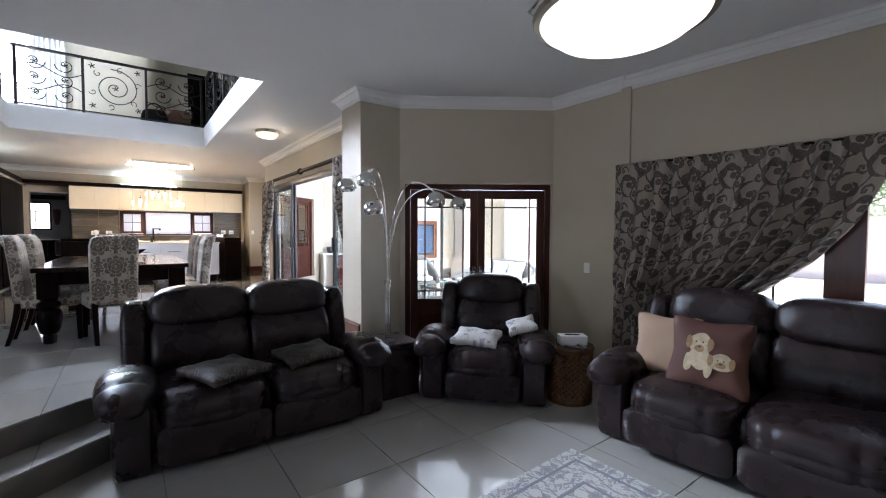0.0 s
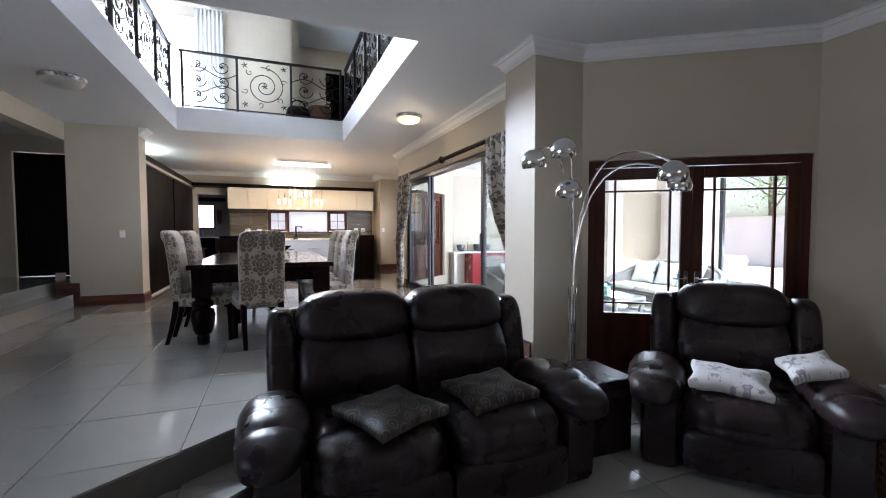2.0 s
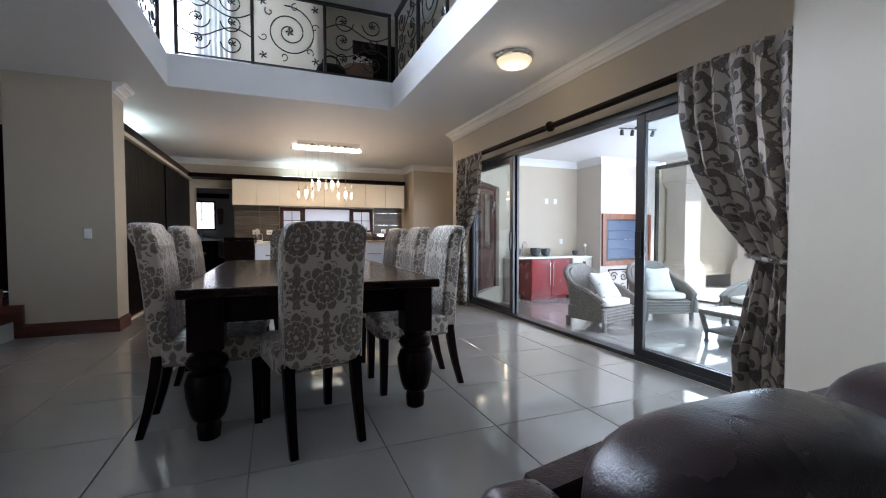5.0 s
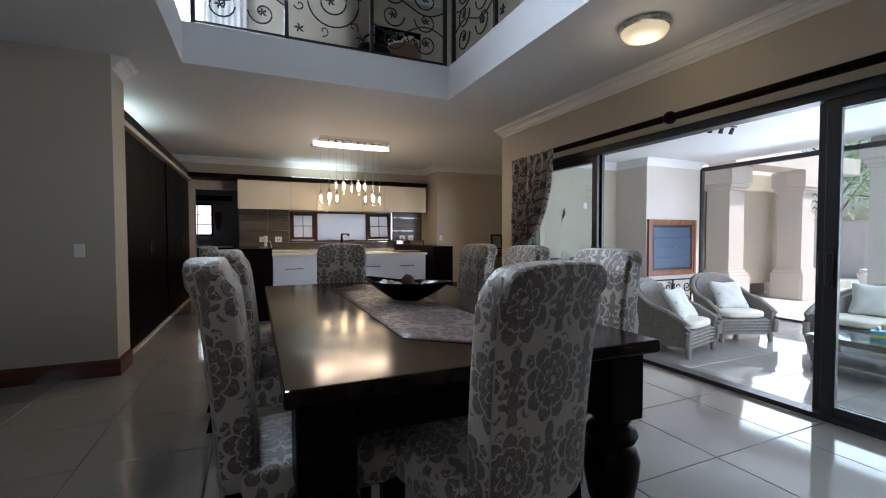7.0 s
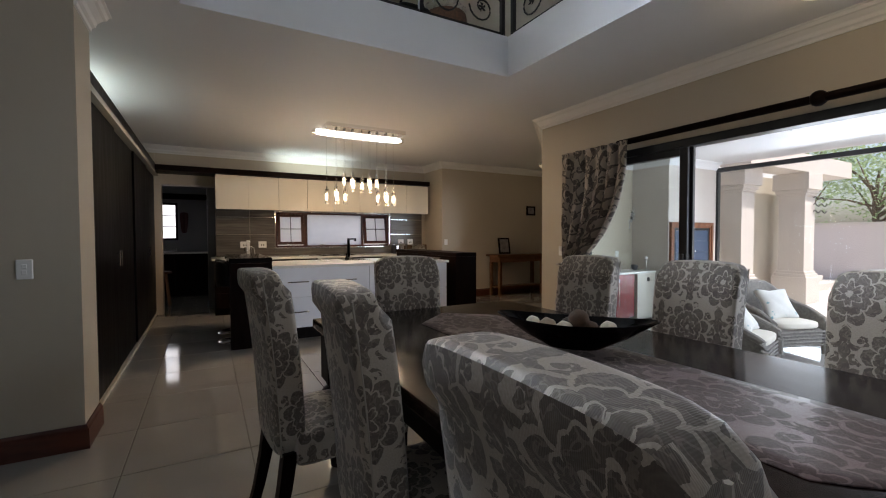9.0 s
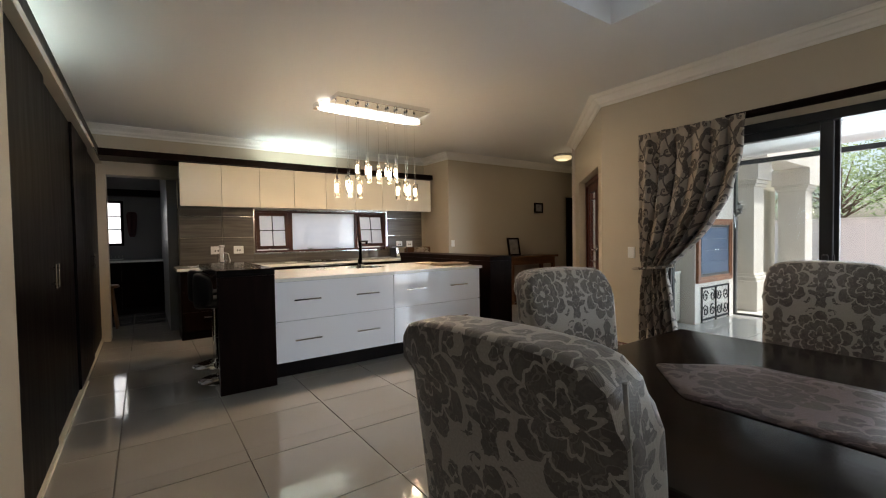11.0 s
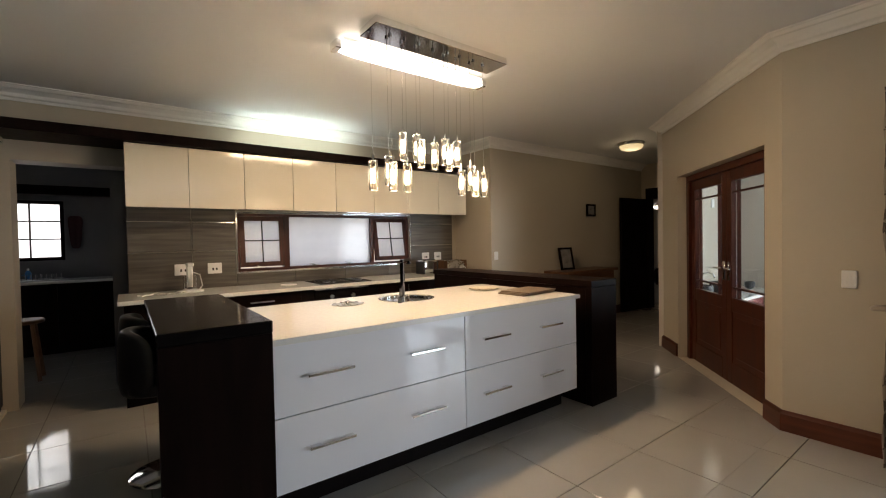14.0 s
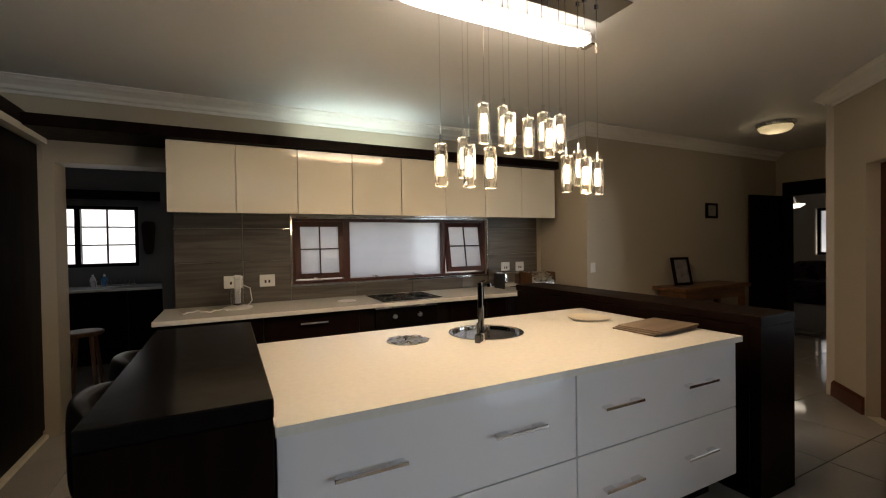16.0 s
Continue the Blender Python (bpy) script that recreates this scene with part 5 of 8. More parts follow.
part("border", bm, mat("rug_line", (0.20, 0.20, 0.23), 0.95), rg, "dark woven border line")


# curtains: a hung cloth swept to one side
def curtain(name, label, at, width, top, drop, tie_at, tie_z, tail, folds, mat_=None, wide=1.5, bulge=2.2, deep=1.0, hold=True):
    """Cloth in the xz plane: the fixed edge at x 0, drawn from x width at the rod to tie_at at tie_z."""
    e = thing(name, label, "curtain", "curtains", at)
    bm = bm_new()
    layer = bm.loops.layers.uv.verify()
    nu, nv = folds * 8, 46
    grid, uvs = [], []
    for j in range(nv + 1):
        z = top - drop * j / nv
        if z > tie_z:
            h = (top - z) / (top - tie_z)
            right = tie_at + (width - tie_at) * (1 - h ** bulge)
            left = 0.10 * tie_at * max(0, h - 0.7) / 0.3 if hold else 0.0
            amp = 0.035 + 0.02 * h
        else:
            h = (tie_z - z) / (tie_z - (top - drop))
            right = tie_at + (tail - tie_at) * min(1, h * 1.6)
            left = 0.10 * tie_at * (1 - min(1, h * 3)) if hold else 0.0
            amp = 0.05
        if j < 3:
            amp = 0.018
        row, urow = [], []
        for i in range(nu + 1):
            s = i / nu
            x = left + (right - left) * s
            w = math.sin(2 * math.pi * folds * s + 0.5 * math.sin(7 * s + 1)) + 0.35 * math.sin(2 * math.pi * folds * 2.1 * s + 2 + 3 * h)
            y = -amp * deep * w * (0.7 + 0.3 * math.sin(13 * s + 4))
            sag = 0.0
            if z > tie_z and j > 2:
                sag = -0.05 * math.sin(math.pi * h) * s
            row.append(bm.verts.new((x + 0.004 * math.sin(40 * s + j), y, z + sag)))
            urow.append((s * width * wide, z - 0.25 * s * (top - z)))
        grid.append(row)
        uvs.append(urow)
    for j in range(nv):
        for i in range(nu):
            f = bm.faces.new((grid[j][i], grid[j + 1][i], grid[j + 1][i + 1], grid[j][i + 1]))
            for lp, (a, b) in zip(f.loops, ((j, i), (j + 1, i), (j + 1, i + 1), (j, i + 1))):
                lp[layer].uv = uvs[a][b]
    c = part("cloth", bm, mat_ or CURTAIN, e, "", True)
    so = c.modifiers.new("thick", "SOLIDIFY")
    so.thickness = 0.004
    if not hold:
        return e
    bm = bm_new()
    pts = [(tie_at * 0.5 + (tie_at * 0.55 + 0.03) * math.cos(a), 0.075 * math.sin(a), tie_z + 0.02 * math.cos(a)) for a in [2 * math.pi * k / 20 for k in range(21)]]
    tube(bm, pts, 0.014, 6)
    part("tieback", bm, mat_ or CURTAIN, e, "", True, uv=True)
    bm = bm_new()
    tube(bm, [(tie_at * 0.4, 0.10, tie_z), (tie_at * 0.4, -0.075, tie_z)], 0.008, 8)
    lathe(bm, [(0.0, -0.01), (0.022, 0), (0.022, 0.01), (0.0, 0.016)], n=14, m=Matrix.Translation((tie_at * 0.4, -0.085, tie_z)) @ pose(0, 0, 0, 90))
    part("holdback", bm, STEEL, e, "", True)
    return e


lwd = Vector((0.055, -1.0)).normalized()
curtain("curtain", "grey curtain with dark scrolls drawn back at the lounge window", frame2d((4.165, 2.12), lwd) @ Matrix.Scale(-1, 4, (0, 1, 0)), 1.95, 1.835, 2.14, 1.12, 0.60, 1.0, 12, wide=1.25, bulge=1.9, deep=1.25, hold=False)
curtain("curtain", "grey curtain with dark scrolls tied back at the patio door", frame2d((2.445, 9.05), (0, -1)) @ Matrix.Scale(-1, 4, (0, 1, 0)), 0.86, 2.15, 2.142, 0.27, 0.93, 0.36, 6)
curtain("curtain", "grey curtain with dark scrolls tied back beside the pier", frame2d((2.445, 4.46), (0, 1)), 0.78, 2.15, 2.142, 0.24, 0.90, 0.36, 6)


def rod(name, label, p, q, r=0.028, rings=(), material=None):
    e = thing(name, label, "curtain rod")
    bm = bm_new()
    tube(bm, [p, q], r, 12)
    part("pole", bm, material or DARK, e, "", True)
    p, q = Vector(p), Vector(q)
    for s in rings:
        c = p.lerp(q, s)
        bm = bm_new()
        bmesh.ops.create_uvsphere(bm, u_segments=14, v_segments=8, radius=r * 1.75, matrix=Matrix.Translation(c))
        part("finial", bm, material or DARK, e, "", True)


rod("curtain_rod", "long dark wooden curtain pole above the patio doors", (2.50, 5.12, 2.145), (2.50, 8.34, 2.145), 0.030, (0.508,))
rod("curtain_rod", "dark curtain pole at the lounge window", (4.19, 2.10, 1.82), (4.305, -0.1, 1.82), 0.010)


def switch_plate(at, toggles=2, label="white plastic light switch on the wall"):
    e = thing("light_switch", label, "switch", "switches", at)
    bm = bm_new()
    box(bm, -0.036, 0.036, -0.01, 0, -0.055, 0.055, 0.004)
    part("plate", bm, PLASTIC, e)
    bm = bm_new()
    for k in range(toggles):
        box(bm, -0.012, 0.012, -0.014, -0.0101, -0.03 + 0.034 * k, -0.006 + 0.034 * k, 0.002)
    part("rocker", bm, PLASTIC, e)


switch_plate(frame2d((4.198, 2.45), (0, -1)) @ Matrix.Translation((0, 0, 0.775)))
switch_plate(frame2d((2.618, 9.22), (0, -1)) @ Matrix.Translation((0, 0, 1.055)))
switch_plate(Matrix.Translation((-1.96, 8.648, 1.06)))
switch_plate(Matrix.Translation((3.06, 12.798, 1.12)))

# lounge ceiling bowl
OPAL = glow_mat("opal_glass_lit", (1.0, 0.97, 0.92), 0.55)
lb = thing("pendant_bowl", "large lit opal glass bowl lamp in a bronze ring", "lamp", "", pose(2.06, 0.80, 2.13))
bm = bm_new()
lathe(bm, [(0.0, -0.115), (0.10, -0.11), (0.20, -0.09), (0.29, -0.055), (0.36, -0.005), (0.375, 0.02), (0.36, 0.02), (0.0, 0.012)], n=40)
part("bowl", bm, OPAL, lb, "glowing opal glass bowl", True)
bm = bm_new()
lathe(bm, [(0.372, 0.005), (0.395, 0.008), (0.40, 0.03), (0.385, 0.04), (0.37, 0.03)], n=40)
part("rim", bm, mat("bronze", (0.20, 0.17, 0.12), 0.35, 0.9), lb, "bronze rim", True)
bm = bm_new()
for k in range(3):
    a = 2 * math.pi * k / 3 + 0.35
    tube(bm, [(0.385 * math.cos(a), 0.385 * math.sin(a), 0.02), (0.42 * math.cos(a), 0.42 * math.sin(a), 0.05), (0.05 * math.cos(a), 0.05 * math.sin(a), 0.50)], 0.007, 6)
lathe(bm, [(0.08, 0.5), (0.09, 0.549)], n=20)
part("suspension", bm, STEEL, lb, "", True)
point_light("lounge_bowl_light", 2.06, 0.80, 1.93, 0.9, (1.0, 0.95, 0.86), 0.25)


# dining set
tb2 = thing("dining_table", "long dark-stained wooden dining table with turned legs", "table", "", pose(0.09, 6.63, 0))
TW, TL = 0.67, 1.23
bm = bm_new()
box(bm, -TW, TW, -TL, TL, 0.735, 0.785, 0.012, 3)
part("tabletop", bm, TABLE, tb2)
for x0, x1, y0, y1 in ((-0.59, 0.59, -1.15, -1.125), (-0.59, 0.59, 1.125, 1.15), (-0.59, -0.565, -1.125, 1.125), (0.565, 0.59, -1.125, 1.125)):
    bm = bm_new()
    box(bm, x0, x1, y0, y1, 0.60, 0.734)
    part("apron", bm, DARK, tb2)
LEGP = [(0.036, 0.0), (0.05, 0.01), (0.055, 0.07), (0.048, 0.10), (0.07, 0.115), (0.082, 0.15), (0.098, 0.24), (0.102, 0.30), (0.088, 0.345), (0.06, 0.36), (0.085, 0.375), (0.095, 0.40), (0.085, 0.425), (0.06, 0.44), (0.068, 0.455), (0.07, 0.47)]
for sx in (-1, 1):
    for sy in (-1, 1):
        bm = bm_new()
        lathe(bm, [(r * 1.06, z) for r, z in LEGP], sx * 0.555, sy * 1.10, 22)
        box(bm, sx * 0.555 - 0.082, sx * 0.555 + 0.082, sy * 1.10 - 0.082, sy * 1.10 + 0.082, 0.468, 0.734, 0.006)
        part("leg", bm, DARK, tb2, "", True)


def dining_chair(at):
    e = thing("dining_chair", "high-backed dining chair in grey damask with dark legs", "chair", "chairs round the table", at)

    def lean(w, q):
        t = max(0, (w.z - 0.42)) / 0.67
        return Vector((w.x * (0.97 + 0.05 * t), w.y - 0.015 * t - 0.045 * t * t + 0.012 * (1 - q.x * q.x) * (q.y < 0) * -1 - 0.02 * (q.z > 0.8) * t, w.z - 0.012 * q.x * q.x * (q.z > 0.8)))

    bm = bm_new()
    soft(bm, (0, -0.205, 0.755), (0.405, 0.110, 0.71), 9, 18, lean)
    part("backrest", bm, DAMASK, e, "", True, uv=True)
    for s in (-1, 1):
        bm = bm_new()
        pts = []
        for k in range(15):
            z = 0.415 + 0.665 * k / 14
            t = (z - 0.42) / 0.67
            pts.append((s * 0.197 * (0.97 + 0.05 * t), -0.249 - 0.015 * t - 0.045 * t * t, z))
        tube(bm, pts, 0.0032, 5)
        part("piping", bm, PIPING, e, "", True, uv=True)
    bm = bm_new()

    def dome(w, q):
        return Vector((w.x, w.y, w.z + (0.02 * (1 - q.x * q.x) * (1 - q.y * q.y) if q.z > 0 else 0)))

    soft(bm, (0, 0.045, 0.425), (0.435, 0.50, 0.13), 12, 12, dome)
    part("seat", bm, DAMASK, e, "", True, uv=True)
    for s in (-1, 1):
        bm = bm_new()
        a = [bm.verts.new((s * 0.180 + dx * 0.020, 0.255 + dy * 0.020, 0.0)) for dx, dy in ((-1, -1), (1, -1), (1, 1), (-1, 1))]
        b = [bm.verts.new((s * 0.182 + dx * 0.026, 0.25 + dy * 0.026, 0.38)) for dx, dy in ((-1, -1), (1, -1), (1, 1), (-1, 1))]
        bm.faces.new(list(reversed(a)))
        bm.faces.new(b)
        for k in range(4):
            bm.faces.new((a[k], a[(k + 1) % 4], b[(k + 1) % 4], b[k]))
        part("leg", bm, DARK, e)
        bm = bm_new()
        rings = []
        for z, y, h in ((0.0, -0.305, 0.018), (0.14, -0.265, 0.021), (0.28, -0.235, 0.024), (0.42, -0.215, 0.026)):
            rings.append([bm.verts.new((s * 0.168 + dx * h, y + dy * h, z)) for dx, dy in ((-1, -1), (1, -1), (1, 1), (-1, 1))])
        for a, b in zip(rings, rings[1:]):
            for k in range(4):
                bm.faces.new((a[k], a[(k + 1) % 4], b[(k + 1) % 4], b[k]))
        bm.faces.new(list(reversed(rings[0])))
        bm.faces.new(rings[-1])
        part("leg", bm, DARK, e)
    return e


ch = dining_chair(pose(0.03, 5.48, 0, 0, 0, 12))
for x, y, r in ((-0.49, 5.82, -90), (-0.47, 6.64, -92), (-0.62, 7.34, -85), (0.76, 5.96, 91), (0.78, 6.70, 88), (0.79, 7.38, 94), (-0.02, 7.70, 168)):
    copy_thing(ch, pose(x, y, 0, 0, 0, r))

# runner and bowl
bm = bm_new()
layer = bm.loops.layers.uv.verify()
RX, RY = 0.235, 1.0
rows = []
for j in range(41):
    y = -RY + 2 * RY * j / 40
    half = RX * min(1, (RY - abs(y)) / 0.20 + 0.05)
    rows.append([bm.verts.new((-half + 2 * half * i / 8, y, 0.003 + 0.0035 * abs(math.sin(y * 9 + i * 0.8)) * (i not in (0, 8)))) for i in range(9)])
for a, b in zip(rows, rows[1:]):
    for i in range(8):
        f = bm.faces.new((a[i], a[i + 1], b[i + 1], b[i]))
        for lp in f.loops:
            lp[layer].uv = lp.vert.co.xy
rn = single("table_runner", bm, RUNNER, "brown-mauve satin table runner with pointed ends", "runner", "", pose(0.11, 6.62, 0.7855, 0, 0, 0), True)
so = rn.modifiers.new("thick", "SOLIDIFY")
so.thickness = 0.003
bm = bm_new()
tube(bm, [(0, -0.985, 0.006), (0.006, -1.02, 0.009), (0.012, -1.045, 0.011)], 0.003, 6)
bmesh.ops.create_uvsphere(bm, u_segments=12, v_segments=8, radius=0.011, matrix=Matrix.Translation((0.014, -1.052, 0.0115)))
for k in range(22):
    a = 0.25 * math.sin(k * 2.4)
    d = 0.10 + 0.012 * math.sin(k * 1.7)
    lift = 0.006 + 0.012 * abs(math.cos(k * 1.3))
    tube(bm, [(0.016, -1.058, 0.010), (0.018 + 0.5 * d * math.sin(a * 1.25), -1.058 - 0.5 * d, lift), (0.022 + d * math.sin(a), -1.058 - d * math.cos(a), 0.004 + 0.3 * lift)], [0.003, 0.0032, 0.002], 4)
part("tassel", bm, PIPING, rn, "pale thread tassel on a short cord")
bw = thing("bowl", "black boat-shaped bowl holding decorative balls", "bowl", "", pose(0.175, 6.68, 0.795, 0, 0, -52))
bm = bm_new()
rings = []
for s, z, k in ((0.30, 0.0, 1), (0.6, 0.045, 1), (1.0, 0.105, 1), (0.97, 0.108, 0), (0.56, 0.055, 0), (0.25, 0.015, 0)):
    ring = []
    for i in range(28):
        a = 2 * math.pi * i / 28
        cx, cy = math.cos(a), math.sin(a)
        ring.append(bm.verts.new((0.31 * s * math.copysign(abs(cx) ** 1.25, cx), 0.125 * s * cy, z + (0.02 * abs(cx) ** 3 if s > 0.9 else 0))))
    rings.append(ring)
for a, b in zip(rings, rings[1:]):
    for k in range(28):
        bm.faces.new((a[k], a[(k + 1) % 28], b[(k + 1) % 28], b[k]))
bm.faces.new(list(reversed(rings[0])))
bm.faces.new(rings[-1])
part("dish", bm, SLATE, bw, "", True)
BALLS = [mat("ball_" + n, c, 0.7, scale=25, vary=0.4, fine=120, bump=0.5) for n, c in (("brown", (0.10, 0.055, 0.03)), ("tan", (0.35, 0.26, 0.17)), ("cream", (0.6, 0.52, 0.4)), ("dark", (0.03, 0.022, 0.02)))]
random.seed(4)
for x, y, z, r, k in ((-0.10, 0.0, 0.085, 0.038, 1), (-0.02, 0.03, 0.085, 0.04, 3), (-0.03, -0.035, 0.085, 0.036, 2), (0.06, 0.0, 0.085, 0.038, 0), (0.13, 0.01, 0.09, 0.034, 2), (0.02, 0.0, 0.125, 0.04, 0), (-0.16, 0.01, 0.095, 0.03, 2)):
    bm = bm_new()
    bmesh.ops.create_uvsphere(bm, u_segments=14, v_segments=10, radius=r)
    for v in bm.verts:
        v.co *= 1 + 0.05 * math.sin(v.co.x * 160) * math.sin(v.co.z * 140)
    single("decorative_ball", bm, BALLS[k], "small rough decorative ball in the bowl", "ball", "balls in the bowl", pose(0.175, 6.68, 0.795, 0, 0, -52) @ Matrix.Translation((x, y, z - 0.012)), True)


# round ceiling lamps
def ceiling_lamp(x, y, label, power, color, lit=True, r=0.17):
    e = thing("ceiling_lamp", label, "lamp", "round ceiling lamps", pose(x, y, CEIL))
    bm = bm_new()
    lathe(bm, [(r * 1.02, -0.0), (r * 1.05, -0.02), (r * 1.0, -0.04), (r * 0.9, -0.045)], n=32)
    part("rim", bm, STEEL, e, "", True)
    bm = bm_new()
    lathe(bm, [(r * 0.95, -0.03), (r * 0.93, -0.055), (r * 0.8, -0.085), (r * 0.5, -0.105), (0.0, -0.11)], n=32)
    part("diffuser", bm, glow_mat("lamp_glass_warm", (1.0, 0.80, 0.42), 0.36) if lit else mat("lamp_glass_off", (0.45, 0.43, 0.40), 0.3), e, "", True)
    if lit:
        point_light("ceiling_lamp_light", x, y, CEIL - 0.2, power, color, 0.12)


ceiling_lamp(1.93, 6.52, "round ceiling lamp, lit warm, chrome rim", 1.6, (1.0, 0.80, 0.50))
ceiling_lamp(4.87, 11.88, "round ceiling lamp lit in the passage", 0.7, (1.0, 0.80, 0.50))
ceiling_lamp(-1.79, 6.38, "round ceiling lamp, unlit, chrome rim", 0, (1, 1, 1), False, 0.19)


# kitchen
def bar_handle(bm, x, y, z, length, vertical=False):
    """A flat bar pull standing off a front that faces -y."""
    if vertical:
        box(bm, x - 0.006, x + 0.006, y - 0.032, y - 0.022, z - length / 2, z + length / 2, 0.002)
        for s in (-0.36, 0.36):
            box(bm, x - 0.005, x + 0.005, y - 0.022, y, z + s * length - 0.006, z + s * length + 0.006)
    else:
        box(bm, x - length / 2, x + length / 2, y - 0.034, y - 0.024, z - 0.007, z + 0.007, 0.002)
        for s in (-0.36, 0.36):
            box(bm, x + s * length - 0.025, x + s * length + 0.025, y - 0.024, y, z - 0.006, z + 0.006)


isl = thing("kitchen_island", "glossy white kitchen island with wide drawers", "cabinet")
bm = bm_new()
box(bm, -0.42, 1.86, 10.69, 10.71, 0.165, 0.868)
box(bm, -0.42, 1.86, 11.72, 11.74, 0.165, 0.868)
box(bm, -0.42, -0.40, 10.71, 11.72, 0.165, 0.868)
box(bm, 1.84, 1.86, 10.71, 11.72, 0.165, 0.868)
box(bm, -0.40, 1.84, 10.71, 11.72, 0.165, 0.185)
part("body", bm, LACQUER, isl)
bm = bm_new()
box(bm, -0.40, 1.84, 10.80, 11.70, 0.0, 0.165)
part("plinth", bm, DARK_M, isl, "dark recessed plinth")
for x0, x1, pulls in ((-0.425, 0.7295, (-0.147, 0.437)), (0.7345, 1.865, (0.99, 1.545))):
    for z0, z1 in ((0.160, 0.519), (0.524, 0.866)):
        bm = bm_new()
        box(bm, x0, x1, 10.667, 10.689, z0, z1, 0.002)
        d = part("drawer", bm, LACQUER, isl)
        for px in pulls:
            bm = bm_new()
            bar_handle(bm, px, 10.667, 0.349 if z0 < 0.3 else 0.704, 0.24)
            part("handle", bm, CHROME, d, "chrome bar handle")
wt = thing("worktop", "cream quartz worktop on the island", "worktop")
bm = bm_new()
SKX, SKY, SKR = 0.775, 11.42, 0.205
box(bm, -0.43, SKX - 0.25, 10.645, 11.80, 0.870, 0.90)
box(bm, SKX + 0.25, 1.89, 10.645, 11.80, 0.870, 0.90)
box(bm, SKX - 0.25, SKX + 0.25, 10.645, SKY - 0.25, 0.870, 0.90)
box(bm, SKX - 0.25, SKX + 0.25, SKY + 0.25, 11.80, 0.870, 0.90)
ring_in, ring_out, ring_low = [], [], []
for k in range(48):
    ca, sa = math.cos(2 * math.pi * k / 48), math.sin(2 * math.pi * k / 48)
    m = 0.25 / max(abs(ca), abs(sa))
    ring_in.append(bm.verts.new((SKX + SKR * ca, SKY + SKR * sa, 0.90)))
    ring_low.append(bm.verts.new((SKX + SKR * ca, SKY + SKR * sa, 0.87)))
    ring_out.append(bm.verts.new((SKX + m * ca, SKY + m * sa, 0.90)))
for k in range(48):
    j = (k + 1) % 48
    bm.faces.new((ring_in[k], ring_out[k], ring_out[j], ring_in[j]))
    bm.faces.new((ring_low[k], ring_in[k], ring_in[j], ring_low[j]))
part("slab", bm, QUARTZ, wt)

# raised dark bars at both ends of the island
for nm, x0, x1, y1 in (("bar_counter", -0.87, -0.435, 11.93), ("bar_counter", 1.975, 2.325, 12.75)):
    e = thing(nm, "tall espresso wood breakfast bar panel and top", "bar counter", "bar ends of the island")
    bm = bm_new()
    box(bm, x0, x1, 10.60, y1, 0.945, 1.0, 0.004)
    part("top", bm, SLATE if x0 < 0 else DARK, e)
    bm = bm_new()
    box(bm, x0 + 0.002, x1 - 0.002, 10.602, 10.66, 0.0, 0.944, 0.002)
    part("end_panel", bm, DARK, e)
    bm = bm_new()
    if x0 < 0:
        box(bm, -0.52, -0.438, 10.662, y1 - 0.02, 0.0, 0.944)
    else:
        box(bm, x0 + 0.004, x0 + 0.09, 10.662, y1 - 0.02, 0.0, 0.944)
    part("side_panel", bm, DARK, e)


def bar_stool(at):
    e = thing("bar_stool", "black bar stool with chrome stem and footrest", "stool", "bar stools", at)
    bm = bm_new()
    soft(bm, (0, 0, 0.70), (0.38, 0.38, 0.09), 4, 10)
    part("seat", bm, BLACK, e, "", True)
    bm = bm_new()
    soft(bm, (0, -0.19, 0.805), (0.40, 0.07, 0.30), 4, 12, lambda w, q: Vector((w.x, w.y + 0.10 * q.x * q.x, w.z)))
    part("backrest", bm, BLACK, e, "", True)
    bm = bm_new()
    tube(bm, [(0, 0, 0.02), (0, 0, 0.66)], 0.028, 12)
    part("stem", bm, CHROME, e, "", True)
    bm = bm_new()
    lathe(bm, [(0.20, 0.0), (0.205, 0.008), (0.17, 0.022), (0.05, 0.035), (0.03, 0.06)], n=28)
    part("base", bm, CHROME, e, "", True)
    bm = bm_new()
    tube(bm, [(0.0, 0.0, 0.28), (0.12, 0.06, 0.28), (0.15, 0.17, 0.28), (-0.15, 0.17, 0.28), (-0.12, 0.06, 0.28), (0.0, 0.0, 0.281)], 0.011, 8)
    part("footrest", bm, CHROME, e, "", True)
    return e


st = bar_stool(pose(-0.775, 11.08, 0, 0, 0, -95))
copy_thing(st, pose(-0.775, 11.62, 0, 0, 0, -85))

# island sink, tap and lids
sk = thing("sink", "round stainless steel prep sink in the island", "sink", "", pose(0.775, 11.42, 0.90))
bm = bm_new()
lathe(bm, [(0.2035, -0.01), (0.216, 0.001), (0.216, 0.005), (0.204, 0.007), (0.192, 0.003), (0.190, -0.10), (0.175, -0.135), (0.12, -0.145), (0.03, -0.148), (0.0, -0.148)], n=36)
part("basin", bm, CHROME, sk, "polished steel bowl", True)
bm = bm_new()
lathe(bm, [(0.034, -0.147), (0.036, -0.143), (0.022, -0.141), (0.0, -0.142)], n=20)
part("drain", bm, STEEL, sk, "", True)
tp = thing("tap", "square chrome mixer tap on the island", "tap", "", pose(0.635, 11.245, 0.90, 0, 0, 42))
bm = bm_new()
box(bm, -0.014, 0.014, -0.014, 0.014, 0.05, 0.29, 0.003)
box(bm, -0.014, 0.19, -0.013, 0.013, 0.2905, 0.312, 0.004)
box(bm, 0.165, 0.19, -0.012, 0.012, 0.268, 0.290, 0.003)
part("spout", bm, CHROME_DARK_REFLECTION, tp)
bm = bm_new()
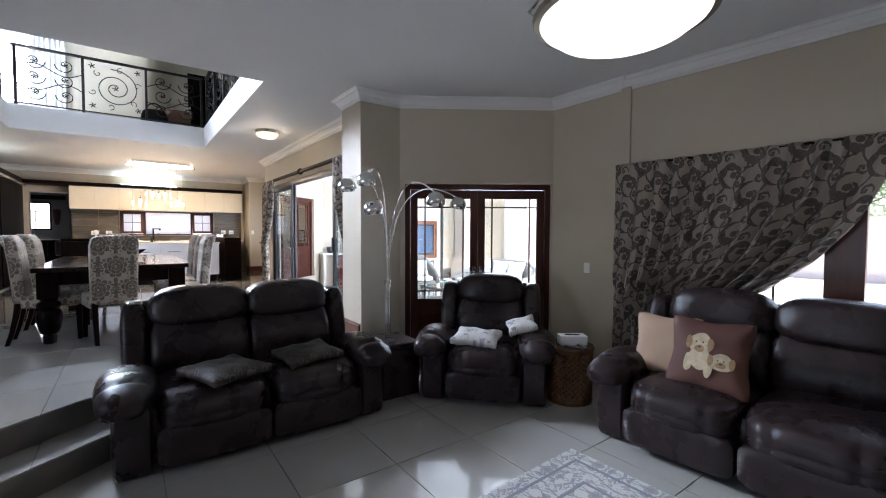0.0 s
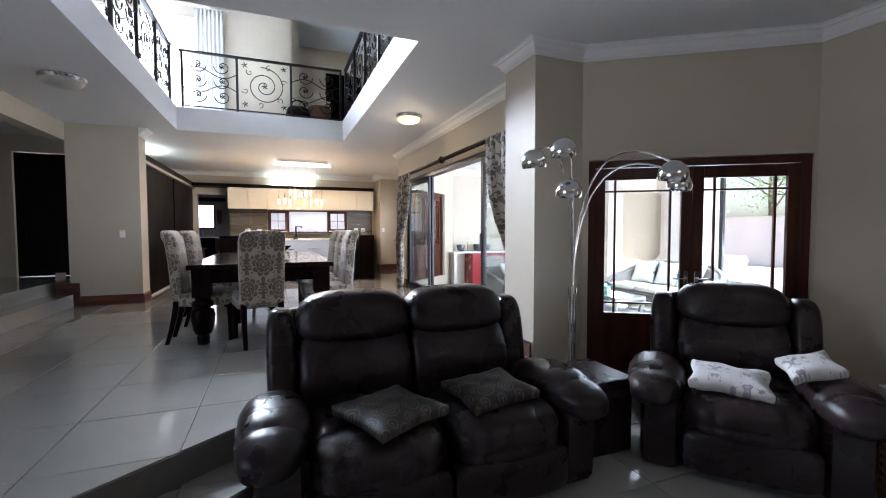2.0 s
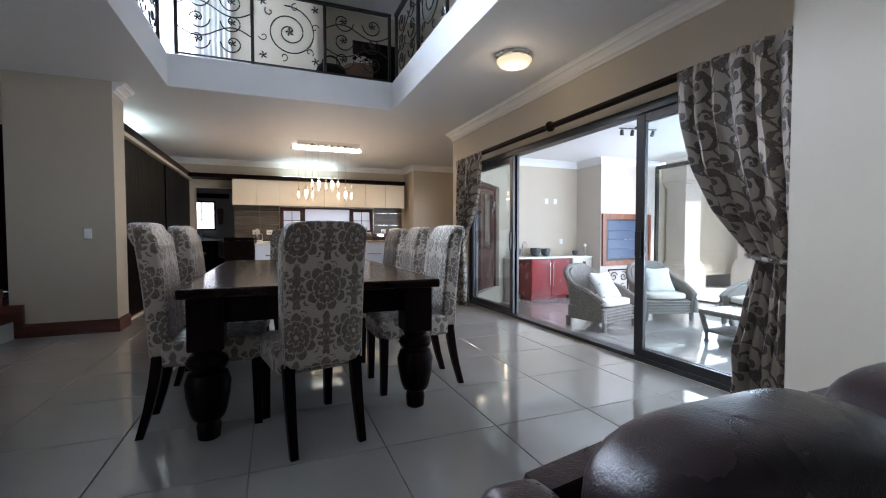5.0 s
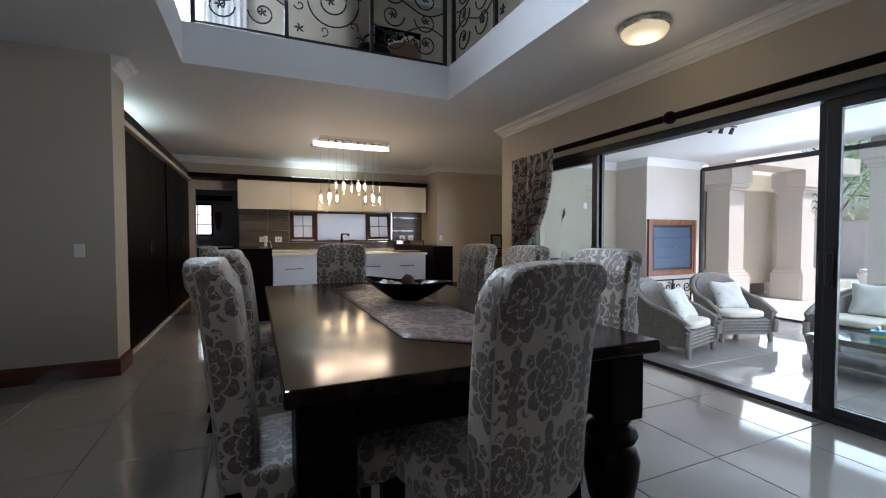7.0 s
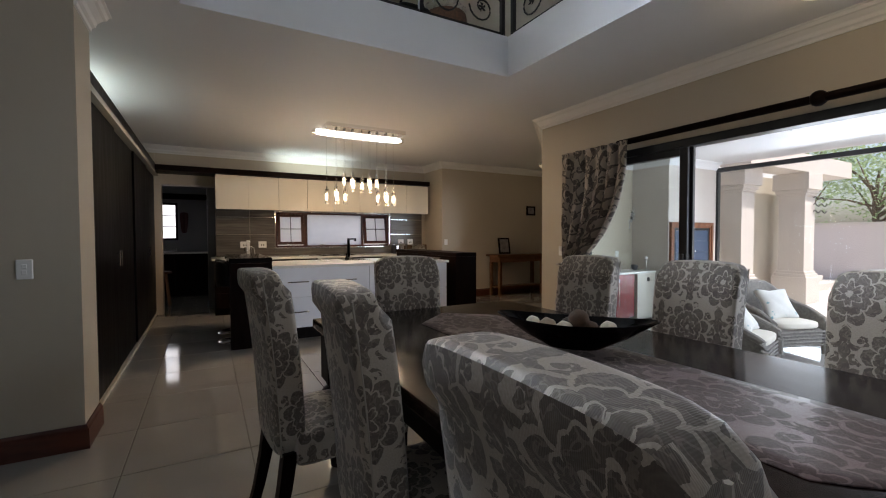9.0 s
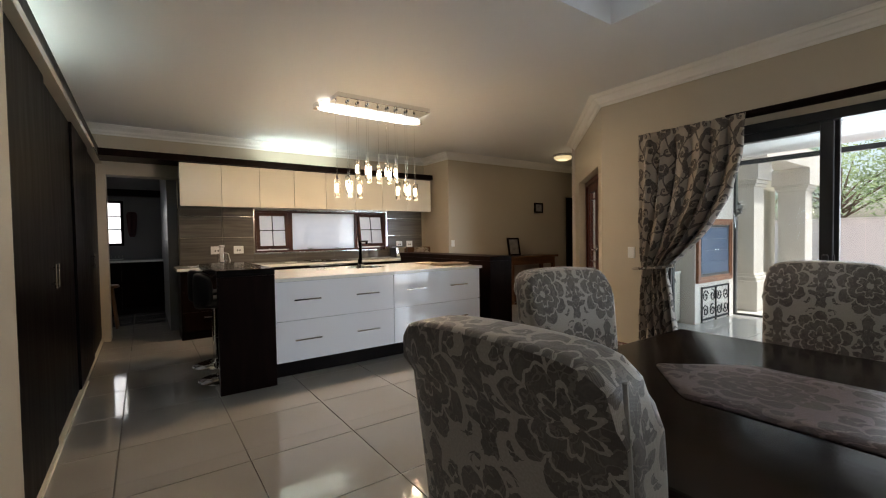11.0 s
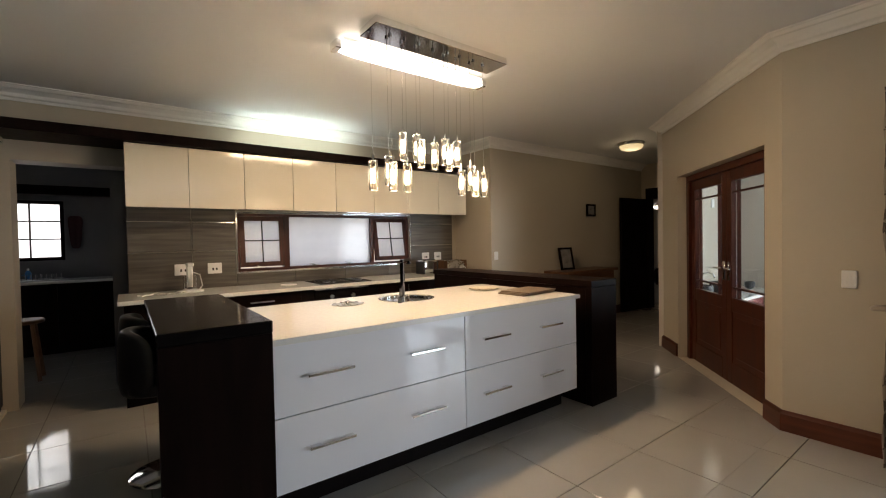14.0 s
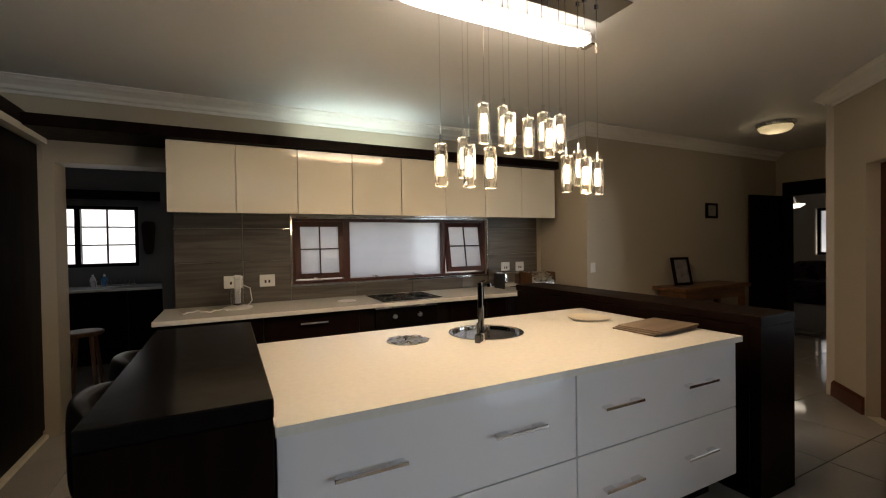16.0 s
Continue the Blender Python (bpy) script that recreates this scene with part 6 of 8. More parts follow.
box(bm, -0.032, 0.032, -0.025, 0.025, 0, 0.049, 0.004)
part("base", bm, CHROME, tp, "bright chrome base block")
bm = bm_new()
box(bm, -0.075, -0.034, -0.014, 0.014, 0.006, 0.05, 0.003)
box(bm, -0.066, -0.052, -0.007, 0.007, 0.051, 0.11, 0.003)
part("lever", bm, CHROME_DARK_REFLECTION, tp)
ld = thing("waste_chute", "round steel waste chute set in the worktop", "waste chute", "", pose(0.31, 11.47, 0.90))
bm = bm_new()
lathe(bm, [(0.115, 0.0), (0.118, 0.004), (0.10, 0.007), (0.05, 0.004), (0.045, -0.004 + 0.006), (0.0, 0.003)], n=32)
part("disc", bm, STEEL, ld, "", True)
bm = bm_new()
lathe(bm, [(0.012, 0.003), (0.022, 0.016), (0.018, 0.022), (0.0, 0.024)], n=16)
part("knob", bm, CHROME, ld, "", True)
MATS = grain_mat("placemat_wood", (0.10, 0.075, 0.055), (0.22, 0.17, 0.13), 0.5, stretch=(0.1, 1, 1), coat=0.1)
for k in range(3):
    bm = bm_new()
    box(bm, -0.19, 0.19, -0.135, 0.135, 0, 0.009, 0.002)
    single("placemat", bm, MATS, "grey-brown rectangular placemat in a stack", "placemat", "stacked placemats", pose(1.66 + 0.006 * k, 11.0 - 0.01 * k, 0.9008 + 0.0098 * k, 0, 0, 3 + 2 * k))
pl8 = thing("plate", "round pale plate lying on the island", "plate", "", pose(1.58, 11.42, 0.9005))
bm = bm_new()
lathe(bm, [(0.06, 0.0), (0.075, 0.002), (0.135, 0.012), (0.138, 0.015), (0.08, 0.006), (0.0, 0.005)], n=36)
part("dish", bm, CREAM, pl8, "", True)

# back run: base units, worktop, hob, oven
for x0, x1, kind in ((-0.98, -0.30, "drawers"), (-0.30, 0.46, "drawers"), (1.34, 2.02, "doors"), (2.02, 2.78, "doors")):
    e = thing("base_cabinet", "espresso wood base cabinet under the worktop", "cabinet", "kitchen base cabinets")
    bm = bm_new()
    box(bm, x0 + 0.001, x1 - 0.001, 12.95, 13.55, 0.1, 0.862)
    part("body", bm, DARK, e)
    bm = bm_new()
    box(bm, x0 + 0.001, x1 - 0.001, 13.0, 13.5, 0, 0.1)
    part("plinth", bm, DARK_M, e)
    if kind == "drawers":
        for z0, z1 in ((0.11, 0.35), (0.354, 0.60), (0.604, 0.855)):
            bm = bm_new()
            box(bm, x0 + 0.003, x1 - 0.003, 12.928, 12.949, z0, z1, 0.002)
            d = part("drawer", bm, DARK, e)
            bm = bm_new()
            bar_handle(bm, (x0 + x1) / 2, 12.928, z1 - 0.07, 0.22)
            part("handle", bm, CHROME, d)
    else:
        mx = (x0 + x1) / 2
        for a, b, hx in ((x0 + 0.003, mx - 0.002, mx - 0.05), (mx + 0.002, x1 - 0.003, mx + 0.05)):
            bm = bm_new()
            box(bm, a, b, 12.928, 12.949, 0.11, 0.855, 0.002)
            d = part("door", bm, DARK, e)
            bm = bm_new()
            bar_handle(bm, hx, 12.928, 0.76, 0.14, True)
            part("handle", bm, CHROME, d)
ov = thing("oven", "built-in black oven under the hob", "oven")
bm = bm_new()
box(bm, 0.465, 1.335, 12.95, 13.5, 0.02, 0.862)
part("body", bm, DARK_M, ov)
bm = bm_new()
box(bm, 0.60, 1.20, 12.925, 12.949, 0.14, 0.66, 0.003)
d = part("door", bm, SLATE, ov, "black glass oven door")
bm = bm_new()
box(bm, 0.60, 1.20, 12.89, 12.908, 0.635, 0.655, 0.004)
box(bm, 0.66, 0.68, 12.908, 12.925, 0.638, 0.652)
box(bm, 1.12, 1.14, 12.908, 12.925, 0.638, 0.652)
part("handle", bm, STEEL, d)
bm = bm_new()
box(bm, 0.60, 1.20, 12.925, 12.949, 0.67, 0.855, 0.003)
pn = part("control_panel", bm, SLATE, ov)
for x in (0.78, 1.02):
    bm = bm_new()
    lathe(bm, [(0.022, 0), (0.02, 0.022), (0.0, 0.024)], n=16, m=Matrix.Translation((x, 12.925, 0.77)) @ pose(0, 0, 0, 90))
    part("knob", bm, STEEL, pn, "", True)
bm = bm_new()
box(bm, 0.60, 1.20, 12.918, 12.93, 0.845, 0.861)
part("trim", bm, STEEL, ov, "steel edge strip")
wb = thing("worktop", "cream quartz worktop along the back wall", "worktop")
bm = bm_new()
box(bm, -1.02, 2.82, 12.88, 13.56, 0.865, 0.90, 0.003)
part("slab", bm, QUARTZ, wb)
hb = thing("hob", "black glass ceramic hob set in the worktop", "hob", "", pose(0.98, 13.22, 0.9005))
bm = bm_new()
box(bm, -0.30, 0.30, -0.25, 0.25, 0, 0.006, 0.002)
part("glass", bm, SLATE, hb)
for x, y, r in ((-0.15, 0.11, 0.09), (0.15, 0.11, 0.08), (-0.15, -0.11, 0.075), (0.15, -0.11, 0.095)):
    bm = bm_new()
    lathe(bm, [(r, 0.0062), (r, 0.0070), (r - 0.004, 0.0070), (r - 0.004, 0.0062)], x, y, 28)
    part("ring", bm, STEEL, hb)

# wall cabinets
for k in range(4):
    x0 = -0.945 + 0.951 * k
    e = thing("wall_cabinet", "glossy cream wall cabinet with two flat doors", "cabinet", "kitchen wall cabinets")
    bm = bm_new()
    box(bm, x0 + 0.001, x0 + 0.950, 13.19, 13.565, 1.70, 2.236)
    part("body", bm, CREAM, e)
    for j in range(2):
        bm = bm_new()
        a = x0 + 0.4755 * j
        box(bm, a + 0.0025, a + 0.473, 13.165, 13.189, 1.686, 2.236, 0.002)
        part("door", bm, CREAM, e)
    bm = bm_new()
    box(bm, x0 + 0.02, x0 + 0.93, 13.195, 13.215, 1.688, 1.699)
    part("edge_strip", bm, STEEL, e)
fa = thing("pelmet", "dark wooden pelmet above the cabinets", "pelmet")
bm = bm_new()
box(bm, -1.735, 2.865, 13.10, 13.56, 2.242, 2.325, 0.003)
part("board", bm, DARK, fa)
bm = bm_new()
box(bm, 0.05, 1.25, 13.36, 13.40, 2.328, 2.36)
part("tube_lamp", bm, glow_mat("tube_cool", (0.82, 1.0, 0.95), 6.0), fa, "hidden fluorescent tube on top")
area_light("pelmet_tube_light", 0.65, 13.36, 2.38, (0.65, 13.3, 3), 1.2, 0.05, 1.3, (0.80, 1.0, 0.93))

# sockets, coffee maker, toaster, bread bin
for x, z, w in ((-0.50, 1.10, 0.075), (-0.22, 1.10, 0.065), (2.42, 1.12, 0.06), (2.63, 1.12, 0.06)):
    e = thing("power_socket", "white plastic wall socket on the splashback", "socket", "kitchen sockets", pose(x, 13.556, z))
    bm = bm_new()
    box(bm, -w, w, -0.012, 0, -0.055, 0.055, 0.004)
    part("plate", bm, PLASTIC, e)
    bm = bm_new()
    for dx in (-0.25, 0.25):
        box(bm, dx * w - 0.008, dx * w + 0.008, -0.0135, -0.0121, -0.02, 0.005)
    part("hole", bm, BLACK, e)
# a coffee maker: stand with an overhanging head and a jug below
kt = thing("blender", "white coffee maker with a stand and a clear jug", "blender", "", pose(-0.47, 13.28, 0.9005))
bm = bm_new()
lathe(bm, [(0.11, 0), (0.115, 0.01), (0.06, 0.025), (0.03, 0.03)], n=24)
part("base", bm, PLASTIC, kt, "", True)
bm = bm_new()
box(bm, -0.025, 0.025, 0.03, 0.075, 0.02, 0.24, 0.008)
box(bm, -0.03, 0.03, -0.05, 0.075, 0.24, 0.275, 0.01)
part("stand", bm, PLASTIC, kt)
bm = bm_new()
lathe(bm, [(0.045, 0.03), (0.055, 0.05), (0.06, 0.13), (0.056, 0.16), (0.052, 0.16), (0.055, 0.13), (0.05, 0.05), (0.0, 0.036)], -0.005, -0.03, 24)
part("jug", bm, GLASS, kt, "clear plastic jug", True)
cb = thing("cable", "white cable lying on the worktop", "cable")
bm = bm_new()
tube(bm, [(-0.55 - 0.03 * k, 13.18 + 0.05 * math.sin(k * 1.1), 0.906 + 0.006 * (k % 2)) for k in range(12)], 0.006, 6)
tube(bm, [(-0.40, 13.30, 0.91), (-0.36, 13.36, 0.95), (-0.37, 13.45, 1.05), (-0.46, 13.54, 1.09)], 0.005, 6)
part("cord", bm, PLASTIC, cb, "", True)
bm = bm_new()
lathe(bm, [(0.08, 0), (0.085, 0.004), (0.08, 0.008), (0, 0.007)], n=28)
single("trivet", bm, PLASTIC, "small round white trivet on the worktop", "trivet", "", pose(0.42, 13.2, 0.9005), True)
to = thing("toaster", "chrome and black two-slot toaster", "toaster", "", pose(2.27, 13.30, 0.9005, 0, 0, 6))
bm = bm_new()
soft(bm, (0, 0, 0.105), (0.25, 0.17, 0.17), 7, 10)
part("body", bm, CHROME, to, "", True)
for x in (-0.13, 0.10):
    bm = bm_new()
    box(bm, x, x + 0.03, -0.085, 0.085, 0.0, 0.17, 0.01)
    part("end_cap", bm, BLACK, to)
bm = bm_new()
box(bm, -0.09, 0.09, -0.05, -0.02, 0.1885, 0.193)
box(bm, -0.09, 0.09, 0.02, 0.05, 0.1885, 0.193)
part("slot", bm, BLACK, to)
bb = thing("bread_bin", "steel roll-top bread bin with wooden ends", "bread bin", "", pose(2.62, 13.22, 0.9005, 0, 0, -4))
bm = bm_new()
rings = []
for x in (-0.15, 0.15):
    rings.append([bm.verts.new((x, y, z)) for y, z in ((-0.13, 0.01), (-0.135, 0.05), (-0.11, 0.11), (-0.05, 0.15), (0.03, 0.165), (0.12, 0.165), (0.12, 0.01))])
for k in range(7):
    bm.faces.new((rings[0][k], rings[0][(k + 1) % 7], rings[1][(k + 1) % 7], rings[1][k]))
bm.faces.new(rings[0])
bm.faces.new(list(reversed(rings[1])))
part("lid", bm, STEEL, bb, "", True)
for x in (-0.163, 0.151):
    bm = bm_new()
    box(bm, x, x + 0.012, -0.135, 0.125, 0.0, 0.17, 0.004)
    part("end_panel", bm, DRUM, bb)

# splashback tiles
SPL = part("splashback", box(bm_new(), -0.94, 2.90, 13.562, 13.569, 0.9, 1.03), GROUT)
tagged(SPL, "dark grout bed behind the splashback tiles", "wall", "", "structure")
for x0, x1 in ((-0.94, -0.42), (-0.416, -0.014), (2.184, 2.90)):
    for z0, z1 in ((0.902, 1.275), (1.281, 1.572), (1.578, 1.70)):
        bm = bm_new()
        box(bm, x0, x1, 13.552, 13.5685, z0, z1, 0.002)
        part("tile", bm, SPLASH, SPL)
for x0, x1 in ((-0.01, 0.60), (0.604, 1.21), (1.214, 1.82), (1.824, 2.18)):
    bm = bm_new()
    box(bm, x0, x1, 13.550, 13.561, 0.902, 1.026, 0.002)
    part("tile", bm, SPLASH, SPL)
bm = bm_new()
for z in (1.2752, 1.5722):
    box(bm, -0.94, -0.014, 13.5505, 13.556, z, z + 0.0056)
    box(bm, 2.184, 2.90, 13.5505, 13.556, z, z + 0.0056)
part("trim", bm, CHROME, SPL, "thin metal tile trim")

# tall dark cupboard wall
wd = thing("tall_cupboard", "wall of tall espresso wood cupboards with flat doors", "cupboard")
bm = bm_new()
box(bm, -2.44, -1.80, 9.03, 13.54, 0.0, 2.2)
part("body", bm, EBONY, wd)
for k in range(4):
    y0, y1 = 9.04 + 1.128 * k, 9.04 + 1.128 * (k + 1)
    bm = bm_new()
    box(bm, -1.797, -1.772 - 0.018 * (k % 2), y0 + 0.004, y1 - 0.004, 0.06, 2.195, 0.003)
    d = part("door", bm, EBONY, wd)
    hy = y0 + 0.05 if k % 2 else y1 - 0.05
    bm = bm_new()
    box(bm, -1.752, -1.744, hy - 0.006, hy + 0.006, 0.98, 1.12, 0.002)
    box(bm, -1.771, -1.752, hy - 0.005, hy + 0.005, 1.0, 1.012)
    box(bm, -1.771, -1.752, hy - 0.005, hy + 0.005, 1.088, 1.10)
    part("handle", bm, CHROME, d)
bm = bm_new()
box(bm, -1.80, -1.728, 9.03, 13.54, 2.202, 2.25)
part("light_strip", bm, CREAM, wd, "pale strip above the doors")
bm = bm_new()
box(bm, -2.0, -1.735, 9.03, 13.56, 2.252, 2.35, 0.003)
part("cornice", bm, DARK, wd)
bm = bm_new()
box(bm, -1.80, -1.768, 9.03, 13.54, 0.0, 0.028)
part("plinth", bm, CREAM, wd, "pale plinth strip")
bm = bm_new()
box(bm, -2.25, -2.21, 10.0, 11.2, 2.24, 2.28)
part("tube_lamp", bm, glow_mat("tube_cool_side", (0.82, 1.0, 0.95), 6.0), wd, "hidden fluorescent tube on top")
area_light("cupboard_tube_light", -2.1, 10.6, 2.38, (-2.1, 10.6, 3), 0.08, 1.2, 2.2, (0.80, 1.0, 0.93))

# linear ceiling lamp and pendant cluster
tl = thing("tube_lamp", "bright white linear ceiling lamp with chrome ends", "lamp", "", pose(0.82, 11.28, CEIL))
bm = bm_new()
soft(bm, (0, 0, -0.05), (1.22, 0.115, 0.062), 5, 12)
part("diffuser", bm, glow_mat("tube_lit", (1.0, 0.96, 0.86), 6.0), tl, "glowing white diffuser", True)
bm = bm_new()
for s in (-1, 1):
    box(bm, s * 0.632 - 0.022, s * 0.632 + 0.022, -0.05, 0.05, -0.078, -0.018, 0.006)
box(bm, -0.6, 0.6, -0.05, 0.05, -0.02, 0)
part("end_cap", bm, CHROME, tl)
area_light("tube_lamp_light", 0.82, 11.28, 2.565, (0.82, 11.28, 0), 1.2, 0.12, 23, (1.0, 0.72, 0.44))
pf = thing("pendant_lamp", "chrome ceiling plate with crystal pendant lights on wires", "lamp")
bm = bm_new()
box(bm, 0.26, 1.34, 10.86, 11.08, CEIL - 0.05, CEIL - 0.001, 0.004)
part("ceiling_plate", bm, CHROME, pf)
BULB = glow_mat("pendant_bulb", (1.0, 0.84, 0.58), 7.0)
for i in range(9):
    for j in range(1 if i in (0, 4, 8) else 2):
        x = 0.285 + 0.114 * i + 0.006 * ((i * 5 + j * 3) % 3 - 1)
        y = 10.975 if i in (0, 4, 8) else 10.953 + 0.045 * j
        low = i in (0, 1, 7, 8) or (i in (2, 6) and j == 0)
        zt = (1.865 if low else 2.03) + 0.022 * ((i * 3 + j * 5) % 3 - 1)
        bm = bm_new()
        tube(bm, [(x, y, zt + 0.03), (x, y, CEIL - 0.05)], 0.0022, 5)
        lathe(bm, [(0.012, CEIL - 0.062), (0.012, CEIL - 0.05)], x, y, 10)
        w = part("wire", bm, CHROME, pf, "", True)
        bm = bm_new()
        tube(bm, [(x, y, zt - 0.02), (x, y, zt + 0.035)], 0.008, 8)
        part("cap", bm, CHROME, w, "", True)
        bm = bm_new()
        box(bm, x - 0.022, x + 0.022, y - 0.022, y + 0.022, zt - 0.185, zt, 0.005)
        g = part("crystal", bm, CRYSTAL, w, "square clear crystal shade")
        g.visible_shadow = False
        bm = bm_new()
        soft(bm, (x, y, zt - 0.095), (0.017, 0.017, 0.09), 4, 6)
        part("bulb", bm, BULB, w, "glowing warm bulb", True)
for x, z in ((0.35, 1.72), (0.61, 1.86), (0.87, 1.86), (1.13, 1.72)):
    point_light("pendant_light", x, 10.97, z - 0.06, 1.7, (1.0, 0.70, 0.40), 0.04)

# scullery
su = thing("scullery_unit", "dark scullery base cupboards with a pale worktop", "cabinet")
bm = bm_new()
box(bm, -3.05, -0.96, 15.86, 16.41, 0.0, 0.885)
part("body", bm, DARK_M, su)
for k in range(3):
    bm = bm_new()
    box(bm, -3.03 + 0.69 * k, -2.35 + 0.69 * k, 15.838, 15.859, 0.1, 0.875, 0.002)
    part("door", bm, DARK, su)
bm = bm_new()
box(bm, -3.05, -0.955, 15.82, 16.415, 0.888, 0.92, 0.003)
part("worktop", bm, QUARTZ, su)
dr = thing("dish_rack", "chrome wire dish rack beside the scullery sink", "dish rack", "", pose(-1.85, 16.1, 0.92))
bm = bm_new()
for k in range(9):
    x = -0.2 + 0.05 * k
    tube(bm, [(x, -0.14, 0.01), (x, -0.13, 0.08), (x, 0.13, 0.08), (x, 0.14, 0.01)], 0.003, 4)
tube(bm, [(-0.22, -0.14, 0.02), (0.22, -0.14, 0.02)], 0.004, 5)
tube(bm, [(-0.22, 0.14, 0.02), (0.22, 0.14, 0.02)], 0.004, 5)
part("wires", bm, CHROME, dr)
for x, c in ((-2.10, (0.75, 0.75, 0.75)), (-1.98, (0.05, 0.25, 0.6))):
    b = thing("soap_bottle", "small soap bottle on the window side of the worktop", "bottle", "scullery bottles", pose(x, 16.30, 0.92))
    bm = bm_new()
    lathe(bm, [(0.03, 0), (0.033, 0.01), (0.033, 0.09), (0.022, 0.12), (0.012, 0.13)], n=14)
    part("body", bm, mat("bottle_plastic", c, 0.3), b, "", True)
    bm = bm_new()
    lathe(bm, [(0.012, 0.13), (0.013, 0.155), (0.0, 0.16)], n=10)
    part("cap", bm, PLASTIC, b, "", True)
ss = thing("stool", "small wooden stool in the scullery", "stool", "", pose(-1.80, 14.60, 0))
bm = bm_new()
lathe(bm, [(0.15, 0.58), (0.16, 0.59), (0.16, 0.61), (0.15, 0.62), (0, 0.62)], n=22)
part("seat", bm, DRUM, ss, "", True)
for k in range(4):
    a = math.pi / 4 + math.pi / 2 * k
    bm = bm_new()
    tube(bm, [(0.17 * math.cos(a), 0.17 * math.sin(a), 0), (0.10 * math.cos(a), 0.10 * math.sin(a), 0.585)], 0.018, 8)
    part("leg", bm, DRUM, ss, "", True)
tow = thing("hanging_towel", "dull red cloth hanging beside the scullery window", "towel", "", pose(-1.50, 16.40, 1.55))
bm = bm_new()
soft(bm, (0, -0.02, 0), (0.14, 0.035, 0.45), 5, 10, lambda w, q: Vector((w.x * (1 + 0.25 * q.z), w.y + 0.008 * math.sin(w.x * 90), w.z)))
part("cloth", bm, mat("red_cloth", (0.07, 0.025, 0.028), 0.9), tow, "", True)

# passage: side table, photo, picture, far room
hp = thing("side_table", "brown wooden side table against the passage wall", "table", "", pose(4.65, 12.55, 0))
HWOOD = grain_mat("brown_wood", (0.08, 0.032, 0.014), (0.18, 0.08, 0.035), 0.4, stretch=(0.12, 1, 1))
bm = bm_new()
box(bm, -0.65, 0.65, -0.20, 0.22, 0.82, 0.86, 0.006)
part("tabletop", bm, HWOOD, hp)
bm = bm_new()
box(bm, -0.58, 0.58, -0.16, 0.18, 0.70, 0.818)
part("apron", bm, HWOOD, hp)
for sx in (-1, 1):
    for y in (-0.14, 0.16):
        bm = bm_new()
        box(bm, sx * 0.55 - 0.03, sx * 0.55 + 0.03, y - 0.03, y + 0.03, 0, 0.699, 0.004)
        part("leg", bm, HWOOD, hp)
bm = bm_new()
box(bm, -0.55, 0.55, -0.12, 0.14, 0.18, 0.21)
part("shelf", bm, HWOOD, hp)


def picture(name, label, at, w, h, lean=0):
    e = thing(name, label, "picture", "", at)
    bm = bm_new()
    bars(bm, -w / 2, w / 2, -0.012, 0.012, 0, h, 0.03)
    part("frame", bm, DARK, e)
    bm = bm_new()
    box(bm, -w / 2 + 0.03, w / 2 - 0.03, -0.004, 0.006, 0.03, h - 0.03)
    part("print", bm, mat("photo_print", (0.22, 0.21, 0.20), 0.3, scale=12, vary=0.6), e, "faded grey print")


picture("photo_frame", "dark photo frame leaning on the side table", pose(4.38, 12.62, 0.862, -12, 0, -10), 0.26, 0.34)
picture("wall_picture", "small dark framed picture on the passage wall", pose(5.22, 12.785, 1.69), 0.24, 0.20)
ft = thing("bowl_lamp", "lit glass bowl lamp hanging in the far room", "lamp", "", pose(9.88, 13.92, 2.06))
bm = bm_new()
lathe(bm, [(0.0, -0.05), (0.12, -0.035), (0.2, 0.02), (0.21, 0.04), (0.0, 0.03)], n=26)
part("bowl", bm, glow_mat("far_lamp_glass", (1.0, 0.93, 0.8), 1.5), ft, "", True)
bm = bm_new()
for k in range(3):
    a = 2.1 * k
    tube(bm, [(0.2 * math.cos(a), 0.2 * math.sin(a), 0.03), (0.03 * math.cos(a), 0.03 * math.sin(a), 0.2), (0, 0, 0.62)], 0.008, 6)
part("stem", bm, STEEL, ft, "", True)
fs = thing("couch", "dark couch in the room beyond the passage", "sofa", "", pose(10.9, 13.4, 0))
bm = bm_new()
soft(bm, (0, 0, 0.25), (0.9, 2.2, 0.5), 8, 8)
part("seat", bm, LEATHER, fs, "", True)
bm = bm_new()
soft(bm, (0.32, 0, 0.6), (0.3, 2.2, 0.6), 6, 8)
part("backrest", bm, LEATHER, fs, "", True)
cushion("cushion", "dark scatter cushion on the far couch", LEATHER, Matrix.Translation((10.95, 13.0, 0.88)) @ pose(0, 0, 0, 80, 0, -80), 0.4, 0.4, 0.14)


